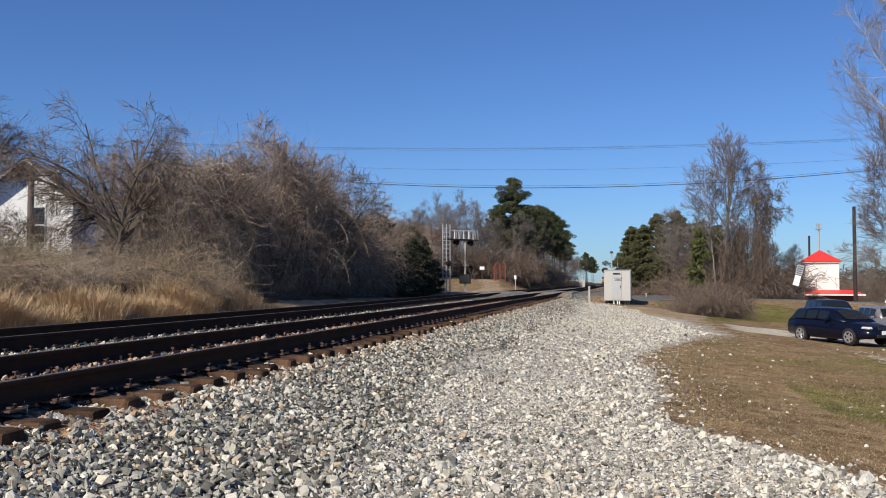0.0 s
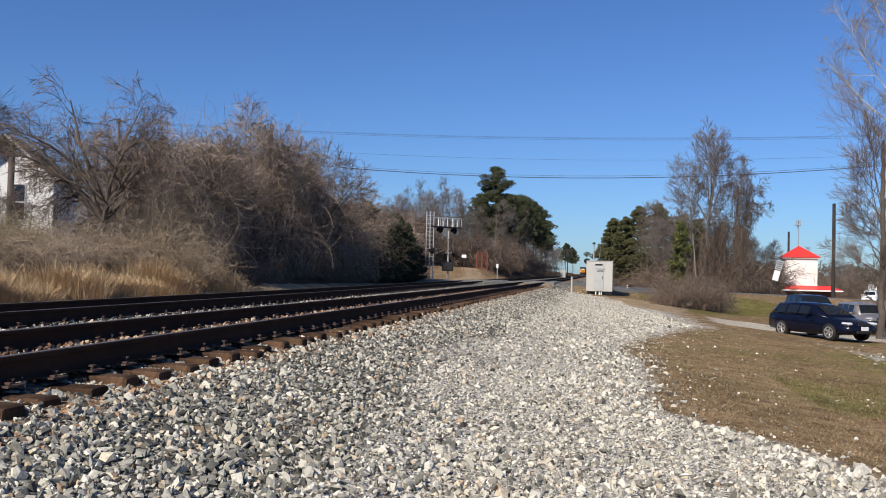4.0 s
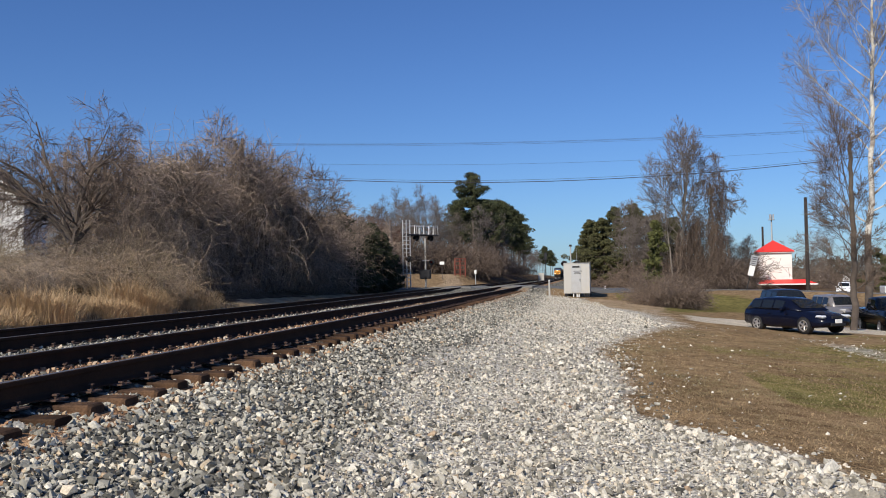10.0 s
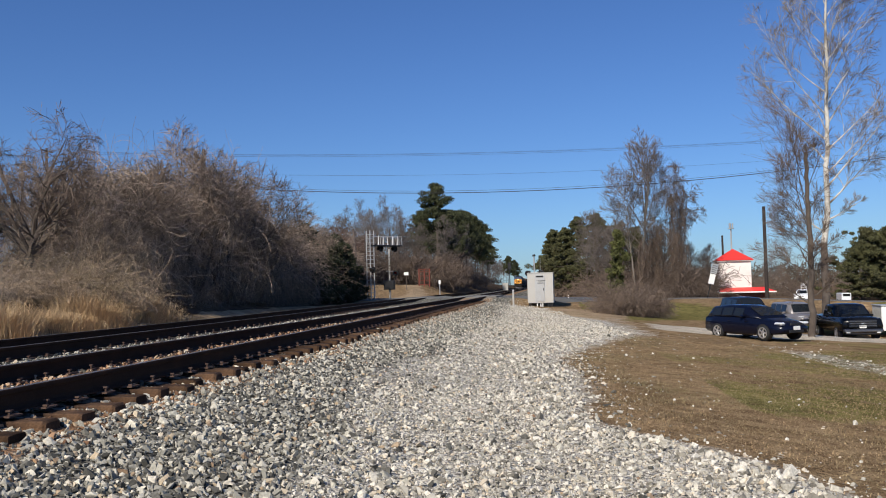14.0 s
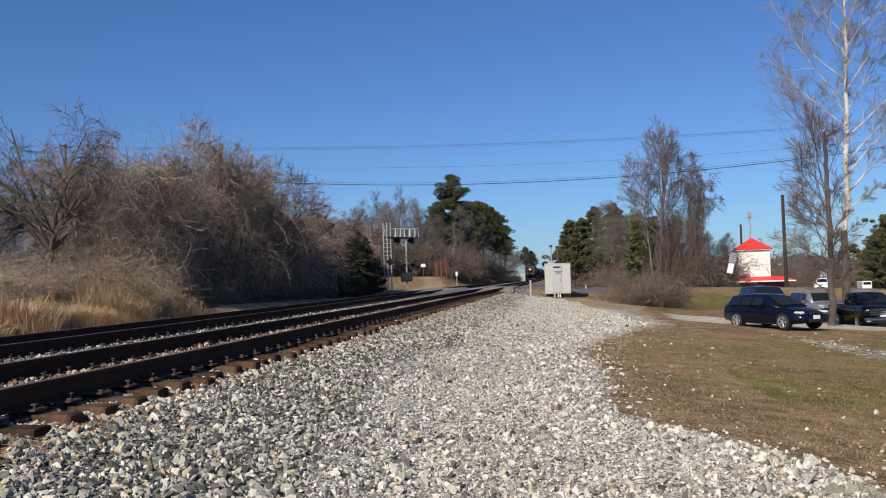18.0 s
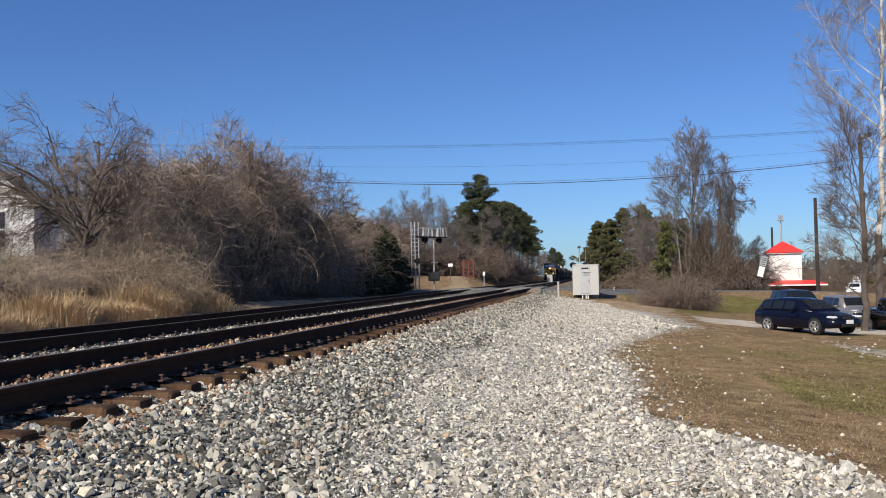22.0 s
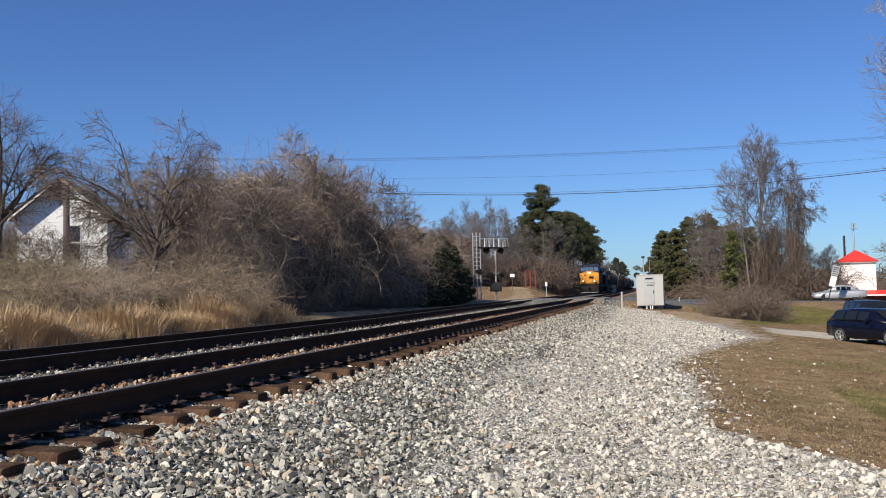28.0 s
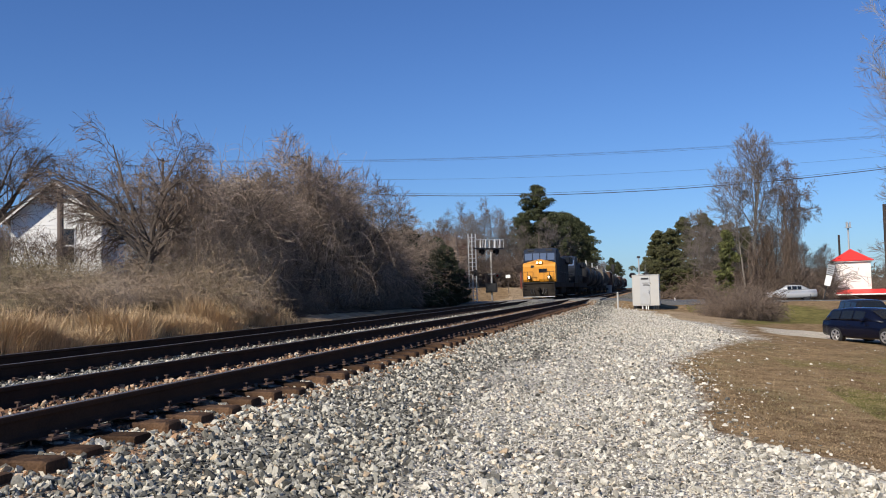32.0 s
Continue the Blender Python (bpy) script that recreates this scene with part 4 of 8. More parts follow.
# ---------------------------------------------------------------- vegetation
def segment_mesh(name, segs, mat, sides=3):
    """Tapered prisms from an array of rows x0 y0 z0 x1 y1 z1 r0 r1."""
    s = np.asarray(segs, float)
    a, c = s[:, 0:3], s[:, 3:6]
    d = c - a
    d /= np.linalg.norm(d, axis=1)[:, None] + 1e-9
    ref = np.where(np.abs(d[:, 2:3]) < 0.9, np.array([[0, 0, 1.0]]), np.array([[1.0, 0, 0]]))
    u = np.cross(d, ref)
    u /= np.linalg.norm(u, axis=1)[:, None] + 1e-9
    w = np.cross(d, u)
    rows = []
    for end, r in ((a, s[:, 6]), (c, s[:, 7])):
        for i in range(sides):
            an = 2 * math.pi * i / sides
            rows.append(end + (u * math.cos(an) + w * math.sin(an)) * r[:, None])
    v = np.stack(rows, 1)
    quads = np.array([(i, (i + 1) % sides, sides + (i + 1) % sides, sides + i) for i in range(sides)])
    f = quads[None] + (np.arange(len(s)) * 2 * sides)[:, None, None]
    return raw_mesh(name, v.reshape(-1, 3), f.reshape(-1, 4), mat)


def strand_mesh(name, lines, mat, sides=3, smooth=False):
    """Connected tapered tubes; lines: pairs of points (n,3) and radii (n). Each tube is one island."""
    vs, fs, o = [], [], 0
    ring = np.arange(sides)
    for pts, rad in lines:
        p, n = np.asarray(pts, float), len(pts)
        d = np.gradient(p, axis=0)
        d /= np.linalg.norm(d, axis=1)[:, None] + 1e-9
        u = np.zeros((n, 3))
        ref = np.array([0, 0, 1.0]) if abs(d[0, 2]) < 0.9 else np.array([1.0, 0, 0])
        for i in range(n):
            q = ref - d[i] * (ref @ d[i])
            u[i] = q / (np.linalg.norm(q) + 1e-9)
            ref = u[i]
        w = np.cross(d, u)
        an = 2 * math.pi * ring / sides
        vs.append((p[:, None] + (u[:, None] * np.cos(an)[None, :, None] + w[:, None] * np.sin(an)[None, :, None]) * np.asarray(rad, float)[:, None, None]).reshape(-1, 3))
        k = np.arange(n - 1)[:, None] * sides + o
        fs.append(np.stack([k + ring, k + (ring + 1) % sides, k + sides + (ring + 1) % sides, k + sides + ring], -1).reshape(-1, 4))
        o += n * sides
    return raw_mesh(name, np.concatenate(vs), np.concatenate(fs), mat, smooth)


def grow(r, p, d, length, rad, level, segs, wander=0.18, lift=0.05, kids=(5, 5, 4, 4, 8), spread=(0.5, 1.0), ratio=(0.45, 0.7), steps=5, min_r=0.0035, droop=0.0, bare=0.3, top=None, taper=0.6, limb=0.42, ratio2=(0.55, 0.95)):
    """Grows one limb with side limbs spread along it; rows go to segs by level."""
    top = level if top is None else top
    p, d = np.array(p, float), np.array(d, float)
    d /= np.linalg.norm(d)
    n = steps if level > 1 else (2 if level == 1 else 1)
    pts, rads, dirs = [p], [rad], [d]
    for i in range(n):
        d = d + r.normal(size=3) * wander * (0.5 if level == top else 1.0) + np.array([0, 0, lift - droop * ((i + 1) / n)])
        d /= np.linalg.norm(d)
        q = pts[-1] + d * (length / n)
        nr = max(rad * (1 - 0.82 * (i + 1) / n), min_r)
        segs.append((*pts[-1], *q, rads[-1], nr, level))
        pts.append(q), rads.append(nr), dirs.append(d)
    if level <= 0:
        return
    k = kids[min(level, len(kids) - 1)]
    k = max(2, int(round(k * r.uniform(0.8, 1.2))))
    start = bare if level == top else 0.2
    for j in range(k):
        u = start + (1 - start) * (j + r.uniform(0.1, 0.9)) / k
        x = u * n
        i = min(int(x), n - 1)
        base = pts[i] + (pts[i + 1] - pts[i]) * (x - i)
        dd = dirs[i + 1]
        side = np.cross(dd, r.normal(size=3))
        side /= np.linalg.norm(side) + 1e-9
        an = r.uniform(*spread) * (1.0 if level >= top - 1 else 0.8)
        nd = dd * math.cos(an) + side * math.sin(an)
        grow(r, base, nd, length * r.uniform(*(ratio if level == top else ratio2)) * (1.15 - taper * u), max(rads[i] * limb, min_r), level - 1, segs, wander * 1.1, lift, kids, spread, ratio, steps, min_r, droop, bare, top, taper, 0.6, ratio2)


def tree_meshes(name, seed, height, rad, levels=4, stems=1, bark="bark", twig="twig", lean=(0, 0, 1), fan=0.35, pale=1, **kw):
    r = np.random.default_rng(seed)
    segs = []
    for k in range(stems):
        a = 2 * math.pi * k / stems + r.uniform(-0.4, 0.4)
        off = (0, 0, -0.1) if stems == 1 else (0.25 * math.cos(a), 0.25 * math.sin(a), -0.1)
        dr = np.array(lean, float) + (0 if stems == 1 else fan) * np.array([math.cos(a), math.sin(a), 0])
        grow(r, off, dr, height * (1.0 if stems == 1 else r.uniform(0.75, 1.0)), rad, levels, segs, **kw)
    s = np.array(segs)
    thick = s[:, 8] >= levels - pale
    trunk = segment_mesh("trunk", s[thick], M[bark], 6)
    crown = segment_mesh("crown", s[~thick], M[twig], 3)
    return trunk, crown


def drape_mesh(seed, radius, height, strands=1500, mat="vine", thin=0.0105, low=0.0):
    """A lumpy dome of curling, looping vine stems hung over a thicket."""
    r = np.random.default_rng(seed)
    lump = r.uniform(0, 6.28, 4)
    lines = []

    def shell(a, t):
        return radius * max(0.0, 1 - t ** 2.6) ** 0.5 * (1 + 0.16 * math.sin(2 * a + lump[0]) + 0.14 * math.sin(3 * a + lump[1] + 4 * t) + 0.08 * math.sin(5 * a + lump[2] - 6 * t))

    for _ in range(strands):
        a, t = r.uniform(0, 6.28), low + (1 - low) * r.uniform(0.03, 1.0) ** 0.75
        q = shell(a, t) * (1.05 - 0.55 * r.uniform(0, 1) ** 2.0)
        p = np.array([q * math.cos(a), q * math.sin(a), height * t])
        out = np.array([math.cos(a), math.sin(a), 0.35])
        hang = r.uniform() < 0.35
        d = r.normal(size=3) * (0.4 if hang else 0.9) + out * 0.25 + np.array([0, 0, -0.5 if hang else 0.25])
        axis = np.cross(d, r.normal(size=3))
        axis /= np.linalg.norm(axis) + 1e-9
        rad = r.uniform(0.6, 1.5) * thin
        curl = r.normal() * 0.35
        step = r.uniform(0.16, 0.34)
        pts, rads = [p], [rad]
        for k in range(8):
            d = d / (np.linalg.norm(d) + 1e-9)
            d = d + np.cross(axis, d) * curl + r.normal(size=3) * 0.16 + np.array([0, 0, -0.22 if hang else -0.10])
            d /= np.linalg.norm(d)
            n2 = p + d * step
            if n2[2] < -0.05:
                break
            p, rad = n2, rad * 0.88
            pts.append(p), rads.append(rad)
        if len(pts) > 2:
            lines.append((pts, rads))
    return strand_mesh("vine", lines, M[mat])


def fan_tree_meshes(seed, trunk, limbs, levels=3, bark="bark", twig="dark_twig", rad=0.14, **kw):
    """A short bent trunk that forks into long spreading limbs. trunk: points; limbs: rows of side angle, depth angle, length."""
    r = np.random.default_rng(seed)
    segs = []
    pts = [np.array(p, float) for p in trunk]
    for i, (p, q) in enumerate(zip(pts, pts[1:])):
        segs.append((*p, *q, rad * (1 - 0.12 * i), rad * (1 - 0.12 * (i + 1)), levels))
    for side, depth, length in limbs:
        s, c = math.radians(side), math.radians(depth)
        d = np.array([math.sin(s), math.sin(c), math.cos(s) * math.cos(c)])
        grow(r, pts[-1] - (pts[-1] - pts[-2]) * r.uniform(0, 0.6), d, length, rad * r.uniform(0.42, 0.66), levels, segs, **kw)
    s = np.array(segs)
    thick = s[:, 8] >= levels - 1
    return segment_mesh("trunk", s[thick], M[bark], 6), segment_mesh("crown", s[~thick], M[twig], 3)


def limb_tree_meshes(seed, pts, r0, r1, limbs, bark, twig, dark_to=None, thick=(0.3, 0.45), **kw):
    """A bare tree from its trunk's line and main limbs. limbs: rows of height share, side angle, depth angle, length. Below dark_to the bark is dark."""
    r = np.random.default_rng(seed)
    p = np.array(pts, float)
    run = np.r_[0, np.cumsum(np.linalg.norm(np.diff(p, axis=0), axis=1))]
    run /= run[-1]

    def at(u):
        return np.array([np.interp(u, run, p[:, i]) for i in range(3)])

    us = np.linspace(0, 1, 25)
    line = [at(u) + (r.normal(size=3) * r0 * 0.2 if 0 < u < 1 else 0) for u in us]
    rad = r0 + (r1 - r0) * us ** 0.85
    segs = []
    for u, side, depth, length in limbs:
        s, c = math.radians(side), math.radians(depth)
        d = np.array([math.sin(s) * math.cos(c), math.sin(c), math.cos(s) * math.cos(c)])
        grow(r, at(u), d, length * r.uniform(0.92, 1.08), max(0.02, np.interp(u, us, rad) * r.uniform(*thick)), 3, segs, **kw)
    s = np.array(segs)
    cut = 0 if dark_to is None else int(np.searchsorted([q[2] for q in line], dark_to))
    limb = s[s[:, 8] >= 2]
    trunk = strand_mesh("trunk", [(line[max(0, cut - 1):], rad[max(0, cut - 1):])] + [(q[[0, 1, 2, 3, 4, 5]].reshape(2, 3), q[6:8]) for q in limb], M[bark], 8, True)
    out = [trunk, segment_mesh("crown", s[s[:, 8] < 2], M[twig], 3)]
    if cut:
        out.append(strand_mesh("lower_trunk", [(line[:cut], rad[:cut] * 1.01)], M["bark"], 10, True))
    return out


def tree_from(name, meshes, m, label, category, group="", parts=("trunk", "crown")):
    t = thing(name, m, label, category, group)
    for n, me in zip(parts, meshes):
        if me:
            part(n, me, None, t)
    return t


def leaf_cloud(r, centres, radii, k, size, flat=0.6):
    """Small crossed needle tufts round the centres."""
    c = np.repeat(np.asarray(centres), k, 0)
    rad = np.repeat(np.asarray(radii), k)
    n = len(c)
    d = r.normal(size=(n, 3))
    d /= np.linalg.norm(d, axis=1)[:, None]
    p = c + d * (rad * r.uniform(0.3, 1.0, n) ** 0.6)[:, None] * np.array([1, 1, flat])
    a = r.normal(size=(n, 3))
    a /= np.linalg.norm(a, axis=1)[:, None]
    b = np.cross(a, r.normal(size=(n, 3)))
    b /= np.linalg.norm(b, axis=1)[:, None]
    s = size * r.uniform(0.6, 1.4, n)[:, None]
    v = np.stack([p - a * s, p + b * s * 0.2, p + a * s, p - b * s * 0.2], 1).reshape(-1, 3)
    f = np.arange(4 * n).reshape(n, 4)
    return v, f


def pine_meshes(seed, height, crown_from=0.35, width=0.2, tufts=34, size=0.3, mat="needles", dome=2.0, boughs=30):
    """A conifer with flat uneven layers of needle tufts along its boughs."""
    r = np.random.default_rng(seed)
    segs = []
    top = np.array([r.uniform(-0.4, 0.4), r.uniform(-0.4, 0.4), height])
    for i in range(8):
        a, c = top * i / 8, top * (i + 1) / 8
        segs.append((*a, *c, 0.013 * height * (1 - i / 8.8), 0.013 * height * (1 - (i + 1) / 8.8)))
    cs, rs = [], []
    lop = r.uniform(0, 6.28)
    for k in range(boughs):
        u = (k + r.uniform(0, 1)) / boughs
        h = crown_from + (1 - crown_from) * u * 0.98
        an = k * 2.4 + r.uniform(-0.7, 0.7)
        reach = height * width * max(0.12, (1 - u ** dome)) * r.uniform(0.35, 1.3) * (1 + 0.25 * math.cos(an - lop))
        b = top * h
        e = b + np.array([math.cos(an) * reach, math.sin(an) * reach, reach * r.uniform(-0.05, 0.45)])
        segs.append((*b, *e, 0.004 * height, 0.001 * height))
        for t in (0.35, 0.6, 0.8, 1.0):
            if t < 0.5 and r.uniform() < 0.5:
                continue
            c = b + (e - b) * t + r.normal(size=3) * 0.02 * height
            cs.append(c)
            rs.append(height * r.uniform(0.028, 0.065) * (0.6 + 0.6 * t))
    v, f = leaf_cloud(r, cs, rs, tufts, size, 0.55)
    return segment_mesh("trunk", np.array(segs), M["bark"], 5), raw_mesh("crown", v, f, M[mat])


def bush_meshes(seed, radius, height, stems=60, twig="vine", arch=1.0, thick=0.012, sub=2, kid=(3, 3, 3), min_r=0.006):
    """A tangle of arching stems."""
    r = np.random.default_rng(seed)
    segs = []
    for _ in range(stems):
        a, q = r.uniform(0, 6.28), radius * math.sqrt(r.uniform(0, 1)) * 0.75
        d = np.array([math.cos(a) * 0.5 + r.normal() * 0.4, math.sin(a) * 0.5 + r.normal() * 0.4, 1.1])
        grow(r, (q * math.cos(a), q * math.sin(a), -0.15), d, height * r.uniform(0.55, 1.15), thick, sub, segs, wander=0.2, lift=0.05, kids=kid, spread=(0.4, 1.2),
             ratio=(0.4, 0.8), steps=6, min_r=min_r, droop=0.5 * arch)
    s = np.array(segs)
    return segment_mesh("stems", s, M[twig], 3)


def grass_mesh(seed, pos, height, lean, width, mat, name="blades", turn=None):
    r = np.random.default_rng(seed)
    n = len(pos)
    a = r.uniform(0, 6.28, n) if turn is None else turn + r.normal(0, 0.5, n)
    d = np.stack([np.cos(a), np.sin(a), np.zeros(n)], 1)
    s = np.stack([-np.sin(a), np.cos(a), np.zeros(n)], 1)
    h = height * r.uniform(0.5, 1.15, n)
    up = np.zeros((n, 3))
    up[:, 2] = 1
    l = (lean * r.uniform(0.1, 1.0, n) * h)[:, None]
    w = (width * r.uniform(0.6, 1.3, n))[:, None]
    p0 = pos
    p1 = pos + up * (h * 0.6)[:, None] + d * l * 0.35
    p2 = pos + up * h[:, None] + d * l
    v = np.stack([p0 - s * w, p0 + s * w, p1 + s * w * 0.8, p1 - s * w * 0.8, p2], 1).reshape(-1, 3)
    o = (np.arange(n) * 5)[:, None]
    quads = np.array([[0, 1, 2, 3]]) + o
    tris = np.array([[3, 2, 4]]) + o
    f = np.concatenate([np.stack([quads[:, 0], quads[:, 1], quads[:, 2]], 1), np.stack([quads[:, 0], quads[:, 2], quads[:, 3]], 1), tris])
    return raw_mesh(name, v, f, mat)


def on_ground(x, y, dz=0.0):
    x, y = np.asarray(x, float), np.asarray(y, float)
    return np.stack([x, y, ground_z(x, y) + dz], 1)


def place(x, y, rz=0.0, s=1.0, dz=0.0, sz=None):
    return pose(x, y, gz(x, y) + dz, 0, 0, rz) @ Matrix.Diagonal((s, s, sz or s, 1))


def left_thicket():
    r = random.Random(3)
    kinds = [tree_meshes("thicket", 40 + k, 5.9, 0.07, 4, stems=2 + k % 2, fan=0.42, twig=("twig", "dark_twig")[k % 2], kids=(3, 4, 5, 6, 9), spread=(0.35, 1.0), wander=0.2, lift=0.05, ratio=(0.34, 0.5), steps=5, min_r=0.0062, bare=0.25, droop=0.10) for k in range(3)]
    drapes = [drape_mesh(60 + k, 1.7, 4.4, n, m) for k, (m, n) in enumerate((("vine", 760), ("twig", 760), ("shaded_vine", 700), ("vine", 480)))]
    low = [bush_meshes(64 + k, 1.5, 1.9, 52, m, min_r=0.0055) for k, m in enumerate(("vine", "shaded_vine"))]

    def tree(x, y, s, k):
        tree_from("thicket_tree", kinds[k], place(x, y, r.uniform(0, 360), s), "leafless multi-stemmed tree in the thicket beside the track", "tree", "thicket trees along the bank")

    def mound(x, y, w, h, k):
        b = thing("vine_drape", place(x, y, r.uniform(0, 360), w / 1.7, 0.0, 0.86 * h / 4.4), "brown curtain of bare vines draped over the thicket", "vine", "vines over the thicket")
        part("vine", drapes[k], None, b)

    # trees standing in the thicket, from its near end to the crossing
    for x, y, s in ((-16.2, 30.5, 0.82), (-17.5, 33, 0.95), (-15.0, 32.0, 0.78), (-17.8, 36.5, 1.05), (-15.2, 36.4, 1.02), (-15.8, 38.5, 1.22), (-17.6, 40, 1.2), (-14.9, 40.8, 1.16), (-16.6, 43.5, 1.12),
                    (-15.2, 45, 0.98), (-17.4, 47.5, 1.05), (-15.6, 49.5, 0.92), (-16.8, 53, 0.95), (-15.4, 56, 0.82), (-17.2, 59, 0.95), (-15.8, 62, 0.85), (-17.5, 66, 0.98), (-15.9, 69, 0.92), (-19.5, 35, 1.0), (-20.2, 43, 1.1), (-20, 51, 1.1),
                    (-20, 60, 1.0), (-22.5, 39, 1.0), (-21.8, 56, 1.1), (-23.5, 47, 1.1)):
        tree(x, y + r.uniform(-0.4, 0.4), s * r.uniform(0.94, 1.04), r.randrange(3))
    # vines heaped over them, in lobes with gaps between; kind 2 is coloured dark as shaded hollows
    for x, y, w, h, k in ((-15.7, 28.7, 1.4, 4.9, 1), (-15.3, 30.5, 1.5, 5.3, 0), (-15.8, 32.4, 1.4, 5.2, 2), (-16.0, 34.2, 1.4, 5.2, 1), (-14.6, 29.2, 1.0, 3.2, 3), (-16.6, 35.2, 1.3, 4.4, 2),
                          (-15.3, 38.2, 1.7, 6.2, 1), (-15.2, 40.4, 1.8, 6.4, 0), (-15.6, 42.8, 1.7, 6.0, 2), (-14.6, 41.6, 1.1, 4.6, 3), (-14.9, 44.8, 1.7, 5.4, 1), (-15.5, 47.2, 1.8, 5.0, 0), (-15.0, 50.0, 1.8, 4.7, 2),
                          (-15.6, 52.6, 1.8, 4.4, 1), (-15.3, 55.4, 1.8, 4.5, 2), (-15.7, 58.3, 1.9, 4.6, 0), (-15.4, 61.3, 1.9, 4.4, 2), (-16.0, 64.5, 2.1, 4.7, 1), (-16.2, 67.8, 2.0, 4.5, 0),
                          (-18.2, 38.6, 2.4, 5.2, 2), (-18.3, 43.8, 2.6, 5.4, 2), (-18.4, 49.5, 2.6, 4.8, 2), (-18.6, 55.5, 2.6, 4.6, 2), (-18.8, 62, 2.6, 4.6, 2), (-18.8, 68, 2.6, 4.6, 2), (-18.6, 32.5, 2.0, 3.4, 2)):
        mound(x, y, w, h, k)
    # brush at the foot, thin along the shaded front; kind 1 has the shade in its colour
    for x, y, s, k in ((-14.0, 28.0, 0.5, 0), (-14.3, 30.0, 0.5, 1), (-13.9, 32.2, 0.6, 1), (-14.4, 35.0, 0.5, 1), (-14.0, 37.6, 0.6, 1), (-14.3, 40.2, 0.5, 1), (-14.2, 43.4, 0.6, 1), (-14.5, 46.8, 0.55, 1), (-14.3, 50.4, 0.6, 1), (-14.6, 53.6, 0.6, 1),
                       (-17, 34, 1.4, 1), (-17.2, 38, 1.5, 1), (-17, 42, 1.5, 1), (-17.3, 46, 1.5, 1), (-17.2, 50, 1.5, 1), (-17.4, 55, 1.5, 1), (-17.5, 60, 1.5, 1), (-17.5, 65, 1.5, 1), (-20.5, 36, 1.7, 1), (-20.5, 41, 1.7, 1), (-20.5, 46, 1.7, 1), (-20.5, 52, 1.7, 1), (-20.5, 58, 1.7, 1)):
        b = thing("vine_tangle", place(x, y, r.uniform(0, 360), s), "brush inside the thicket, its colour darkened for shade" if k else "brown brush at the thicket's foot", "bush", "brush along the bank")
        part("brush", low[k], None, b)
    # tall scrub behind thicket and house
    scrub = [bush_meshes(68 + k, 2.6, 4.2, 46, "dark_twig", 0.6, 0.022, min_r=0.011) for k in range(2)]
    for x, y in [(-24 - 3.4 * k, 64 + 1.1 * k) for k in range(16)] + [(-22 - 2.0 * k, 76 + 1.5 * k) for k in range(6)] + [(-28 - 3 * k, 58 - k) for k in range(3)] + [(-50 - 4 * k, 56) for k in range(6)]:
        b = thing("scrub", place(x + r.uniform(-1, 1), y + r.uniform(-2, 2), r.uniform(0, 360), r.uniform(0.9, 1.4)), "tall bare grey-brown scrub behind the house", "bush", "scrub behind the house")
        part("brush", scrub[r.randrange(2)], None, b)
    # russet-leaved trees at the thicket's far end, before the brick house
    rr = np.random.default_rng(91)
    cs = [np.array([q * math.cos(a), q * math.sin(a), z]) for a, q, z in zip(rr.uniform(0, 6.28, 90), 1.7 * rr.uniform(0.1, 1, 90) ** 0.6, rr.uniform(1.2, 6.2, 90))]
    v, f = leaf_cloud(rr, cs, rr.uniform(0.3, 0.7, 90), 110, 0.06, 0.8)
    leaves = raw_mesh("leaves", v, f, M["russet"])
    for x, y, s in ((-16.6, 71, 0.92), (-17.8, 74, 1.0), (-16.2, 75.5, 0.86), (-19.5, 77, 1.0)):
        t = tree_from("russet_tree", kinds[1], place(x, y, r.uniform(0, 360), s), "small tree holding dry russet leaves by the crossing", "tree", "russet trees by the crossing")
        part("leaves", leaves, None, t, "dry russet leaves")
    # a street lamp pole standing in the thicket
    t = thing("street_lamp", place(-17.3, 43.2), "old wooden pole with a street lamp arm among the bare trees", "street lamp")
    part("shaft", Geo().tube((0, 0, -0.3), (0, 0, 7.6), 0.10, 0.08, 10), M["wood"], t)
    part("arm", Geo().tube((0, 0, 7.4), (-0.5, -0.2, 7.55), 0.025, 0.025, 6), M["steel"], t)
    part("lamp_head", Geo().box((-0.7, -0.28, 7.56), (0.5, 0.2, 0.1), None, 0.04), M["black"], t)


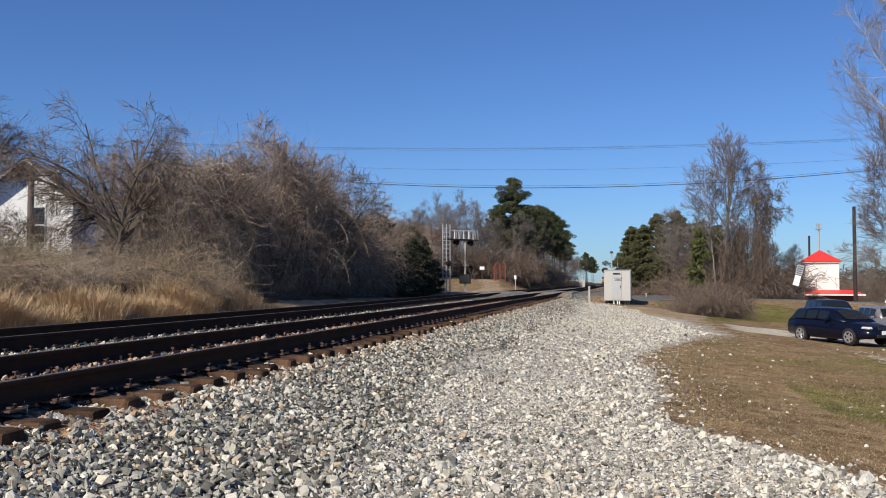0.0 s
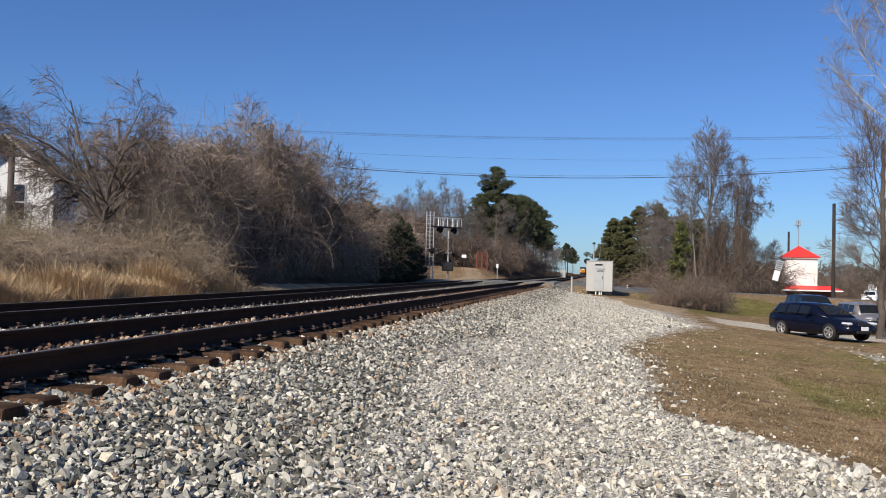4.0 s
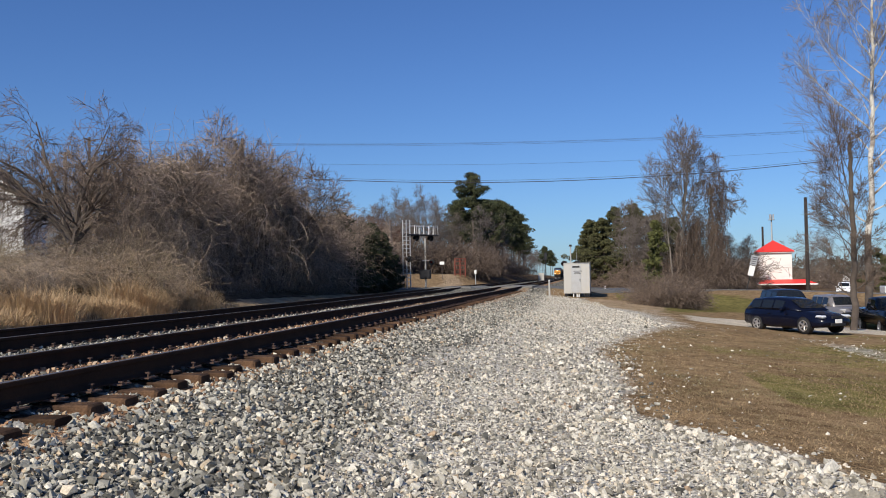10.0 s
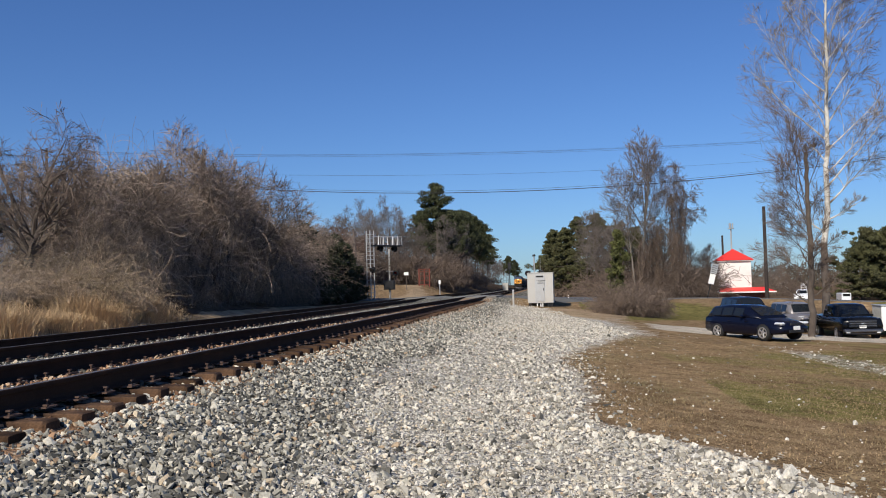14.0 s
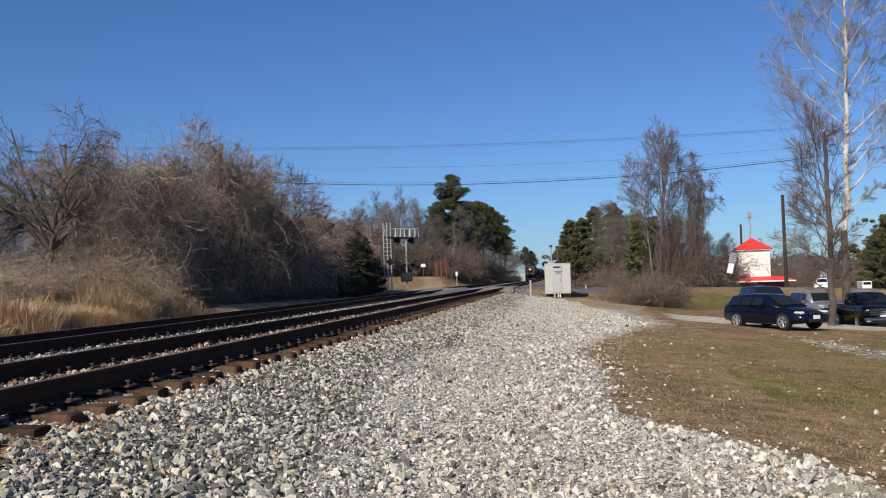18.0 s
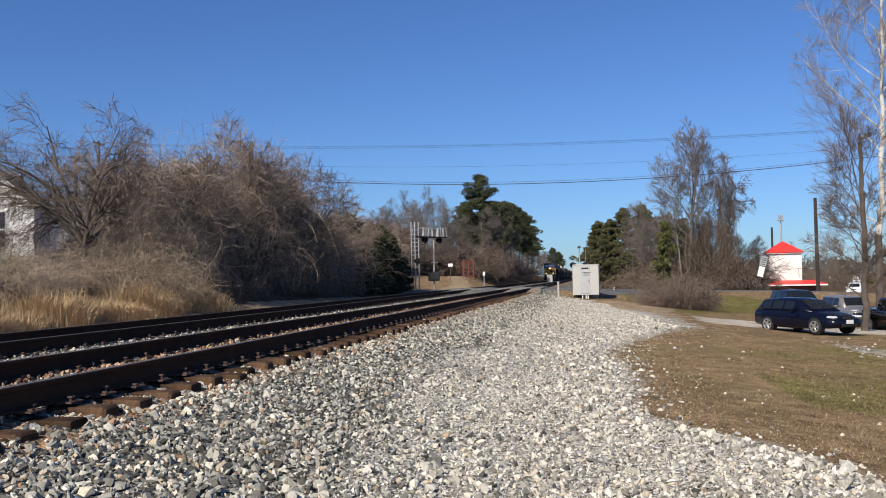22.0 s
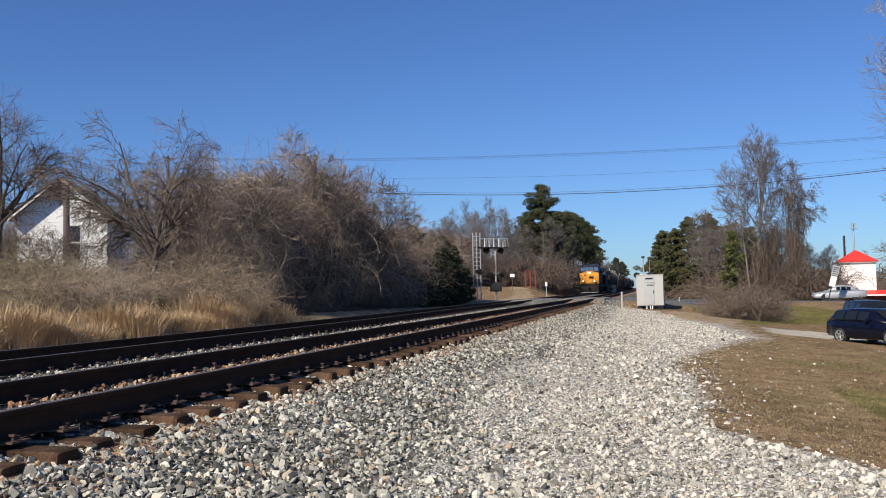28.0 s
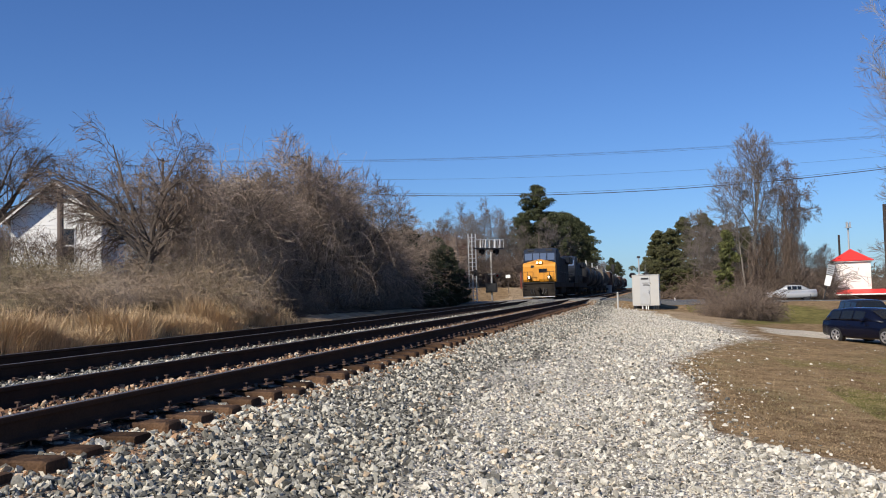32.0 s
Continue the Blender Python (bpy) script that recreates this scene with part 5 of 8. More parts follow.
def left_bank():
    r = random.Random(9)
    # the spreading tree above the bank: short bent trunk, limbs fanned over to one side
    limbs = ((-52, 10, 3.9), (-44, -16, 4.4), (-36, 22, 4.3), (-30, -6, 4.7), (-22, 12, 4.6), (-14, -22, 4.3), (-6, 8, 4.4), (4, 26, 4.1), (10, -14, 4.0), (18, 6, 3.6), (30, -20, 2.9), (40, 18, 2.3))
    limbs = [(a * 0.95, d, l * 0.9) for a, d, l in limbs]
    me = fan_tree_meshes(12, [(0, 0, -0.2), (0.06, 0.02, 0.35), (0.24, 0.05, 0.8), (0.30, 0.05, 1.05)], limbs, 3, "bark", "dark_twig", 0.15, wander=0.2, lift=0.0, kids=(5, 6, 7, 11), spread=(0.35, 0.9), ratio=(0.26, 0.42), steps=6, min_r=0.0052, droop=0.16, bare=0.2, taper=0.45, ratio2=(0.42, 0.72))
    tree_from("spreading_tree", me, place(-16.5, 26, 0, 1.1), "bare spreading tree with bent trunk and fanned dark limbs", "tree")
    # the rounder crown before the house
    limbs = ((-40, 10, 3.2), (-24, -18, 3.6), (-10, 16, 3.8), (2, -8, 4.0), (14, 20, 3.7), (26, -12, 3.4), (40, 8, 3.1), (52, -10, 2.6), (-55, -8, 2.6))
    me = fan_tree_meshes(15, [(0, 0, -0.2), (-0.1, 0.0, 1.2), (0.0, 0.05, 2.4)], limbs, 3, "bark", "dark_twig", 0.14, wander=0.2, lift=0.02, kids=(5, 6, 7, 10), spread=(0.35, 0.95), ratio=(0.3, 0.52), steps=6, min_r=0.0045, droop=0.12, bare=0.2, taper=0.5)
    tree_from("bank_tree", me, place(-22.6, 26.5, 0, 0.92), "bare round-crowned tree on the bank before the house", "tree")
    # dark crooked saplings against the house wall
    sap = [tree_meshes("sapling", 21 + k, 3.4, 0.05, 3, stems=3, fan=0.6, bark="bark", twig="dark_twig", kids=(4, 5, 6, 8), wander=0.26, lift=0.03, ratio=(0.35, 0.6), min_r=0.006, bare=0.12, droop=0.1) for k in range(2)]
    for x, y, s in ((-35.4, 45, 0.8), (-33.2, 45.6, 0.75), (-37.2, 45.3, 0.9), (-39.6, 46, 0.9), (-36.4, 46.4, 0.95), (-34.4, 46.2, 0.7), (-38.4, 45.2, 0.8)):
        tree_from("sapling", sap[r.randrange(2)], place(x, y, r.uniform(0, 360), s), "dark crooked bare sapling before the white house", "tree", "saplings before the house")
    me2 = tree_meshes("far_left", 14, 6.0, 0.10, 4, stems=2, fan=0.45, kids=(2, 4, 5, 6, 10), wander=0.16, lift=0.03, min_r=0.006, ratio=(0.36, 0.56), bare=0.22, droop=0.1)
    for x, y, s in ((-20.0, 42, 0.95), (-46, 58, 1.2), (-52, 54, 1.1), (-33, 66, 1.1), (-28, 62, 1.0), (-24, 52, 1.05), (-58, 72, 1.2), (-50, 78, 1.3), (-44, 70, 1.2), (-62, 62, 1.2), (-38, 84, 1.3), (-52, 92, 1.4), (-66, 84, 1.4), (-30, 90, 1.3), (-44, 100, 1.5)):
        tree_from("bank_tree", me2, place(x, y, r.uniform(0, 360), s), "leafless tree behind the grassy bank", "tree", "bare trees by the house")
    # heaps of arching bramble, some olive, some pale
    heap = [drape_mesh(84 + k, 1.3, 1.0, n, m, 0.0056) for k, (m, n) in enumerate((("bramble", 800), ("vine", 700), ("olive_bramble", 800), ("bramble", 640)))]
    tang = [bush_meshes(80 + k, 1.3, 0.7, 34, "vine", 1.8, 0.007, min_r=0.004) for k in range(2)]
    spots = [(-14.1, 26.2, 1.2, 1.6, 3), (-14.9, 25.4, 1.4, 1.5, 0), (-13.3, 25.3, 1.1, 1.0, 0), (-15.4, 24.2, 1.4, 1.1, 1), (-17.8, 22.6, 1.7, 1.25, 2), (-19.6, 23.2, 1.8, 1.3, 2), (-16.4, 20.6, 1.5, 1.1, 2), (-18.4, 20.4, 1.6, 1.2, 2),
             (-16.8, 24.4, 1.4, 0.9, 1), (-15.2, 22.4, 1.2, 0.9, 0), (-14.4, 23.6, 1.1, 0.8, 0), (-14.5, 20.6, 1.0, 0.75, 1), (-14.3, 18.4, 1.1, 0.8, 0)]
    for _ in range(44):
        spots.append((-13.9 - 8.5 * r.random() ** 0.8, r.uniform(11, 26), r.uniform(0.7, 1.4), r.uniform(0.6, 1.0), r.choice((0, 1, 1, 2, 2))))
    spots = [(x, y, w, h * (0.82 if x > -14.6 else 0.42), k) for x, y, w, h, k in spots]
    for x, y, w, h, k in spots:
        b = thing("bramble", place(x, y, r.uniform(0, 360), w / 1.3, 0.0, h), ("dry brown bramble heap on the bank", "grey-brown bramble heap on the bank", "olive-brown bramble heap on the bank", "tall arching bramble heap on the bank")[k], "bush", "brambles on the bank")
        part("brush", heap[k], None, b)
        if r.random() < 0.5:
            tagged(part("stems", tang[r.randrange(2)], None, b), kind="stuff")
    # tawny grass along the foot of the bank, in separate tussocks
    xs, ys, hs, ts = [], [], [], []
    for _ in range(150):
        cy = r.uniform(9, 28)
        big = math.sin(cy * 1.35 + 0.6) > -0.1
        cx = -11.95 - abs(r.gauss(0, 0.55)) - 0.03 * (cy - 12)
        k, rad, h = r.randrange(220, 460), r.uniform(0.3, 0.7), r.choice((0.4, 0.5, 0.6)) * (1.5 if big else 0.8)
        a, q = rng.uniform(0, 6.28, k), rad * np.sqrt(rng.uniform(0, 1, k))
        xs.append(cx + q * np.cos(a)), ys.append(cy + q * np.sin(a)), hs.append(h * (1.15 - 0.6 * q / rad)), ts.append(a)
    x, y, h = np.concatenate(xs), np.concatenate(ys), np.concatenate(hs)
    ob = new("tall_grass", grass_mesh(5, on_ground(x, y, -0.02), h, 1.1, 0.0055, M["straw"], turn=np.concatenate(ts)))
    tagged(ob, "tall tawny dry grass tussocks at the foot of the bank", "grass", kind="stuff")
    k = 26000
    x, y = rng.uniform(-25, -11.9, k), rng.uniform(8, 30, k)
    ob = new("bank_grass", grass_mesh(6, on_ground(x, y, -0.02), 0.2, 1.6, 0.005, M["tuft"]))
    tagged(ob, "matted dry grass over the bank", "grass", kind="stuff")


def lawn_grass():
    k = 170000
    x, y = rng.uniform(0.2, 12, k), 5 + 25 * rng.uniform(0, 1, k) ** 1.4
    d = x - shoulder_edge(y) - 0.35 * waves(x, y, 8, 4, 1.2)
    keep = (rng.uniform(size=k) < smoothstep(-0.1, 0.8, d)) & (patch_mask(x, y) < 0.4) & (drive_mask(x, y) < 0.4) & (x < 0.45 * y + 2.2)
    x, y = x[keep], y[keep]
    ob = new("lawn_grass", grass_mesh(8, on_ground(x, y, -0.01), 0.03, 2.4, 0.0045, M["lawn"]))
    tagged(ob, "short patchy brown and green winter grass", "grass", kind="stuff")


def lawn_tufts():
    k = 3200
    cx, cy = rng.uniform(0.2, 11, k), 6 + 26 * rng.uniform(0, 1, k) ** 1.3
    d = cx - shoulder_edge(cy)
    keep = (d > 0.15) & (waves(cx, cy, 27, 4, 0.9) > -0.05) & (drive_mask(cx, cy) < 0.4) & (cx < 0.45 * cy + 2.2)
    cx, cy = np.repeat(cx[keep], 13), np.repeat(cy[keep], 13)
    x, y = cx + rng.normal(0, 0.045, len(cx)), cy + rng.normal(0, 0.045, len(cx))
    ob = new("lawn_tufts", grass_mesh(9, on_ground(x, y, -0.01), 0.055, 1.6, 0.005, M["tuft"]))
    tagged(ob, "dull brown tufts of dead grass in the lawn", "grass", kind="stuff")


def far_trees():
    r = random.Random(17)
    bare = [tree_meshes("far_bare", 200 + k, 14, 0.15, 4, 1, twig="grey_twig", kids=(3, 4, 5, 6, 15), wander=0.12, lift=0.06, ratio=(0.26, 0.44), spread=(0.4, 0.95), steps=6, limb=0.3, min_r=0.010, bare=0.3, taper=0.7) for k in range(3)]
    pines = [pine_meshes(300 + k, 15, 0.42, 0.19, 120, 0.22, "needles", 2.6, 40) for k in range(3)]
    tall = pine_meshes(310, 17.6, 0.5, 0.19, 170, 0.22, "needles", 2.8, 36)
    tree_from("pine_tree", tall, place(-17.9, 150, 30), "tall loblolly pine standing over its neighbours", "tree")
    # along the left of the line, beyond the crossing
    for x, y, s in ((-18.2, 158, 0.9), (-18.0, 170, 0.95), (-18.2, 184, 1.02), (-18.2, 197, 1.1), (-18.0, 211, 1.16), (-18.5, 216, 1.2), (-17.0, 226, 1.18), (-17.6, 240, 1.16), (-17.2, 254, 1.14), (-17.6, 268, 1.1), (-17.4, 281, 1.06),
                    (-16.5, 430, 0.95), (-17, 470, 1.0), (-16, 520, 1.0), (-17, 590, 1.0), (-22, 162, 0.9), (-24, 175, 0.95), (-21, 188, 1.0), (-22, 205, 1.1), (-22, 232, 1.1)):
        tree_from("pine_tree", pines[r.randrange(3)], place(x, y, r.uniform(0, 360), s), "green pine in the wood beside the line", "tree", "pines beside the line")
    for i in range(44):
        y = 134 + 260 * (i / 44) ** 1.3 + r.uniform(-4, 4)
        x = -16 - r.uniform(0, 15)
        tree_from("bare_tree", bare[r.randrange(3)], place(x, y, r.uniform(0, 360), r.uniform(0.55, 0.8)), "leafless grey tree in the wood beside the line", "tree", "bare trees beside the line")
    for i in range(30):
        x, y = -20 - r.uniform(0, 34), r.uniform(118, 175)
        tree_from("bare_tree", bare[r.randrange(3)], place(x, y, r.uniform(0, 360), r.uniform(0.45, 0.66)), "leafless grey tree beyond the crossing", "tree", "bare trees beyond the crossing")
    for x, y, s in ((-26.2, 150, 0.9), (-31.0, 150, 0.85), (-23.0, 146, 0.75), (-35.5, 152, 0.78)):
        tree_from("bare_tree", bare[0], place(x, y, r.uniform(0, 360), s), "tall open-crowned leafless tree beyond the crossing", "tree", "bare trees beyond the crossing")
    under = [bush_meshes(400 + k, 2.4, 3.4, 60, "dark_twig", 0.7, 0.024, min_r=0.016) for k in range(2)]
    for i in range(24):
        b = thing("undergrowth", place(-16.6 - r.uniform(0, 6), 128 + r.uniform(0, 40), r.uniform(0, 360), r.uniform(1.1, 1.6)), "bare grey-brown undergrowth at the wood's edge", "bush", "undergrowth")
        part("brush", under[r.randrange(2)], None, b)
    for i in range(80):
        if i % 8:
            x, y = -16.5 - r.uniform(0, 14), 130 + 160 * r.random() ** 1.6
        else:
            x, y = 3.5 + r.uniform(0, 14), 100 + 120 * r.random() ** 1.4
        b = thing("undergrowth", place(x, y, r.uniform(0, 360), r.uniform(0.8, 1.4)), "bare grey-brown undergrowth at the wood's edge", "bush", "undergrowth")
        part("brush", under[r.randrange(2)], None, b)
    # right side: evergreens and bare trees
    ever = [pine_meshes(320 + k, 10, 0.08, 0.30, 190, 0.17, "yew", 2.4, 60) for k in range(2)]
    for x, y, s in ((3.2, 113, 0.86), (6.2, 106, 0.98), (1.9, 126, 0.92), (5.2, 120, 1.05), (2.2, 145, 1.0), (2.4, 165, 1.05), (2.6, 190, 1.1), (3, 220, 1.2), (3.5, 260, 1.25), (4, 310, 1.3), (9.2, 112, 0.9), (12, 118, 0.9)):
        tree_from("evergreen", ever[r.randrange(2)], place(x, y, r.uniform(0, 360), s), "dense green evergreen by the crossing road", "tree", "evergreens by the road")
    for i in range(20):
        x, y = 4.5 + r.uniform(0, 13), 97 + r.uniform(0, 8)
        tree_from("bare_tree", bare[r.randrange(3)], place(x, y, r.uniform(0, 360), r.uniform(0.35, 0.62)), "leafless scrub tree behind the road", "tree", "scrub trees behind the road")
    # tall bare trees hung with vines
    limbs = [(0.50, -46, 8, 6.2), (0.56, -34, -14, 7.0), (0.60, 34, 12, 5.0), (0.64, -26, 18, 7.2), (0.70, 22, -10, 6.4), (0.74, -12, -16, 7.0), (0.80, 10, 14, 6.6), (0.86, -18, 6, 5.6), (0.92, 16, -6, 5.6), (0.97, -4, 4, 6.0), (0.44, -58, -10, 4.6), (0.66, 6, 34, 5.0), (0.76, -4, -36, 5.0)]
    meshes = limb_tree_meshes(55, [(-0.6, 0, -0.3), (-0.2, 0, 4.0), (0.3, 0, 8.0), (0.5, 0, 11.5)], 0.26, 0.12, limbs, "greybark", "grey_twig", None, wander=0.1, lift=0.05, kids=(4, 5, 6, 9), spread=(0.35, 0.85), ratio=(0.28, 0.48), steps=7, min_r=0.012, bare=0.22, taper=0.6)
    tree_from("vine_tree", meshes, place(10.9, 97, 0), "tall bare grey tree with ascending limbs behind the road", "tree")
    limbs = [(0.62, -40, 10, 3.2), (0.7, 42, -8, 3.4), (0.78, -24, -14, 3.6), (0.84, 30, 10, 3.4), (0.9, -10, 8, 3.8), (0.96, 14, -6, 3.6), (0.74, 64, 6, 2.2)]
    meshes = limb_tree_meshes(56, [(0, 0, -0.3), (-0.1, 0, 5.0), (-0.25, 0, 11.0)], 0.22, 0.1, limbs, "greybark", "dark_twig", None, wander=0.14, lift=0.02, kids=(4, 5, 6, 9), spread=(0.4, 1.0), ratio=(0.3, 0.5), steps=6, min_r=0.012, bare=0.15, taper=0.5, droop=0.18)
    tree_from("vine_tree", meshes, place(14.3, 97, 0), "bare tree smothered in hanging vines", "tree")
    limbs = [(0.55, -30, 8, 3.4), (0.65, 28, -10, 3.2), (0.75, -20, 12, 3.6), (0.85, 18, 6, 3.4), (0.95, -6, -8, 3.8)]
    meshes = limb_tree_meshes(57, [(0.6, 0, -0.3), (0.2, 0, 4.5), (-0.2, 0, 9.0)], 0.09, 0.05, limbs, "greybark", "grey_twig", None, wander=0.12, lift=0.04, kids=(4, 5, 6, 8), spread=(0.35, 0.85), ratio=(0.3, 0.48), steps=6, min_r=0.011, bare=0.2, taper=0.6)
    tree_from("slender_tree", meshes, place(9.3, 96, 0), "slender grey-barked bare tree beside the vine-hung trees", "tree")
    for x, y, h, w, n, fringe in ((14.3, 96.6, 13.2, 1.0, 620, 1.5), (12.3, 97.4, 8.2, 0.9, 420, 1.1), (15.1, 97, 12.2, 0.55, 200, 1.0), (10.8, 96.4, 6.5, 0.8, 300, 1.0)):
        rr = np.random.default_rng(int(h * 10))
        segs = []
        for _ in range(n):
            a, t = rr.uniform(0, 6.28), rr.uniform(0.08, 1.0) ** 0.9
            q = w * rr.uniform(0.05, 1) ** 0.7 * (0.45 + 0.55 * fringe * t)
            p = np.array([q * math.cos(a), q * math.sin(a), h * t])
            for _ in range(5):
                n2 = p + np.array([rr.normal() * 0.16, rr.normal() * 0.16, -rr.uniform(0.2, 0.6)])
                if n2[2] < 0:
                    break
                segs.append((*p, *n2, 0.018, 0.013))
                p = n2
        v = thing("hanging_vines", place(x, y), "curtain of dry brown vines over a trunk", "vine")
        part("vine", segment_mesh("vine", segs, M["dark_twig"], 3), None, v)
    for i in range(16):
        b = thing("undergrowth", place(5.5 + 0.75 * i + r.uniform(-0.4, 0.4), r.uniform(96.5, 101), r.uniform(0, 360), r.uniform(0.7, 1.25)), "dense bare brown brush below the vine-hung trees", "bush", "undergrowth")
        part("brush", under[i % 2], None, b)
    # woods closing the view far down the line
    for i in range(26):
        x, y = (-17.5 - r.uniform(0, 12)) if i % 2 else r.uniform(6, 18), r.uniform(300, 520)
        tree_from("bare_tree", bare[r.randrange(3)], place(x, y, r.uniform(0, 360), r.uniform(0.6, 0.85)), "leafless grey tree far down the line", "tree", "bare trees beside the line")
    # bare scrub beside and behind the red-roofed building
    for x, y, s in ((16.2, 99, 0.36), (17.6, 101, 0.34), (18.8, 103, 0.38), (19.6, 105, 0.4), (15.6, 102, 0.42), (17, 106, 0.4)):
        tree_from("bare_tree", bare[1], place(x, y, r.uniform(0, 360), s), "leafless scrub tree beside the red-roofed building", "tree", "scrub trees behind the road")
    for i in range(22):
        x, y = 28 + 3.2 * i + r.uniform(-3, 3), r.uniform(165, 260)
        tree_from("bare_tree", bare[r.randrange(3)], place(x, y, r.uniform(0, 360), r.uniform(0.4, 0.62)), "leafless grey tree beyond the car park", "tree", "bare trees beyond the car park")
        if i % 2:
            b = thing("undergrowth", place(x - 4, y - 18, r.uniform(0, 360), r.uniform(1.0, 1.6)), "bare brown undergrowth beyond the car park", "bush", "undergrowth")
            part("brush", under[r.randrange(2)], None, b)
    # the bush between drive and road
    bb = [bush_meshes(90 + k, 1.2, 1.5, 80, "dark_twig", 0.5, min_r=0.008) for k in range(2)]
    for x, y, s in ((4.0, 56, 0.7), (4.6, 55, 0.9), (5.4, 55, 0.95), (4.7, 57.5, 1.1), (5.8, 57, 1.15), (6.5, 56.5, 0.8), (5.5, 59, 1.35), (5.5, 62, 1.5), (6.4, 61, 1.3)):
        b = thing("bare_bush", place(x, y, r.uniform(0, 360), s), "bare brown bush between the drive and the road", "bush", "bushes by the road")
        part("brush", bb[r.randrange(2)], None, b)
    # small evergreen beside it
    tree_from("young_pine", pine_meshes(336, 6.0, 0.1, 0.16, 60, 0.16, "young", 1.6, 34), place(5.7, 72, 10, 1.0), "young green pine behind the bare bush", "tree")


def dark_evergreens():
    r = random.Random(23)
    me = [pine_meshes(330 + k, 4.0, 0.02, 0.34, 60, 0.2, "cedar", 1.3, 46) for k in range(2)]
    for x, y, s in ((-13.9, 53, 0.7), (-13.9, 55.5, 0.95), (-13.7, 58, 1.0), (-13.7, 60.5, 1.0), (-13.9, 63, 0.85), (-14.3, 65, 0.7), (-15.6, 57, 1.3), (-15.4, 62, 1.2)):
        tree_from("cedar", me[r.randrange(2)], place(x, y, r.uniform(0, 360), s), "dark green cedar at the edge of the thicket", "tree", "cedars by the crossing")
    ev = [pine_meshes(340 + k, 7.5, 0.03, 0.42, 130, 0.17, "yew", 2.8, 70) for k in range(2)]
    for x, y, s in ((45.5, 132, 1.05), (48.5, 130, 1.35), (52, 133, 1.55), (56, 130, 1.6), (60, 134, 1.65), (64, 137, 1.65), (50, 142, 1.45), (58, 146, 1.7), (70, 138, 1.65), (76, 144, 1.65)):
        tree_from("evergreen", ev[r.randrange(2)], place(x, y, r.uniform(0, 360), s), "broad dark evergreen behind the car park", "tree", "evergreens behind the car park")


def birches():
    # tall sycamore: dark lower trunk, white limbs that rise at a slant
    pts = [(-0.25, 0, -0.3), (-0.18, 0, 2.2), (-0.15, 0, 4.4), (0.08, 0, 7.5), (0.22, 0, 11.4), (0.42, 0, 15.3), (0.48, 0, 18.6), (0.6, 0, 20.6)]
    limbs = [(0.35, 52, 12, 4.6), (0.40, 44, -14, 5.0), (0.44, 56, 10, 4.4), (0.47, -30, 20, 3.2), (0.50, 50, -12, 4.8), (0.53, -46, 8, 5.6), (0.57, 42, 18, 4.2), (0.60, -50, -10, 5.4), (0.63, 38, 10, 4.4), (0.66, -44, 14, 5.2), (0.69, 30, -20, 3.8),
             (0.72, -40, -8, 4.6), (0.75, 44, 8, 4.4), (0.78, -34, 18, 4.0), (0.81, 30, -10, 3.6), (0.84, -40, 6, 3.4), (0.87, 34, 14, 3.0), (0.90, -26, -14, 2.8), (0.93, 22, 12, 2.4), (0.28, -62, 24, 2.0), (0.31, 66, -26, 2.0), (0.55, 8, 44, 3.6), (0.62, -6, -44, 3.6), (0.7, 6, 40, 3.2), (0.77, -8, -42, 3.0)]
    meshes = limb_tree_meshes(71, pts, 0.24, 0.045, limbs, "birch", "paletwig", 5.2, wander=0.11, lift=0.05, kids=(4, 5, 6, 9), spread=(0.4, 0.85), ratio=(0.26, 0.46), steps=7, min_r=0.0065, bare=0.22, taper=0.55, ratio2=(0.5, 0.85), thick=(0.3, 0.42))
    tree_from("sycamore", meshes, place(16.0, 52, 0), "tall bare sycamore with a dark foot and white upper limbs", "tree", parts=("trunk", "crown", "lower_trunk"))
    # slimmer grey tree with a broken leader
    pts = [(0, 0, -0.3), (0.05, 0, 1.8), (0.08, 0, 3.8), (0.02, 0, 6.2), (0.04, 0, 8.1)]
    limbs = [(0.58, -24, 6, 5.4), (0.66, -16, -8, 4.6), (0.72, -10, 10, 3.2), (0.78, 14, -8, 2.4), (0.84, -20, 4, 2.2), (0.93, 12, 6, 1.0)]
    limbs += [(u, s * 0.8, d, l * (0.75 + 0.5 * u)) for u, s, d, l in ((0.20, -62, 10, 2.0), (0.24, 64, -14, 1.3), (0.28, -62, -12, 2.3), (0.32, 58, 14, 1.4), (0.36, -66, 18, 2.3), (0.40, -56, -16, 2.4), (0.43, 50, 10, 1.5), (0.46, -58, 6, 2.4), (0.50, 46, -12, 1.5), (0.53, -52, 16, 2.3), (0.56, -60, -20, 2.2), (0.60, 44, 12, 1.6), (0.64, -50, 10, 2.1), (0.69, 40, -14, 1.5), (0.74, -46, 14, 1.9), (0.26, 5, 60, 1.6), (0.38, -6, -58, 1.7), (0.48, 4, 56, 1.7))]
    meshes = limb_tree_meshes(73, pts, 0.165, 0.08, limbs, "bark", "dark_twig", None, wander=0.13, lift=0.05, kids=(4, 5, 6, 9), spread=(0.35, 0.85), ratio=(0.26, 0.46), steps=6, min_r=0.0048, bare=0.15, taper=0.5, thick=(0.14, 0.24))
    tree_from("yard_tree", meshes, place(11.45, 40, 0), "slimmer bare grey tree beside the sycamore", "tree")


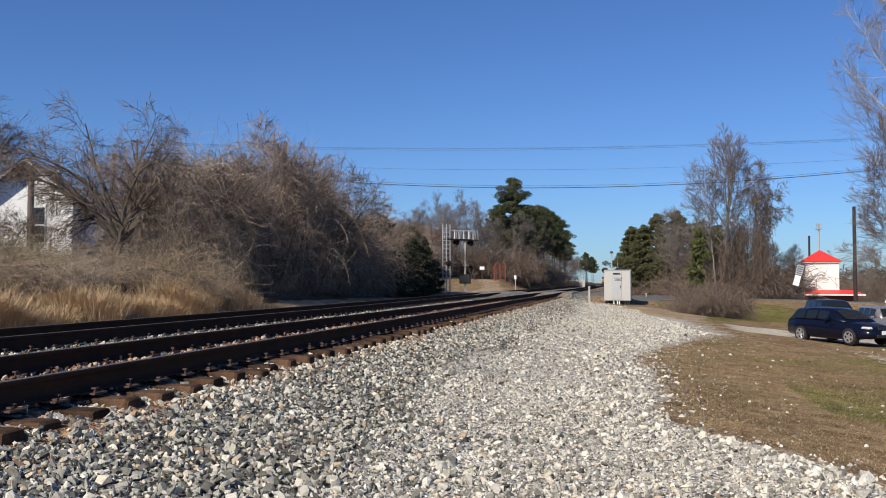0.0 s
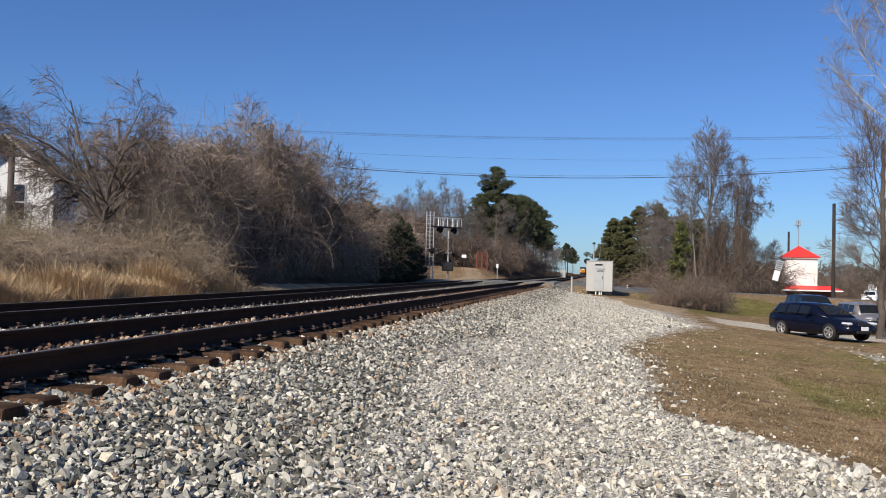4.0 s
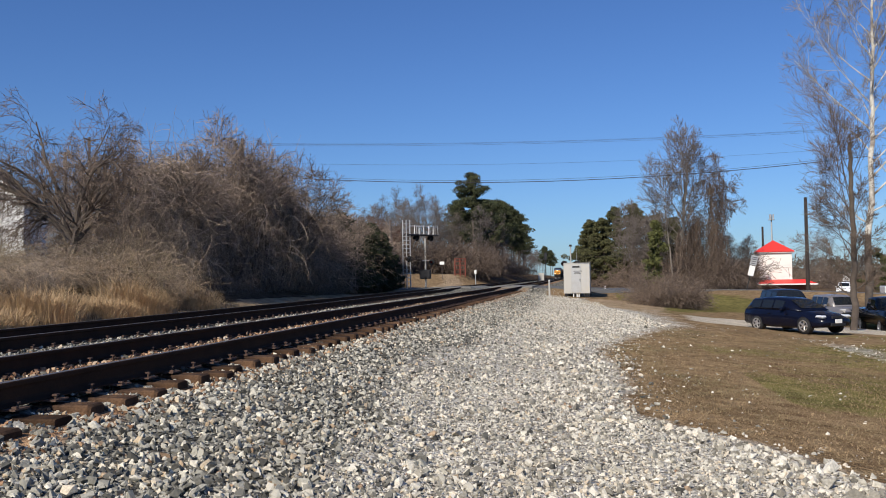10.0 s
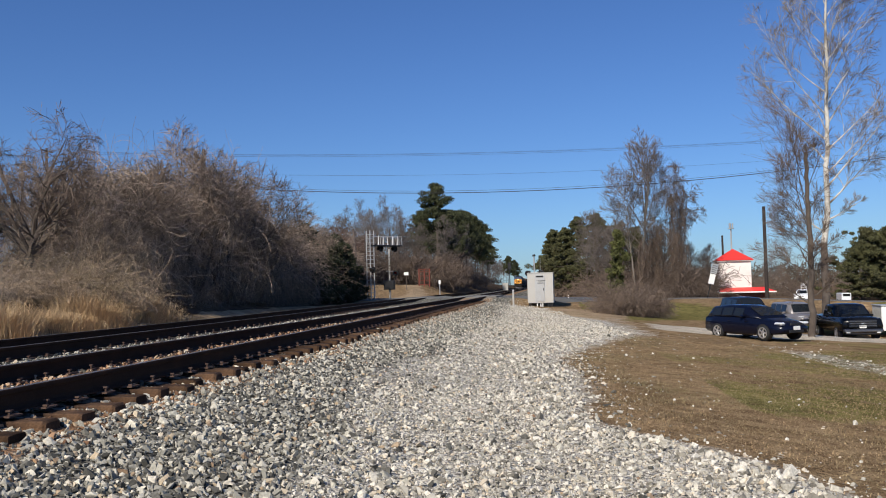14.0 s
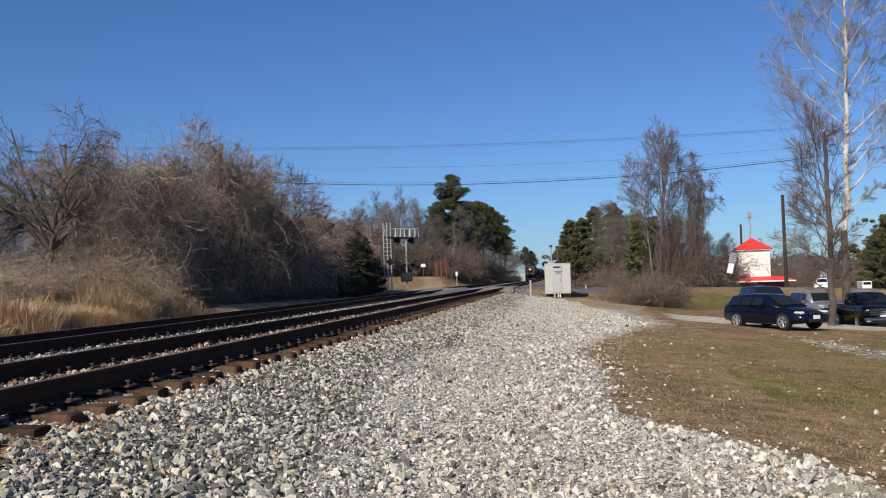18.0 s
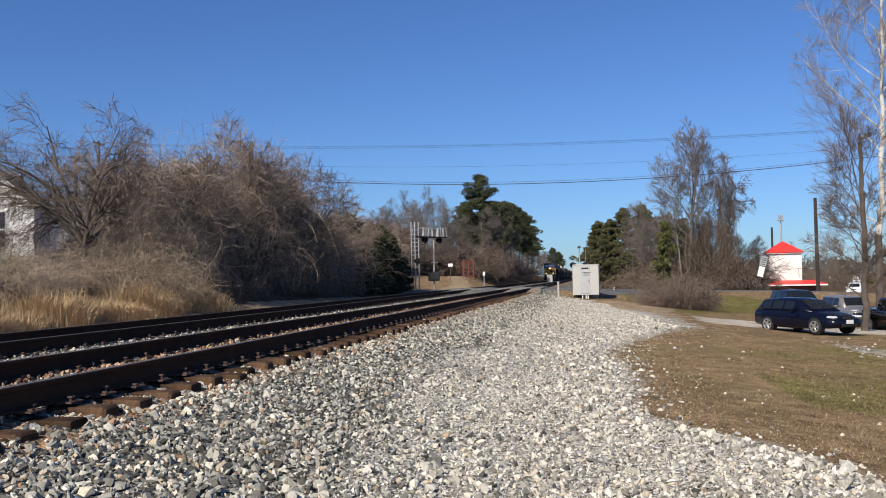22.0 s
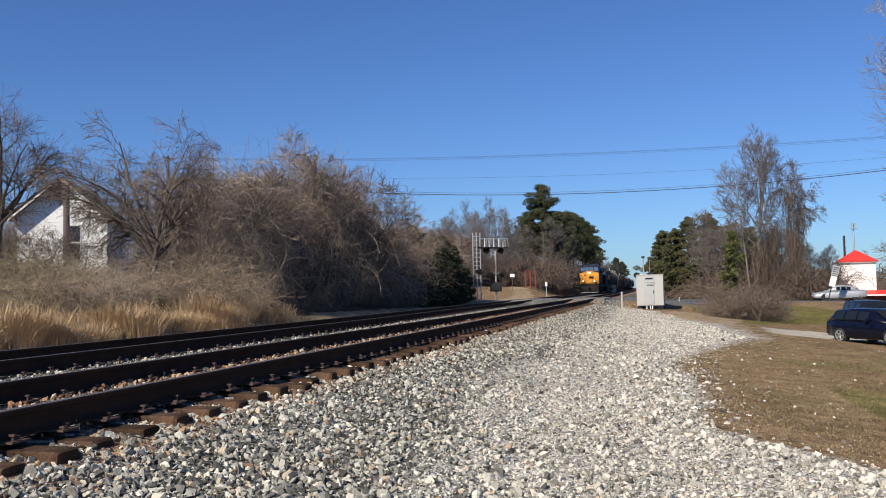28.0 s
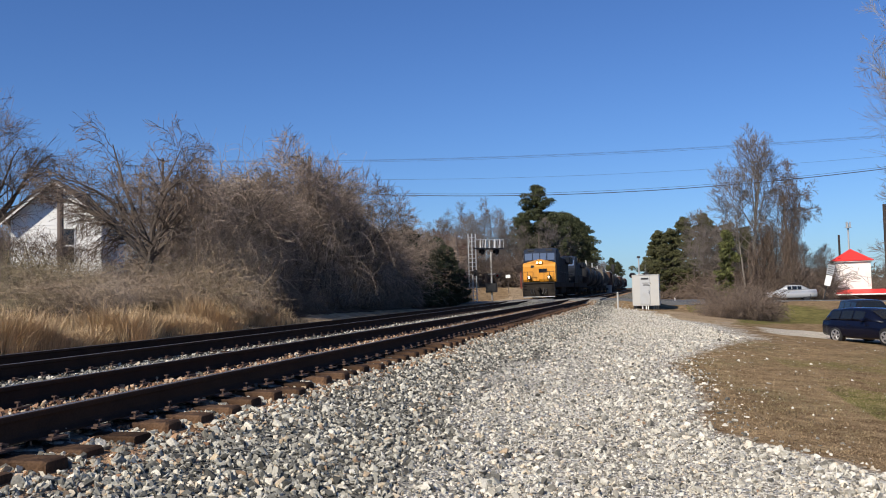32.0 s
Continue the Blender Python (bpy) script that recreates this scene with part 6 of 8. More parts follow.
def horizon_woods():
    """Far wooded rise, one ragged band of small crowns."""
    r = np.random.default_rng(77)
    n = 3000
    an = r.uniform(-0.9, 1.25, n)
    dist = r.uniform(380, 620, n)
    x, y = np.sin(an) * dist, np.cos(an) * dist
    keep = ~((x > -40) & (x < 30))
    x, y = x[keep], y[keep]
    h = 10 + 4 * waves(x, y, 31, 3, 60.0) + r.uniform(-2, 2, len(x))
    c = np.stack([x, y, ground_z(x, y) * 0.3 + h * 0.4], 1)
    v, f = leaf_cloud(r, c, h * 0.55, 34, 1.1, 0.9)
    ob = new("distant_woods", raw_mesh("distant_woods", v, f, M["ridge"]))
    tagged(ob, "far wooded ridge on the horizon", "trees", kind="stuff")


# ---------------------------------------------------------------- line-side things
def relay_cabinet():
    t = thing("relay_cabinet", pose(-0.28, 65, gz(-0.28, 65) + 0.02, 0, 0, -4), "tall grey aluminium signal cabinet on short legs beside the crossing", "cabinet")
    W, D, H, Z = 1.88, 1.3, 2.18, 0.24
    g = Geo().box((0, 0, Z + H / 2), (W, D, H), None, 0.015)
    part("body", g, M["cabinet"], t)
    g = Geo()
    g.slab((-W / 2 - 0.02, -D / 2 - 0.03, Z + H + 0.03), (W / 2 + 0.02, -D / 2 - 0.03, Z + H + 0.03), (W / 2 + 0.02, D / 2 + 0.03, Z + H + 0.06), (-W / 2 - 0.02, D / 2 + 0.03, Z + H + 0.06), 0.035)
    part("roof", g, M["cabinet"], t)
    door = part("door", Geo().box((-0.04, -D / 2 - 0.015, Z + 1.08), (0.70, 0.03, 1.96), None, 0.01), M["steel"], t, "grey steel cabinet door")
    part("louvre", Geo().box((-0.04, -D / 2 - 0.035, Z + 1.93), (0.52, 0.02, 0.12), None, 0.004), M["black"], door, "dark ventilation louvre")
    part("handle", Geo().box((0.24, -D / 2 - 0.05, Z + 0.98), (0.04, 0.05, 0.22), None, 0.01), M["black"], door)
    for i, (w, z) in enumerate(((0.62, 1.62), (0.38, 1.53), (0.5, 1.44))):
        part("notice_line", Geo().box((0.06, -D / 2 - 0.034, Z + z), (w, 0.008, 0.035)), M["dark_text"], door)
    for x in (-0.85, -0.70, -0.25, 0.0, 0.14, 0.55, 0.72, 0.86):
        g = Geo().box((x, -D / 2 + 0.1, Z / 2 - 0.1), (0.07, 0.07, Z + 0.22))
        part("leg", g, M["white"] if abs(x) < 0.3 else M["black"], t)
    for x in (-0.86, 0.86):
        part("leg", Geo().box((x, D / 2 - 0.1, Z / 2 - 0.1), (0.07, 0.07, Z + 0.22)), M["black"], t)


def post(name, x, y, h, r, mat, label, cat="post", lean=(0, 0)):
    t = thing(name, place(x, y), label, cat)
    part("shaft", Geo().tube((0, 0, -0.2), (lean[0], lean[1], h), r, r * 0.95, 10), mat, t)
    return t


def small_posts():
    p = post("marker_post", -2.1, 58, 1.08, 0.065, M["concrete"], "short white marker post in the ballast")
    part("cap", Geo().tube((0, 0, 1.08), (0, 0, 1.11), 0.072, 0.05, 10), M["white"], p)
    p = post("marker_post", -11.4, 96, 1.7, 0.05, M["steel"], "slim line-side marker post with a white plate")
    part("plate", Geo().box((0, -0.06, 1.55), (0.24, 0.02, 0.42), None, 0.008), M["white"], p)
    for x, y in ((2.1, 78), (7.5, 84)):
        p = post("delineator", x, y, 0.75, 0.05, M["white"], "white roadside delineator post", "post")
        part("reflector", Geo().box((0, -0.055, 0.62), (0.06, 0.012, 0.1)), M["redlens"], p)


def flasher(parent, x, y, z, facing=1):
    g = Geo()
    g.tube((x, y, z), (x, y - 0.04 * facing, z), 0.25, 0.25, 18)
    sig = part("light_background", g, M["black"], parent, "round black backing plate of a flasher")
    g = Geo()
    g.tube((x, y - 0.04 * facing, z), (x, y - 0.32 * facing, z), 0.13, 0.16, 14, caps=False)
    part("hood", g, M["black"], sig)
    g = Geo().tube((x, y - 0.05 * facing, z), (x, y - 0.06 * facing, z), 0.105, 0.105, 14)
    part("lens", g, M["redlens"], sig, "unlit red lens")


def crossing_signals():
    # right of the line: mast behind the cabinet
    t = thing("crossing_signal", place(-0.85, 80, -20, 1.0, -0.45), "level crossing flasher mast behind the cabinet", "signal")
    part("mast", Geo().tube((0, 0, -0.1), (0, 0, 4.6), 0.075, 0.06, 10), M["steel"], t)
    part("bell", Geo().tube((0, 0, 4.55), (0, 0, 4.72), 0.16, 0.12, 12), M["black"], t)
    part("crossarm", Geo().tube((-0.8, 0, 3.05), (0.8, 0, 3.05), 0.04, 0.04, 8), M["steel"], t)
    for x in (-0.62, 0.62):
        flasher(t, x, -0.1, 3.02)
        flasher(t, x, 0.14, 3.02, -1)
    part("antenna", Geo().tube((0.55, 0, 3.1), (0.6, 0, 4.4), 0.018, 0.008, 6), M["steel"], t)
    # left of the line: ladder mast with a long cantilever over the road
    t = thing("cantilever_signal", place(-13.3, 66.5, -34), "galvanised ladder mast with a long cantilever walkway and crossing lights", "signal")
    H = 4.95
    for dx, dy in ((-0.2, -0.2), (0.2, -0.2), (-0.2, 0.2), (0.2, 0.2)):
        part("mast_leg", Geo().tube((dx, dy, -0.1), (dx, dy, H + 0.4), 0.045, 0.045, 6), M["steel"], t)
    z = 0.25
    while z < H + 0.4:
        part("rung", Geo().path([(-0.2, -0.2, z), (0.2, -0.2, z), (0.2, 0.2, z), (-0.2, 0.2, z), (-0.2, -0.2, z)], 0.022, 5), M["steel"], t)
        z += 0.32
    for dx in (-0.3, 0.3):
        part("arm_beam", Geo().tube((dx, 0, H - 0.75), (dx, 3.3, H - 0.72), 0.06, 0.05, 6), M["black"], t)
        part("arm_rail", Geo().tube((dx, 0, H - 0.05), (dx, 3.3, H + 0.02), 0.018, 0.018, 6), M["steel"], t)
        for k in range(7):
            y = 0.1 + 0.53 * k
            part("railing_post", Geo().tube((dx, y, H - 0.75), (dx, y + 0.06 * (k % 3 - 1), H - 0.02 + 0.05 * (k % 2)), 0.022, 0.022, 5), M["white" if k % 3 else "steel"], t)
    part("walkway", Geo().box((0, 1.65, H - 0.72), (0.5, 3.3, 0.03)), M["black"], t)
    for y in (1.3, 2.9):
        flasher(t, -0.1, y, H - 0.95)
    for y in (0.9, 1.7, 2.4, 3.0):
        part("bracket", Geo().box((0.1, y + 0.15, H - 0.35), (0.04, 0.05, 0.6), None, 0.01), M["steel"], t)
    for x in (-0.62, 0.62):
        flasher(t, x, -0.3, 2.3)
    # the shorter mast with a black case at its foot
    t = thing("crossing_mast", place(-13.4, 75.5), "pale signal mast with lamps and a black case at its foot", "signal")
    part("mast", Geo().tube((0, 0, -0.1), (0, 0, 4.3), 0.085, 0.075, 10), M["concrete"], t)
    part("crossarm", Geo().tube((-0.2, -0.3, 2.35), (0.5, 0.7, 2.35), 0.05, 0.05, 8), M["steel"], t)
    flasher(t, 0.55, -0.1, 2.2)
    part("case", Geo().box((0, -0.1, 1.15), (0.95, 0.5, 0.8), None, 0.03), M["black"], t, "black equipment case")
    part("case_door", Geo().box((0, -0.365, 1.15), (0.8, 0.03, 0.65), None, 0.01), M["black"], t)
    # leaning wooden pole
    t = thing("leaning_pole", place(-14.2, 66, 0), "weathered leaning wooden pole beside the crossing mast", "pole")
    part("shaft", Geo().tube((0.15, 0, -0.2), (-0.35, 0.3, 5.4), 0.13, 0.09, 10), M["wood"], t)
    # dark wayside signal and cases far down the line
    t = thing("wayside_signal", place(-7.6, 205), "dark wayside signal mast far down the line", "signal")
    part("mast", Geo().tube((0, 0, 0), (0, 0, 6.2), 0.12, 0.1, 8), M["black"], t)
    part("head", Geo().box((0, 0, 5.6), (0.7, 0.4, 1.7), None, 0.05), M["black"], t)
    t = thing("equipment_hut", place(-8.6, 203), "small white equipment case beside the far signal", "cabinet")
    part("body", Geo().box((0, 0, 0.85), (1.3, 1.2, 1.7), None, 0.03), M["concrete"], t)


def poles_and_wires():
    t = thing("utility_pole", place(23.2, 95), "dark bare wooden utility pole beside the red-roofed building", "pole")
    part("shaft", Geo().tube((0, 0, -0.5), (0, 0, 9.7), 0.2, 0.16, 12), M["creosote"], t)
    t = thing("utility_pole", place(25.5, 128), "dark pole behind the red-roofed building", "pole")
    part("shaft", Geo().tube((0, 0, -0.5), (0, 0, 9.2), 0.17, 0.14, 10), M["creosote"], t)
    t = thing("radio_mast", place(36.0, 172), "slim grey mast with a small antenna head", "mast")
    part("shaft", Geo().tube((0, 0, 0), (0, 0, 13.9), 0.2, 0.13, 8), M["steel"], t)
    for a in range(3):
        part("antenna", Geo().box((0.35 * math.cos(a * 2.1), 0.35 * math.sin(a * 2.1), 13.6), (0.22, 0.22, 1.0), None, 0.03), M["steel"], t)
    part("head_ring", Geo().tube((0, 0, 13.0), (0, 0, 13.1), 0.6, 0.6, 10), M["steel"], t)
    t = thing("utility_pole", place(-37.4, 50), "weathered utility pole before the white house", "pole")
    part("shaft", Geo().tube((0, 0, -0.5), (0, 0, 5.7), 0.22, 0.19, 10), M["wood"], t)
    t = thing("utility_pole", place(40, 185), "far utility pole with a crossarm", "pole")
    part("shaft", Geo().tube((0, 0, -0.5), (0, 0, 6.6), 0.15, 0.12, 8), M["wood"], t)
    part("crossarm", Geo().box((0, 0, 6.2), (2.4, 0.12, 0.14)), M["wood"], t)

    def wire(p0, p1, sag, rad, label, more=25.0):
        # the same curve, carried further to its pole among the trees
        span = p1[0] - p0[0]
        u = -more / span
        p0 = (p0[0] - more, p0[1], p0[2] + (p1[2] - p0[2]) * u - sag * 4 * u * (1 - u))
        sag *= ((span + more) / span) ** 2
        g = Geo()
        pts = []
        for i in range(33):
            u = i / 32
            p = Vector(p0).lerp(Vector(p1), u)
            p.z -= sag * 4 * u * (1 - u)
            pts.append(p)
        g.loft([[(p.x, p.y + rad * math.cos(k * 1.2566), p.z + rad * math.sin(k * 1.2566)) for k in range(5)] for p in pts])
        ob = new("overhead_cable", g.mesh("overhead_cable", M["cable"]))
        tagged(ob, label, "cable", "overhead cables")

    # sagging spans across the line, carried by poles out of view on both sides
    wire((-26, 80, 11.09), (46, 80, 14.2), 2.335, 0.032, "thick black cable slung across the line")
    wire((-26, 82, 11.45), (46, 82, 14.4), 2.215, 0.013, "thin overhead wire across the line")
    for dy, z in ((0.0, 0.0), (0.7, 0.24), (1.4, 0.42)):
        wire((-28, 88 + dy, 15.458 + z), (60, 88 + dy, 16.3 + z), 1.166, 0.010, "thin power line high across the line")
    wire((-28, 92, 14.05), (55, 92, 15.5), 1.461, 0.010, "thin overhead wire across the line")
    for x, y, h in ((-51, 81, 14.7), (46, 81, 14.7), (-53, 88.7, 17.5), (60, 88.7, 17.0), (-53, 92, 16.1), (55, 92, 15.8)):
        t = thing("utility_pole", pose(x, y, gz(x, y)), "tall wooden utility pole carrying the overhead cables", "pole", "cable poles")
        part("shaft", Geo().tube((0, 0, -0.5), (0, 0, h - gz(x, y)), 0.17, 0.13, 10), M["wood"], t)
        part("crossarm", Geo().box((0, 0, h - gz(x, y) - 0.3), (0.12, 2.4, 0.12)), M["wood"], t)


def red_roof_building():
    t = thing("roadside_building", pose(22.4, 107, 0, 0, 0, -8), "small white tower with bright red pyramid roof and skirt", "building")
    W = 3.7
    part("tower_wall", Geo().box((0, 0, 1.9), (W, W, 4.2)), M["stucco"], t, "pinkish white stucco wall")
    part("eave_trim", Geo().box((0, 0, 3.75), (W + 0.5, W + 0.5, 0.16), None, 0.02), M["white"], t)
    g = Geo()
    e = W / 2 + 0.34
    for a in range(4):
        m = pose(0, 0, 0, 0, 0, 90 * a)
        n = 7
        for k in range(n):
            u0, u1 = -e + 2 * e * k / n, -e + 2 * e * (k + 1) / n - 0.03
            top = Vector((0, 0, 5.2))
            p0, p1 = Vector((u0, -e, 3.83)), Vector((u1, -e, 3.83))
            q0, q1 = p0.lerp(top, 0.985), p1.lerp(top, 0.985)
            g.slab(m @ p0, m @ p1, m @ q1, m @ q0, 0.05)
        g.add([m @ Vector(p) for p in ((-e, -e, 3.80), (e, -e, 3.80), (0, 0, 5.17))], [(0, 1, 2)])
    part("roof", g, M["redroof"], t, "bright red pyramid roof with standing seams")
    for z in (1.1, 1.75, 2.4, 3.05):
        part("wall_joint", Geo().box((0, -W / 2 - 0.004, z), (W - 0.02, 0.012, 0.025)), M["white"], t)
    part("window", Geo().box((-W / 2 - 0.01, 0.3, 2.1), (0.03, 0.9, 2.4), None, 0.01), M["glass"], t)
    g = Geo()
    g.slab((-1.9, -3.1, 0.15), (4.4, -3.1, 0.15), (3.2, -W / 2, 0.62), (-1.6, -W / 2, 0.62), 0.07)
    g.slab((4.4, -3.1, 0.15), (4.4, 3.0, 0.15), (3.2, 1.9, 0.62), (3.2, -W / 2, 0.62), 0.07)
    part("skirt_roof", g, M["redroof"], t, "red metal skirt roof")
    part("fascia", Geo().box((1.25, -3.1, 0.08), (6.3, 0.06, 0.14)), M["white"], t)
    part("lower_wall", Geo().box((0.9, -0.1, -0.7), (5.6, 4.4, 1.6)), M["brick"], t)
    # leaning sign by the road
    s = thing("leaning_sign", pose(16.0, 89, gz(16, 89), 0, 15, 0), "leaning dark post with two sign panels", "sign")
    part("post", Geo().tube((0, 0, -0.3), (0, 0, 3.5), 0.05, 0.05, 8), M["black"], s)
    part("panel", Geo().box((0, -0.07, 3.0), (0.62, 0.04, 0.95), None, 0.01), M["steel"], s, "grey lettered sign panel")
    part("panel", Geo().box((0, -0.07, 1.95), (0.55, 0.04, 1.0), None, 0.01), M["white"], s, "plain white sign panel")
    for k in range(4):
        part("writing_bar", Geo().box((0, -0.095, 2.68 + 0.2 * k), (0.44, 0.008, 0.07)), M["dark_text"], s)


def white_house():
    t = thing("white_house", pose(-39.2, 52, 3.55, 0, 0, 24), "white clapboard house with a steep gable among bare trees", "house")
    W, L, E, A = 5.8, 9, 3.65, 6.0
    g = Geo()
    ring = [(-W / 2, 0, -1.5), (W / 2, 0, -1.5), (W / 2, 0, E), (0, 0, A), (-W / 2, 0, E)]
    g.loft([ring, [(a, L, c) for a, _, c in ring]])
    part("wall", g, M["clapboard"], t)
    z = -0.9
    while z < A - 0.3:
        half = W / 2 if z < E else W / 2 * (A - z) / (A - E)
        part("siding_board", Geo().slab((-half, -0.022, z), (half, -0.022, z), (half - 0.01, -0.006, z + 0.27), (-half + 0.01, -0.006, z + 0.27), 0.015), M["clapboard"], t)
        z += 0.29
    for s in (-1, 1):
        g = Geo()
        a, b = (s * (W / 2 + 0.45), E - 0.42), (0, A + 0.12)
        p = [(a[0], -0.75, a[1]), (a[0], L + 0.4, a[1]), (b[0], L + 0.4, b[1]), (b[0], -0.75, b[1])]
        g.slab(*(p if s < 0 else p[::-1]), 0.14)
        part("roof", g, M["shingle"], t, "dark shingled roof slope")
        g = Geo()
        g.slab((a[0], -0.79, a[1] - 0.10), (b[0], -0.79, b[1] - 0.10), (b[0], -0.79, b[1] + 0.04), (a[0], -0.79, a[1] + 0.04), 0.05)
        part("bargeboard", g, M["white"], t)
    w = part("window", Geo().box((0.75, -0.03, 1.75), (0.95, 0.08, 2.5), None, 0.01), M["white"], t)
    part("pane", Geo().box((0.75, -0.08, 2.36), (0.77, 0.03, 1.1)), M["glass"], w)
    part("pane", Geo().box((0.75, -0.08, 1.14), (0.77, 0.03, 1.1)), M["glass"], w)
    # low shed beyond, dark brick house behind the thicket, gate posts
    t = thing("shed", pose(-33, 60, 3.6, 0, 0, 20), "low pale shed behind the bank", "shed")
    g = Geo()
    ring = [(-2.5, 0, -1), (2.5, 0, -1), (2.5, 0, 1.0), (0, 0, 1.9), (-2.5, 0, 1.0)]
    g.loft([ring, [(a, 4, c) for a, _, c in ring]])
    part("wall", g, M["clapboard"], t)
    for s in (-1, 1):
        g = Geo()
        p = [(s * 2.8, -0.3, 0.92), (s * 2.8, 4.3, 0.92), (0, 4.3, 2.0), (0, -0.3, 2.0)]
        g.slab(*(p if s < 0 else p[::-1]), 0.08)
        part("roof", g, M["shingle"], t)
    t = thing("brick_house", pose(-29.0, 118, 0.6, 0, 0, 18), "dark red-brick house with porch roof behind the trees", "house")
    part("wall", Geo().box((0, 3, 3.6), (9, 8, 8.4)), M["brick"], t)
    part("roof", Geo().box((0, 3, 7.9), (9.8, 8.8, 0.4), None, 0.05), M["shingle"], t)
    g = Geo()
    g.slab((-3.5, -4.0, 2.9), (3.5, -4.0, 2.9), (3.0, -1.0, 3.9), (-3.0, -1.0, 3.9), 0.12)
    part("porch_roof", g, M["gate"], t)
    for x in (-2.5, 0.5, 3.0):
        part("window", Geo().box((x, -1.03, 5.6), (1.0, 0.08, 1.6), None, 0.02), M["glass"], t)
    t = thing("red_gate", place(-16.6, 122, 20), "rust-red painted steel gate frame beside the dirt lane", "gate")
    for x in (-0.75, 0, 0.75):
        part("gate_post", Geo().box((x, 0, 1.2), (0.14, 0.14, 2.6), None, 0.01), M["gate"], t)
    for z in (0.3, 0.9, 1.5, 2.1, 2.45):
        part("gate_rail", Geo().box((0, 0, z), (1.5, 0.07, 0.1), None, 0.01), M["gate"], t)
    p = post("lane_sign", -17.6, 112, 2.2, 0.04, M["wood"], "small white sign at the dirt lane", "sign")
    part("plate", Geo().box((0, -0.05, 2.1), (0.6, 0.03, 0.4), None, 0.01), M["white"], p)
    p = post("round_sign", 21.2, 52, 3.0, 0.035, M["steel"], "thin post with a round sign seen from behind", "sign", (-0.25, 0))
    part("disc", Geo().tube((-0.25, -0.02, 2.85), (-0.25, 0.02, 2.85), 0.3, 0.3, 14), M["steel"], p)
    p = post("small_sign", 23.5, 55, 1.2, 0.03, M["steel"], "small white square sign on a post", "sign")
    part("plate", Geo().box((0, -0.04, 1.1), (0.5, 0.02, 0.65), None, 0.01), M["white"], p)
    for x, y, w in ((104, 360, 5.5), (98, 372, 4)):
        t = thing("far_house", place(x, y, 10, 0.55), "far white house below the wooded ridge", "house")
        part("wall", Geo().box((0, 0, 1.6), (w, 8, 5.2)), M["clapboard"], t)
        g = Geo()
        for s in (-1, 1):
            p = [(-w / 2 - 0.4, s * 4.4, 4.0), (w / 2 + 0.4, s * 4.4, 4.0), (w / 2 + 0.4, 0, 5.6), (-w / 2 - 0.4, 0, 5.6)]
            g.slab(*(p if s < 0 else p[::-1]), 0.2)
        part("roof", g, M["shingle"], t)
        for k in range(3):
            part("window", Geo().box((-w / 3 + k * w / 3, -4.02, 2.8), (1.2, 0.06, 1.5)), M["glass"], t)


# ---------------------------------------------------------------- vehicles
def car_ring(x, zl, zt, hw, tw, crown=0.03):
    """A closed body section at x: sill, flank, shoulder, crown."""
    return [(x, -hw * 0.9, zl), (x, -hw, zl + 0.10), (x, -hw, zl + (zt - zl) * 0.62), (x, -tw, zt - 0.03), (x, -tw * 0.5, zt + crown), (x, 0, zt + crown * 1.3),
            (x, tw * 0.5, zt + crown), (x, tw, zt - 0.03), (x, hw, zl + (zt - zl) * 0.62), (x, hw, zl + 0.10), (x, hw * 0.9, zl)]


def wheel_meshes(rad, width, spokes=5):
    g = Geo()
    n = 24
    prof = [(rad * 0.66, -width / 2), (rad * 0.95, -width / 2), (rad, -width / 2 + 0.03), (rad, width / 2 - 0.03), (rad * 0.95, width / 2), (rad * 0.66, width / 2)]
    rings = [[(q * math.cos(2 * math.pi * i / n), w, q * math.sin(2 * math.pi * i / n)) for i in range(n)] for q, w in prof]
    g.loft(rings, caps=False)
    tyre = g.mesh("tyre", M["rubber"], True)
    g = Geo()
    rings = [[(q * math.cos(2 * math.pi * i / n), w, q * math.sin(2 * math.pi * i / n)) for i in range(n)] for q, w in ((rad * 0.74, -width / 2 - 0.004), (rad * 0.62, -width / 2 - 0.006), (rad * 0.60, -width / 2 + 0.02), (rad * 0.60, width / 2 - 0.02), (rad * 0.62, width / 2 + 0.006), (rad * 0.74, width / 2 + 0.004))]
    g.loft(rings, caps=False)
    for side in (-1, 1):
        for k in range(spokes):
            a = 2 * math.pi * k / spokes
            m = Matrix.Rotation(a, 4, "Y")
            g.box((rad * 0.36, side * (width / 2 - 0.010), 0), (rad * 0.66, 0.03, rad * 0.24), m, 0.008)
        g.tube((0, side * (width / 2 - 0.07), 0), (0, side * (width / 2 + 0.01), 0), rad * 0.16, rad * 0.13, 12)
    rim = g.mesh("rim", M["alloy"])
    g = Geo().tube((0, -width / 2 + 0.05, 0), (0, width / 2 - 0.05, 0), rad * 0.6, rad * 0.6, 16)
    disc = g.mesh("brake_disc", M["black"])
    return tyre, rim, disc


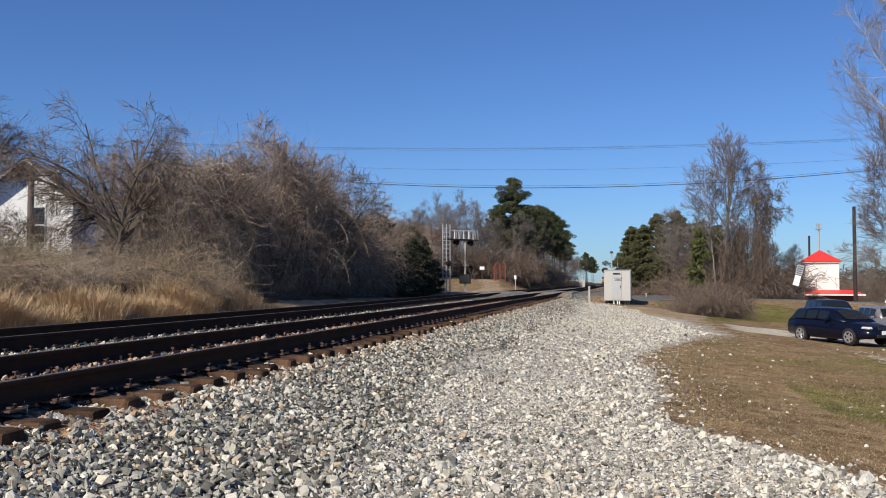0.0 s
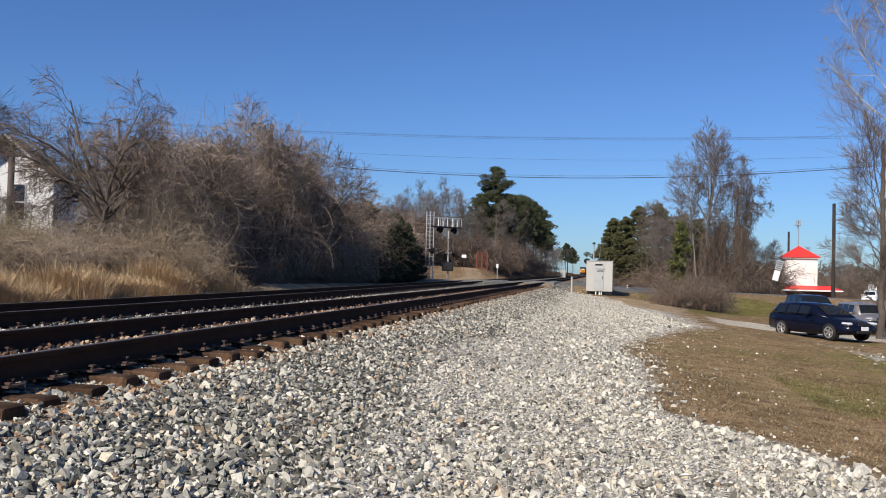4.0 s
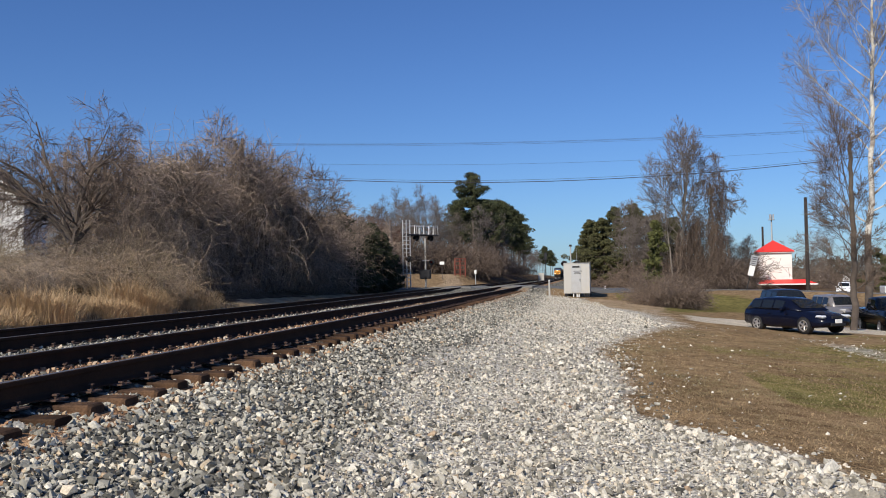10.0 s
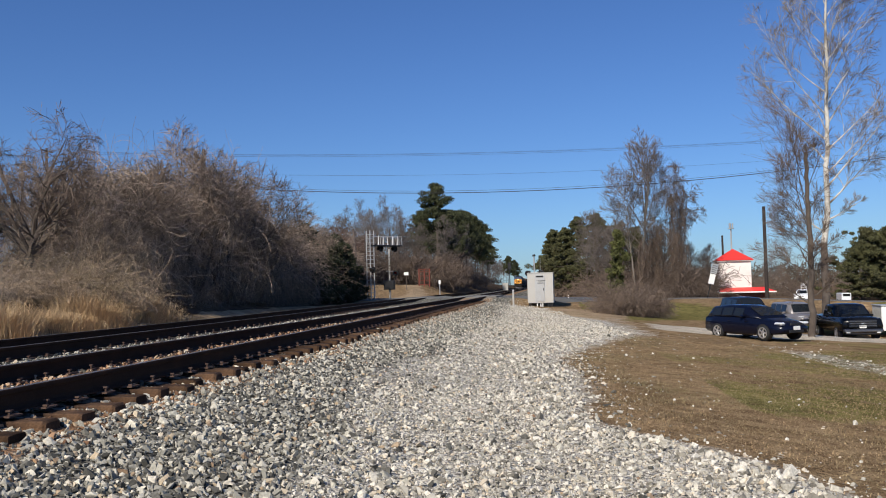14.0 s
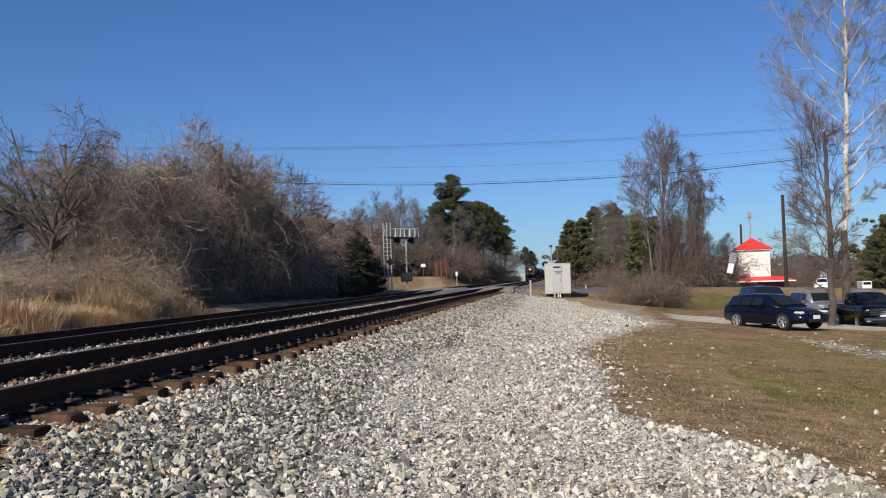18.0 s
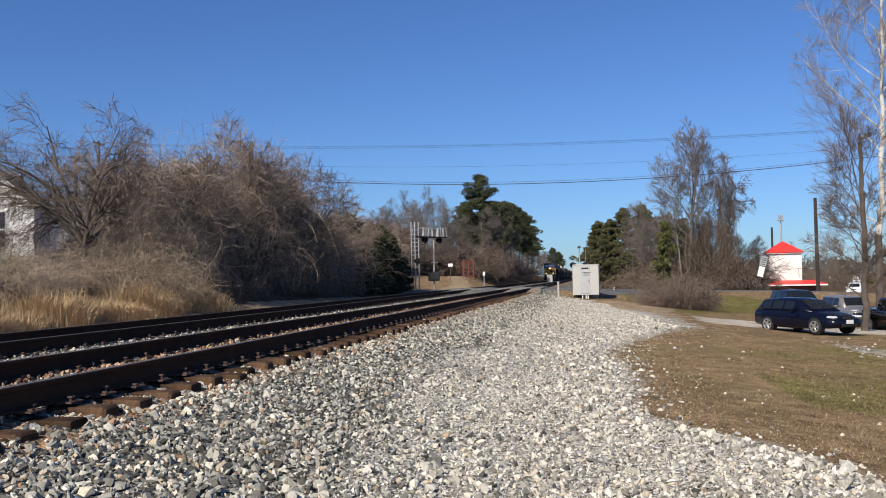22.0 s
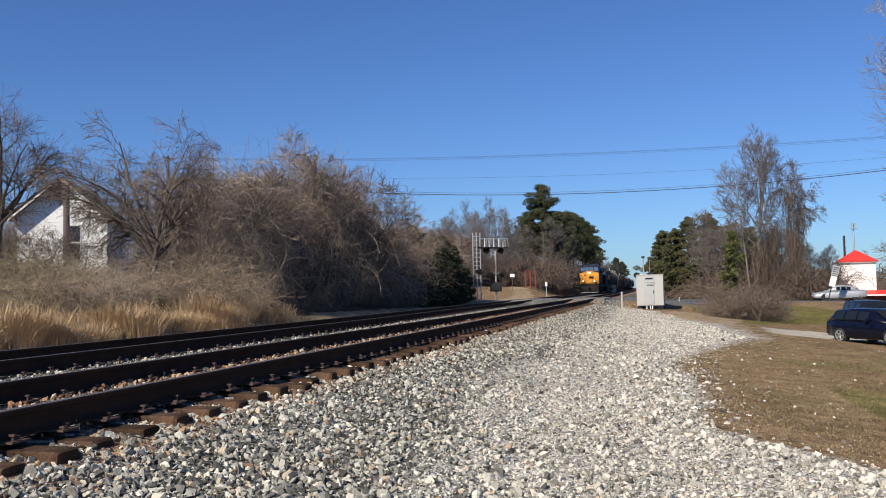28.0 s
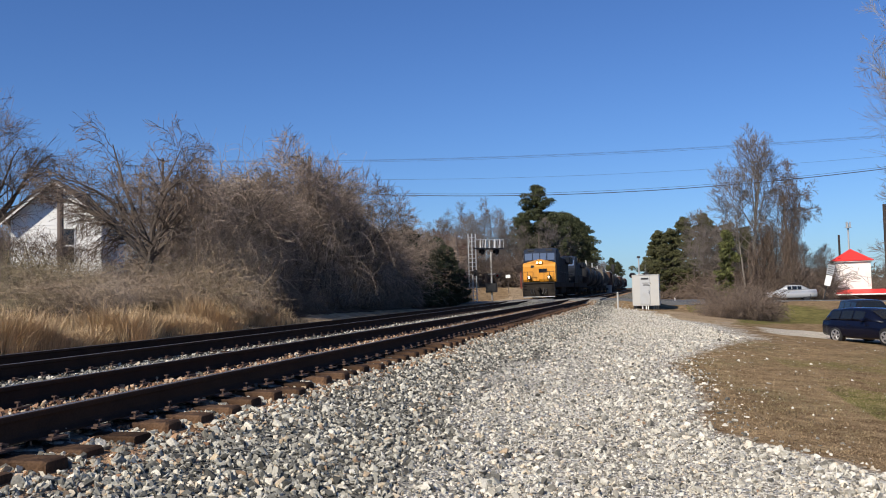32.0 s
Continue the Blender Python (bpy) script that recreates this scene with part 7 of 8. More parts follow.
def vehicle(name, m, label, category, paint, body, house, wheels, rad, lamp_z, grille=True, plate=True, pick=None, group=""):
    """body: rows x, z low, z top, half width, top half width, from rear to front. house: rows x, z base, z top, half width base, top.
    wheels: axle x rear, front, half track."""
    t = thing(name, m, label, category, group)
    g = Geo()
    g.loft([car_ring(*row) for row in body])
    part("body", g, paint, t, "", True)
    g = Geo()
    rings = []
    for x, zb, zt, hw, tw in house:
        rings.append([(x, -hw, zb), (x, -(hw + tw) / 2 * 1.005, (zb + zt) / 2), (x, -tw, zt - 0.05), (x, -tw * 0.82, zt), (x, 0, zt + 0.025), (x, tw * 0.82, zt), (x, tw, zt - 0.05), (x, (hw + tw) / 2 * 1.005, (zb + zt) / 2), (x, hw, zb)])
    g.loft(rings)
    part("cabin", g, paint, t, "", True)
    # windows stand a little proud of the cabin shell
    xs = [r[0] for r in house]
    full = [r for r in house if r[2] - r[1] > 0.3]
    for s in (-1, 1):
        splits = pick or [(0.04, 0.30), (0.34, 0.64), (0.68, 0.94)]
        x0, x1 = full[0][0], full[-1][0]

        def at(x, u, lift=0.03):
            zb, zt, hw, tw = (float(np.interp(x, xs, [r[i] for r in house])) for i in (1, 2, 3, 4))
            return (x, s * (hw + (tw - hw) * u + lift), zb + (zt - 0.05 - zb) * u)

        for a, b in splits:
            xa, xb = x0 + (x1 - x0) * a, x0 + (x1 - x0) * b
            g = Geo()
            q = [at(xa, 0.14), at(xb, 0.14), at(xb, 0.90), at(xa, 0.90)]
            g.slab(*(q if s < 0 else q[::-1]), 0.01)
            part("side_window", g, M["glass"], t)
    for i, j in ((-2, -1), (1, 0)):
        ra, rb = house[i], house[j]
        g = Geo()
        s = 1 if j == -1 else -1
        a0, a1 = Vector((rb[0], 0, rb[2])), Vector((ra[0], 0, ra[2]))
        lo, hi = a0.lerp(a1, 0.10), a0.lerp(a1, 0.90)
        nv = Vector((s * abs(a1.z - a0.z), 0, abs(a1.x - a0.x))).normalized() * 0.028
        wl, wh = rb[4] * 0.9, ra[4] * 0.86
        q = [Vector((lo.x, -wl, lo.z)) + nv, Vector((lo.x, wl, lo.z)) + nv, Vector((hi.x, wh, hi.z)) + nv, Vector((hi.x, -wh, hi.z)) + nv]
        g.slab(*(q if s > 0 else q[::-1]), 0.012)
        part("windscreen" if j == -1 else "rear_window", g, M["glass"], t)
    front, rear = body[-1][0], body[0][0]
    hw = body[-2][3]
    for s in (-1, 1):
        part("headlight", Geo().box((front - 0.24, s * hw * 0.82, lamp_z + 0.02), (0.42, hw * 0.34, 0.13), None, 0.06), M["lamp_lens"], t, "clear headlight")
        part("tail_light", Geo().box((rear + 0.06, s * hw * 0.82, lamp_z + 0.12), (0.12, 0.2, 0.26), None, 0.03), M["redlens"], t)
        part("mirror", Geo().box((house[-2][0] - 0.05 if len(house) > 3 else 0.5, s * (hw + 0.13), house[-1][1] + 0.08), (0.14, 0.2, 0.14), None, 0.04), paint, t)
        for k, xx in enumerate((0.42, -0.55)):
            part("door_handle", Geo().box((xx, s * (body[len(body) // 2][3] + 0.012), body[len(body) // 2][2] - 0.17), (0.16, 0.03, 0.035), None, 0.008), paint, t)
        for ax in wheels[:2]:
            g, n = Geo(), 16
            for k in range(n):
                a0, a1 = math.pi * k / n, math.pi * (k + 1) / n
                ro, ri = rad * 1.16, rad * 1.02
                y = s * (wheels[2] + 0.115)
                g.add([(ax + ro * math.cos(a0), y, rad + ro * math.sin(a0)), (ax + ro * math.cos(a1), y, rad + ro * math.sin(a1)), (ax + ri * math.cos(a1), y, rad + ri * math.sin(a1)), (ax + ri * math.cos(a0), y, rad + ri * math.sin(a0))], [(0, 1, 2, 3)])
            part("wheel_arch", g, M["black"], t)
        for ax in wheels[:2]:
            part("wheel_well", Geo().tube((ax, s * (wheels[2] - 0.08), rad), (ax, s * (wheels[2] + 0.108), rad), rad * 1.10, rad * 1.10, 20), M["black"], t)
    if grille:
        part("grille", Geo().box((front - 0.02, 0, lamp_z), (0.06, hw * 0.8, 0.12), None, 0.02), M["black"], t)
        part("lower_grille", Geo().box((front + 0.005, 0, lamp_z - 0.3), (0.05, hw * 1.0, 0.12), None, 0.02), M["black"], t)
    if plate:
        part("number_plate", Geo().box((front + 0.03, 0, lamp_z - 0.16), (0.02, 0.34, 0.16), None, 0.005), M["white"], t, "pale number plate")
    tyre, rim, disc = wheel_meshes(rad, 0.21)
    out = []
    for ax in wheels[:2]:
        for s in (-1, 1):
            w = new("wheel")
            w.parent = t
            w.matrix_local = pose(ax, s * (wheels[2] + 0.035), rad)
            for nm, me in (("tyre", tyre), ("rim", rim), ("brake_disc", disc)):
                o = new(nm, me)
                o.parent = w
            out.append(w)
    return t, out


def wagon_rows():
    body = [(-2.15, 0.42, 0.86, 0.70, 0.62), (-2.08, 0.30, 0.95, 0.80, 0.74), (-1.5, 0.24, 0.98, 0.855, 0.79), (-0.4, 0.20, 0.96, 0.865, 0.80), (0.6, 0.20, 0.95, 0.86, 0.79), (1.0, 0.21, 0.91, 0.855, 0.77),
            (1.7, 0.24, 0.80, 0.83, 0.70), (2.05, 0.28, 0.70, 0.74, 0.60), (2.2, 0.36, 0.60, 0.60, 0.48)]
    house = [(-2.05, 0.92, 1.02, 0.74, 0.60), (-1.75, 0.94, 1.40, 0.77, 0.58), (-0.9, 0.95, 1.46, 0.79, 0.58), (-0.1, 0.95, 1.45, 0.79, 0.58), (0.25, 0.94, 1.38, 0.78, 0.58), (1.05, 0.90, 0.96, 0.75, 0.66)]
    return body, house


def suv_rows(h=1.75, l=2.35, w=0.93):
    body = [(-l, 0.55, 1.0, w * 0.86, w * 0.8), (-l + 0.1, 0.42, 1.08, w * 0.95, w * 0.88), (-l + 0.9, 0.38, 1.10, w, w * 0.93), (0.3, 0.36, 1.10, w, w * 0.93), (0.95, 0.36, 1.08, w, w * 0.90),
            (l - 0.45, 0.38, 1.02, w * 0.97, w * 0.85), (l - 0.08, 0.42, 0.92, w * 0.9, w * 0.74), (l, 0.5, 0.78, w * 0.76, w * 0.6)]
    house = [(-l + 0.05, 1.06, 1.12, w * 0.86, w * 0.74), (-l + 0.3, 1.08, h - 0.04, w * 0.88, w * 0.70), (-0.9, 1.08, h, w * 0.9, w * 0.70), (0.1, 1.08, h - 0.02, w * 0.9, w * 0.70), (0.4, 1.07, h - 0.08, w * 0.9, w * 0.69), (1.0, 1.05, 1.1, w * 0.86, w * 0.76)]
    return body, house


def pickup_rows():
    w = 1.0
    body = [(-2.9, 0.62, 1.26, w * 0.95, w * 0.92), (-2.85, 0.55, 1.32, w, w * 0.95), (-1.1, 0.50, 1.32, w, w * 0.95), (0.9, 0.48, 1.32, w, w * 0.94), (1.3, 0.48, 1.34, w, w * 0.93),
            (2.45, 0.50, 1.32, w * 0.99, w * 0.92), (2.8, 0.50, 1.26, w * 0.97, w * 0.9), (2.9, 0.52, 1.14, w * 0.95, w * 0.88)]
    house = [(-1.05, 1.30, 1.36, w * 0.9, w * 0.82), (-0.85, 1.31, 1.98, w * 0.92, w * 0.77), (-0.2, 1.31, 2.03, w * 0.92, w * 0.77), (0.5, 1.31, 2.0, w * 0.92, w * 0.76), (0.68, 1.30, 1.93, w * 0.92, w * 0.76), (1.45, 1.28, 1.36, w * 0.9, w * 0.82)]
    return body, house


def sedan_rows():
    body = [(-2.38, 0.42, 0.86, 0.70, 0.60), (-2.3, 0.30, 0.98, 0.82, 0.74), (-1.6, 0.24, 1.00, 0.89, 0.80), (-0.4, 0.21, 0.98, 0.905, 0.82), (0.7, 0.21, 0.95, 0.90, 0.80), (1.2, 0.22, 0.90, 0.89, 0.76),
            (1.9, 0.25, 0.80, 0.85, 0.70), (2.3, 0.28, 0.70, 0.76, 0.60), (2.42, 0.36, 0.58, 0.62, 0.5)]
    house = [(-1.75, 0.96, 1.02, 0.78, 0.68), (-1.0, 0.97, 1.40, 0.81, 0.60), (-0.4, 0.97, 1.47, 0.82, 0.60), (0.2, 0.96, 1.46, 0.82, 0.60), (0.45, 0.95, 1.40, 0.81, 0.60), (1.3, 0.90, 0.96, 0.77, 0.68)]
    return body, house


SEDAN = []


def cars():
    b, h = wagon_rows()
    vehicle("station_wagon", place(8.1, 35.9, -60, 0.96, 0.02, 0.9), "dark navy station wagon with silver alloy wheels parked on the drive", "car", M["navy"], b, h, (-1.27, 1.32, 0.74), 0.32, 0.68)
    b, h = suv_rows()
    vehicle("dark_suv", place(10.0, 45.5, -80, 0.88, 0.02, 0.9), "dark sport utility vehicle parked behind the navy wagon", "car", M["darkcar"], b, h, (-1.35, 1.4, 0.78), 0.37, 0.85)
    b, h = suv_rows(1.78, 2.3, 0.92)
    t, _ = vehicle("grey_suv", place(14.0, 51.5, -80, 0.9, 0.02, 0.86), "warm grey sport utility vehicle with dark lower body", "car", M["greycar"], b, h, (-1.35, 1.4, 0.78), 0.38, 0.86)
    part("bumper", Geo().box((2.3, 0, 0.62), (0.2, 1.7, 0.3), None, 0.05), M["black"], t, "black plastic bumper")
    b, h = pickup_rows()
    t, _ = vehicle("pickup_truck", place(15.35, 47.5, -93, 0.97, 0.02, 0.88), "black crew-cab pickup truck with a chrome grille", "truck", M["blackcar"], b, h, (-1.85, 1.85, 0.86), 0.40, 0.98, grille=False, pick=[(0.1, 0.48), (0.54, 0.96)])
    part("bumper", Geo().box((2.95, 0, 0.60), (0.16, 1.92, 0.2), None, 0.06), M["gunmetal"], t, "dark chrome front bumper")
    part("air_dam", Geo().box((2.88, 0, 0.44), (0.14, 1.7, 0.14), None, 0.04), M["black"], t)
    for z in (0.86, 1.0, 1.12):
        part("grille_bar", Geo().box((2.935, 0, z), (0.05, 1.3, 0.045), None, 0.01), M["gunmetal"], t)
    part("grille", Geo().box((2.89, 0, 0.98), (0.07, 1.36, 0.42), None, 0.03), M["black"], t)
    part("emblem", Geo().box((2.965, 0, 1.0), (0.02, 0.22, 0.07), None, 0.01), M["chrome"], t)
    for q in (-1, 1):
        part("fog_light", Geo().box((2.99, q * 0.72, 0.5), (0.05, 0.2, 0.09), None, 0.02), M["lamp_lens"], t)
    t = thing("white_trailer", place(18.9, 48, -8, 1.1), "white box trailer at the edge of the car park", "trailer")
    part("body", Geo().box((0, 0, 0.78), (3.2, 1.9, 1.15), None, 0.03), M["whitecar"], t)
    for x in (-0.4, 0.4):
        part("wheel", Geo().tube((x, -0.98, 0.28), (x, -0.8, 0.28), 0.28, 0.28, 16), M["rubber"], t)
    part("top_rail", Geo().box((0, 0, 1.38), (3.24, 1.94, 0.06), None, 0.01), M["steel"], t)
    b, h = sedan_rows()
    t, wh = vehicle("silver_sedan", pose(14, 92, 0), "silver four-door sedan driving up to the crossing", "car", M["silver"], b, h, (-1.38, 1.40, 0.77), 0.33, 0.70)
    SEDAN.extend([t, *wh])
    b, h = suv_rows(1.7)
    vehicle("white_suv", place(33.6, 119, 250, 1, 0.02), "white car on the far side of the car park", "car", M["whitecar"], b, h, (-1.35, 1.4, 0.78), 0.36, 0.85)
    t = thing("white_van", place(39.4, 121, 265, 0.62), "white van parked before the evergreens", "van")
    part("body", Geo().box((0, 0, 1.15), (4.8, 1.9, 1.6), None, 0.12), M["whitecar"], t)
    part("windscreen", Geo().box((2.37, 0, 1.5), (0.08, 1.5, 0.6), None, 0.03), M["glass"], t)
    for x in (-1.4, 1.5):
        for s in (-1, 1):
            part("wheel", Geo().tube((x, s * 0.8, 0.34), (x, s * 0.97, 0.34), 0.34, 0.34, 16), M["rubber"], t)


# ---------------------------------------------------------------- train
TRAIN = []


def truck_frame(t, yc, axles=3, gap=1.8):
    """A bogie with its wheels; the train runs along y."""
    w = gap * (axles - 1) + 1.2
    fr = part("bogie", Geo().box((0, yc, 0.62), (2.3, w, 0.28), None, 0.05), M["locoblack"], t)
    for s in (-1, 1):
        part("side_frame", Geo().box((s * 1.12, yc, 0.6), (0.16, w, 0.42), None, 0.06), M["locoblack"], fr)
        for k in range(axles):
            y = yc + gap * (k - (axles - 1) / 2)
            part("wheel", Geo().tube((s * 0.70, y, 0.5), (s * 0.83, y, 0.5), 0.5, 0.5, 18), M["locoblack"], fr)


def locomotive(lead=True):
    """Front at y = 0, body towards +y, rail top at z = 0."""
    t = thing("locomotive", Matrix.Identity(4), "yellow-nosed dark blue diesel locomotive with glowing headlights" if lead else "second dark blue diesel locomotive behind the leader", "locomotive")
    nose = M["yellow"] if lead else M["locoblue"]
    g = Geo().box((0, 11.2, 1.25), (3.0, 21.6, 0.5), None, 0.04)
    part("underframe", g, M["locoblack"], t)
    # nose, wide across, with a sloped brow
    g = Geo()
    prof = [(0.95, 1.55), (0.85, 1.75), (0.85, 2.95), (1.05, 3.25), (2.2, 3.3), (2.2, 1.5)]
    g.loft([[(s, y, z) for y, z in prof] for s in (-1.5, -1.42, 1.42, 1.5)])
    part("nose", g, nose, t, "yellow nose" if lead else "")
    # cab with angled windscreen
    g = Geo()
    prof = [(1.5, 3.1), (1.72, 4.3), (2.0, 4.66), (4.4, 4.78), (4.4, 1.5), (2.2, 1.5), (2.2, 3.1)]
    rings = []
    for s, k in ((-1.52, 0.0), (-1.1, 1.0), (1.1, 1.0), (1.52, 0.0)):
        rings.append([(s, y, z - (0.12 if k == 0 and z > 4 else 0)) for y, z in prof])
    g.loft(rings)
    part("cab", g, M["cabblue"], t, "dark blue cab")
    if lead:
        g = Geo()
        g.loft([[(-1.45, 1.0, 3.2), (1.45, 1.0, 3.2), (0.3, 1.0, 3.52), (-0.3, 1.0, 3.52)], [(-1.45, 1.48, 3.3), (1.45, 1.48, 3.3), (0.22, 1.52, 3.62), (-0.22, 1.52, 3.62)]])
        part("nose_brow", g, nose, t, "yellow peaked brow below the windscreen")
    for x0, x1 in ((-1.38, -0.72), (-0.62, -0.04), (0.04, 0.62), (0.72, 1.38)):
        g = Geo()
        g.slab((x0, 1.53, 3.55), (x1, 1.53, 3.55), (x1, 1.66, 4.2), (x0, 1.66, 4.2), 0.03)
        part("windscreen", g, M["cabglass"], t)
    part("number_board", Geo().box((-0.85, 1.80, 4.48), (0.6, 0.08, 0.2), None, 0.02), M["black"], t)
    part("number_board", Geo().box((0.85, 1.80, 4.48), (0.6, 0.08, 0.2), None, 0.02), M["black"], t)
    part("headlight_case", Geo().box((0, 1.04, 3.3), (0.62, 0.42, 0.30), None, 0.04), nose, t)
    glow = M["headlight"] if lead else M["lamp_lens"]
    for x in (-0.15, 0.15):
        part("headlight", Geo().tube((x, 0.83, 3.3), (x, 0.78, 3.3), 0.10, 0.10, 14), glow, t, "glowing headlight" if lead else "")
    for x in (-0.92, 0.92):
        d = part("ditch_light_case", Geo().box((x, 0.62, 1.95), (0.3, 0.3, 0.34), None, 0.04), M["black"], t)
        part("ditch_light", Geo().tube((x, 0.46, 1.95), (x, 0.43, 1.95), 0.10, 0.10, 14), glow, d, "glowing ditch light" if lead else "")
    # front platform, steps, pilot and coupler
    part("front_platform", Geo().box((0, 0.55, 1.42), (3.0, 0.8, 0.12), None, 0.02), M["locoblack"], t)
    g = Geo()
    g.slab((-1.45, 0.25, 0.12), (1.45, 0.25, 0.12), (1.5, 0.18, 0.75), (-1.5, 0.18, 0.75), 0.06)
    part("snowplough", g, M["locoblack"], t, "dark plough with a worn pale edge")
    part("plough_edge", Geo().box((0, 0.22, 0.15), (2.9, 0.05, 0.07)), M["steel"], t)
    part("pilot", Geo().box((0, 0.4, 1.05), (3.0, 0.3, 0.62), None, 0.03), M["locoblack"], t)
    part("coupler", Geo().box((0, -0.1, 0.88), (0.3, 0.8, 0.32), None, 0.08), M["locoblack"], t)
    for x in (-0.7, -0.45, 0.45, 0.7):
        part("air_hose", Geo().path([(x, 0.2, 0.9), (x, 0.0, 0.6), (x * 0.8, -0.05, 0.42)], 0.035, 6), M["black"], t)
    for s in (-1, 1):
        for k in range(4):
            part("step", Geo().box((s * 1.32, 0.3, 0.35 + 0.27 * k), (0.36, 0.28, 0.04)), M["locoblack"], t)
        part("handrail", Geo().path([(s * 1.42, 0.25, 0.5), (s * 1.42, 0.25, 2.45), (s * 0.5, 0.25, 2.45), (s * 0.5, 0.25, 1.5)], 0.022, 6), M["black"], t)
        part("handrail", Geo().path([(s * 1.0, 0.25, 1.5), (s * 1.0, 0.25, 2.45)], 0.022, 6), M["black"], t)
    part("nose_door", Geo().box((-0.32, 0.845, 2.25), (0.62, 0.04, 1.3), None, 0.02), nose, t)
    part("nose_emblem", Geo().box((0.28, 0.845, 2.55), (0.85, 0.02, 0.36), None, 0.01), M["locoblue"], t, "dark blue emblem bar on the nose")
    part("nose_hatch", Geo().box((-0.62, 0.84, 2.95), (0.3, 0.03, 0.24), None, 0.02), M["black"], t)
    # long hood, radiator flare, fuel tank
    part("hood", Geo().box((0, 12.8, 2.75), (1.9, 16.8, 2.9), None, 0.08), M["locoblue"], t)
    for k in range(11):
        for s in (-1, 1):
            part("hood_door", Geo().box((s * 0.96, 6.2 + k * 1.1, 2.55), (0.04, 0.98, 1.9), None, 0.01), M["locoblue"], t)
    part("radiator", Geo().box((0, 19.3, 4.0), (3.0, 3.6, 0.75), None, 0.12), M["locoblue"], t)
    part("dynamic_brake", Geo().box((0, 7.6, 4.2), (2.4, 3.2, 0.5), None, 0.08), M["locoblue"], t)
    part("exhaust", Geo().box((0, 11.8, 4.35), (0.9, 1.4, 0.35), None, 0.04), M["black"], t)
    part("fuel_tank", Geo().box((0, 11.2, 0.75), (2.6, 5.6, 0.85), None, 0.2), M["locoblack"], t)
    for s in (-1, 1):
        part("walkway_rail", Geo().path([(s * 1.5, 4.6, 2.5), (s * 1.5, 21.8, 2.5)], 0.02, 5), M["black"], t)
        for k in range(9):
            part("rail_stanchion", Geo().tube((s * 1.5, 4.6 + k * 2.15, 1.5), (s * 1.5, 4.6 + k * 2.15, 2.5), 0.02, 0.02, 5), M["black"], t)
    truck_frame(t, 4.0)
    truck_frame(t, 18.4)
    return t


def tank_car():
    t = thing("tank_car", Matrix.Identity(4), "grimy grey railway tank car in the train", "tank car", "freight cars in the train")
    g = Geo()
    n = 22
    prof = [(0.4, 0.2), (0.45, 0.85), (0.7, 1.3), (1.1, 1.5), (13.9, 1.5), (14.3, 1.3), (14.55, 0.85), (14.6, 0.2)]
    g.loft([[(r * math.cos(2 * math.pi * i / n), y, 2.75 + r * math.sin(2 * math.pi * i / n)) for i in range(n)] for y, r in prof])
    part("tank", g, M["tank"], t, "", True)
    for y in (1.6, 13.4):
        g = Geo()
        for i in range(n):
            a0, a1 = 2 * math.pi * i / n, 2 * math.pi * (i + 1) / n
            g.tube((1.53 * math.cos(a0), y, 2.75 + 1.53 * math.sin(a0)), (1.53 * math.cos(a1), y, 2.75 + 1.53 * math.sin(a1)), 0.06, 0.06, 5, False)
        part("tank_band", g, M["tank"], t)
    part("dome", Geo().tube((0, 7.5, 4.2), (0, 7.5, 4.6), 0.5, 0.5, 16), M["tank"], t)
    part("platform", Geo().box((0, 7.5, 4.3), (1.8, 2.2, 0.06)), M["locoblack"], t)
    for s in (-1, 1):
        part("platform_rail", Geo().path([(s * 0.9, 6.4, 4.3), (s * 0.9, 6.4, 5.0), (s * 0.9, 8.6, 5.0), (s * 0.9, 8.6, 4.3)], 0.03, 5), M["white"], t)
        part("ladder", Geo().path([(s * 1.56, 7.2, 1.2), (s * 1.56, 7.2, 4.2)], 0.03, 5), M["locoblack"], t)
    part("sill", Geo().box((0, 7.5, 1.1), (0.8, 15.0, 0.35), None, 0.04), M["locoblack"], t)
    truck_frame(t, 1.9, 2)
    truck_frame(t, 13.1, 2)
    return t


def hopper_car():
    t = thing("hopper_car", Matrix.Identity(4), "grimy grey covered hopper car in the train", "hopper car", "freight cars in the train")
    g = Geo()
    ring = lambda y, zb: [(-1.5, y, zb), (-1.55, y, 2.4), (-1.55, y, 4.0), (-1.2, y, 4.55), (1.2, y, 4.55), (1.55, y, 4.0), (1.55, y, 2.4), (1.5, y, zb)]
    g.loft([ring(0.6, 2.6), ring(2.6, 1.4), ring(14.2, 1.4), ring(16.2, 2.6)])
    part("body", g, M["hopper"], t)
    for k in range(12):
        for s in (-1, 1):
            part("side_rib", Geo().box((s * 1.58, 1.6 + k * 1.24, 2.9), (0.06, 0.12, 2.3)), M["hopper"], t)
    part("roof_walk", Geo().box((0, 8.4, 4.66), (0.8, 15.0, 0.05)), M["steel"], t)
    part("end_sheet", Geo().box((0, 0.55, 2.2), (2.8, 0.1, 2.0), None, 0.02), M["hopper"], t)
    part("sill", Geo().box((0, 8.4, 1.1), (1.0, 16.6, 0.35), None, 0.04), M["locoblack"], t)
    truck_frame(t, 1.9, 2)
    truck_frame(t, 14.9, 2)
    return t


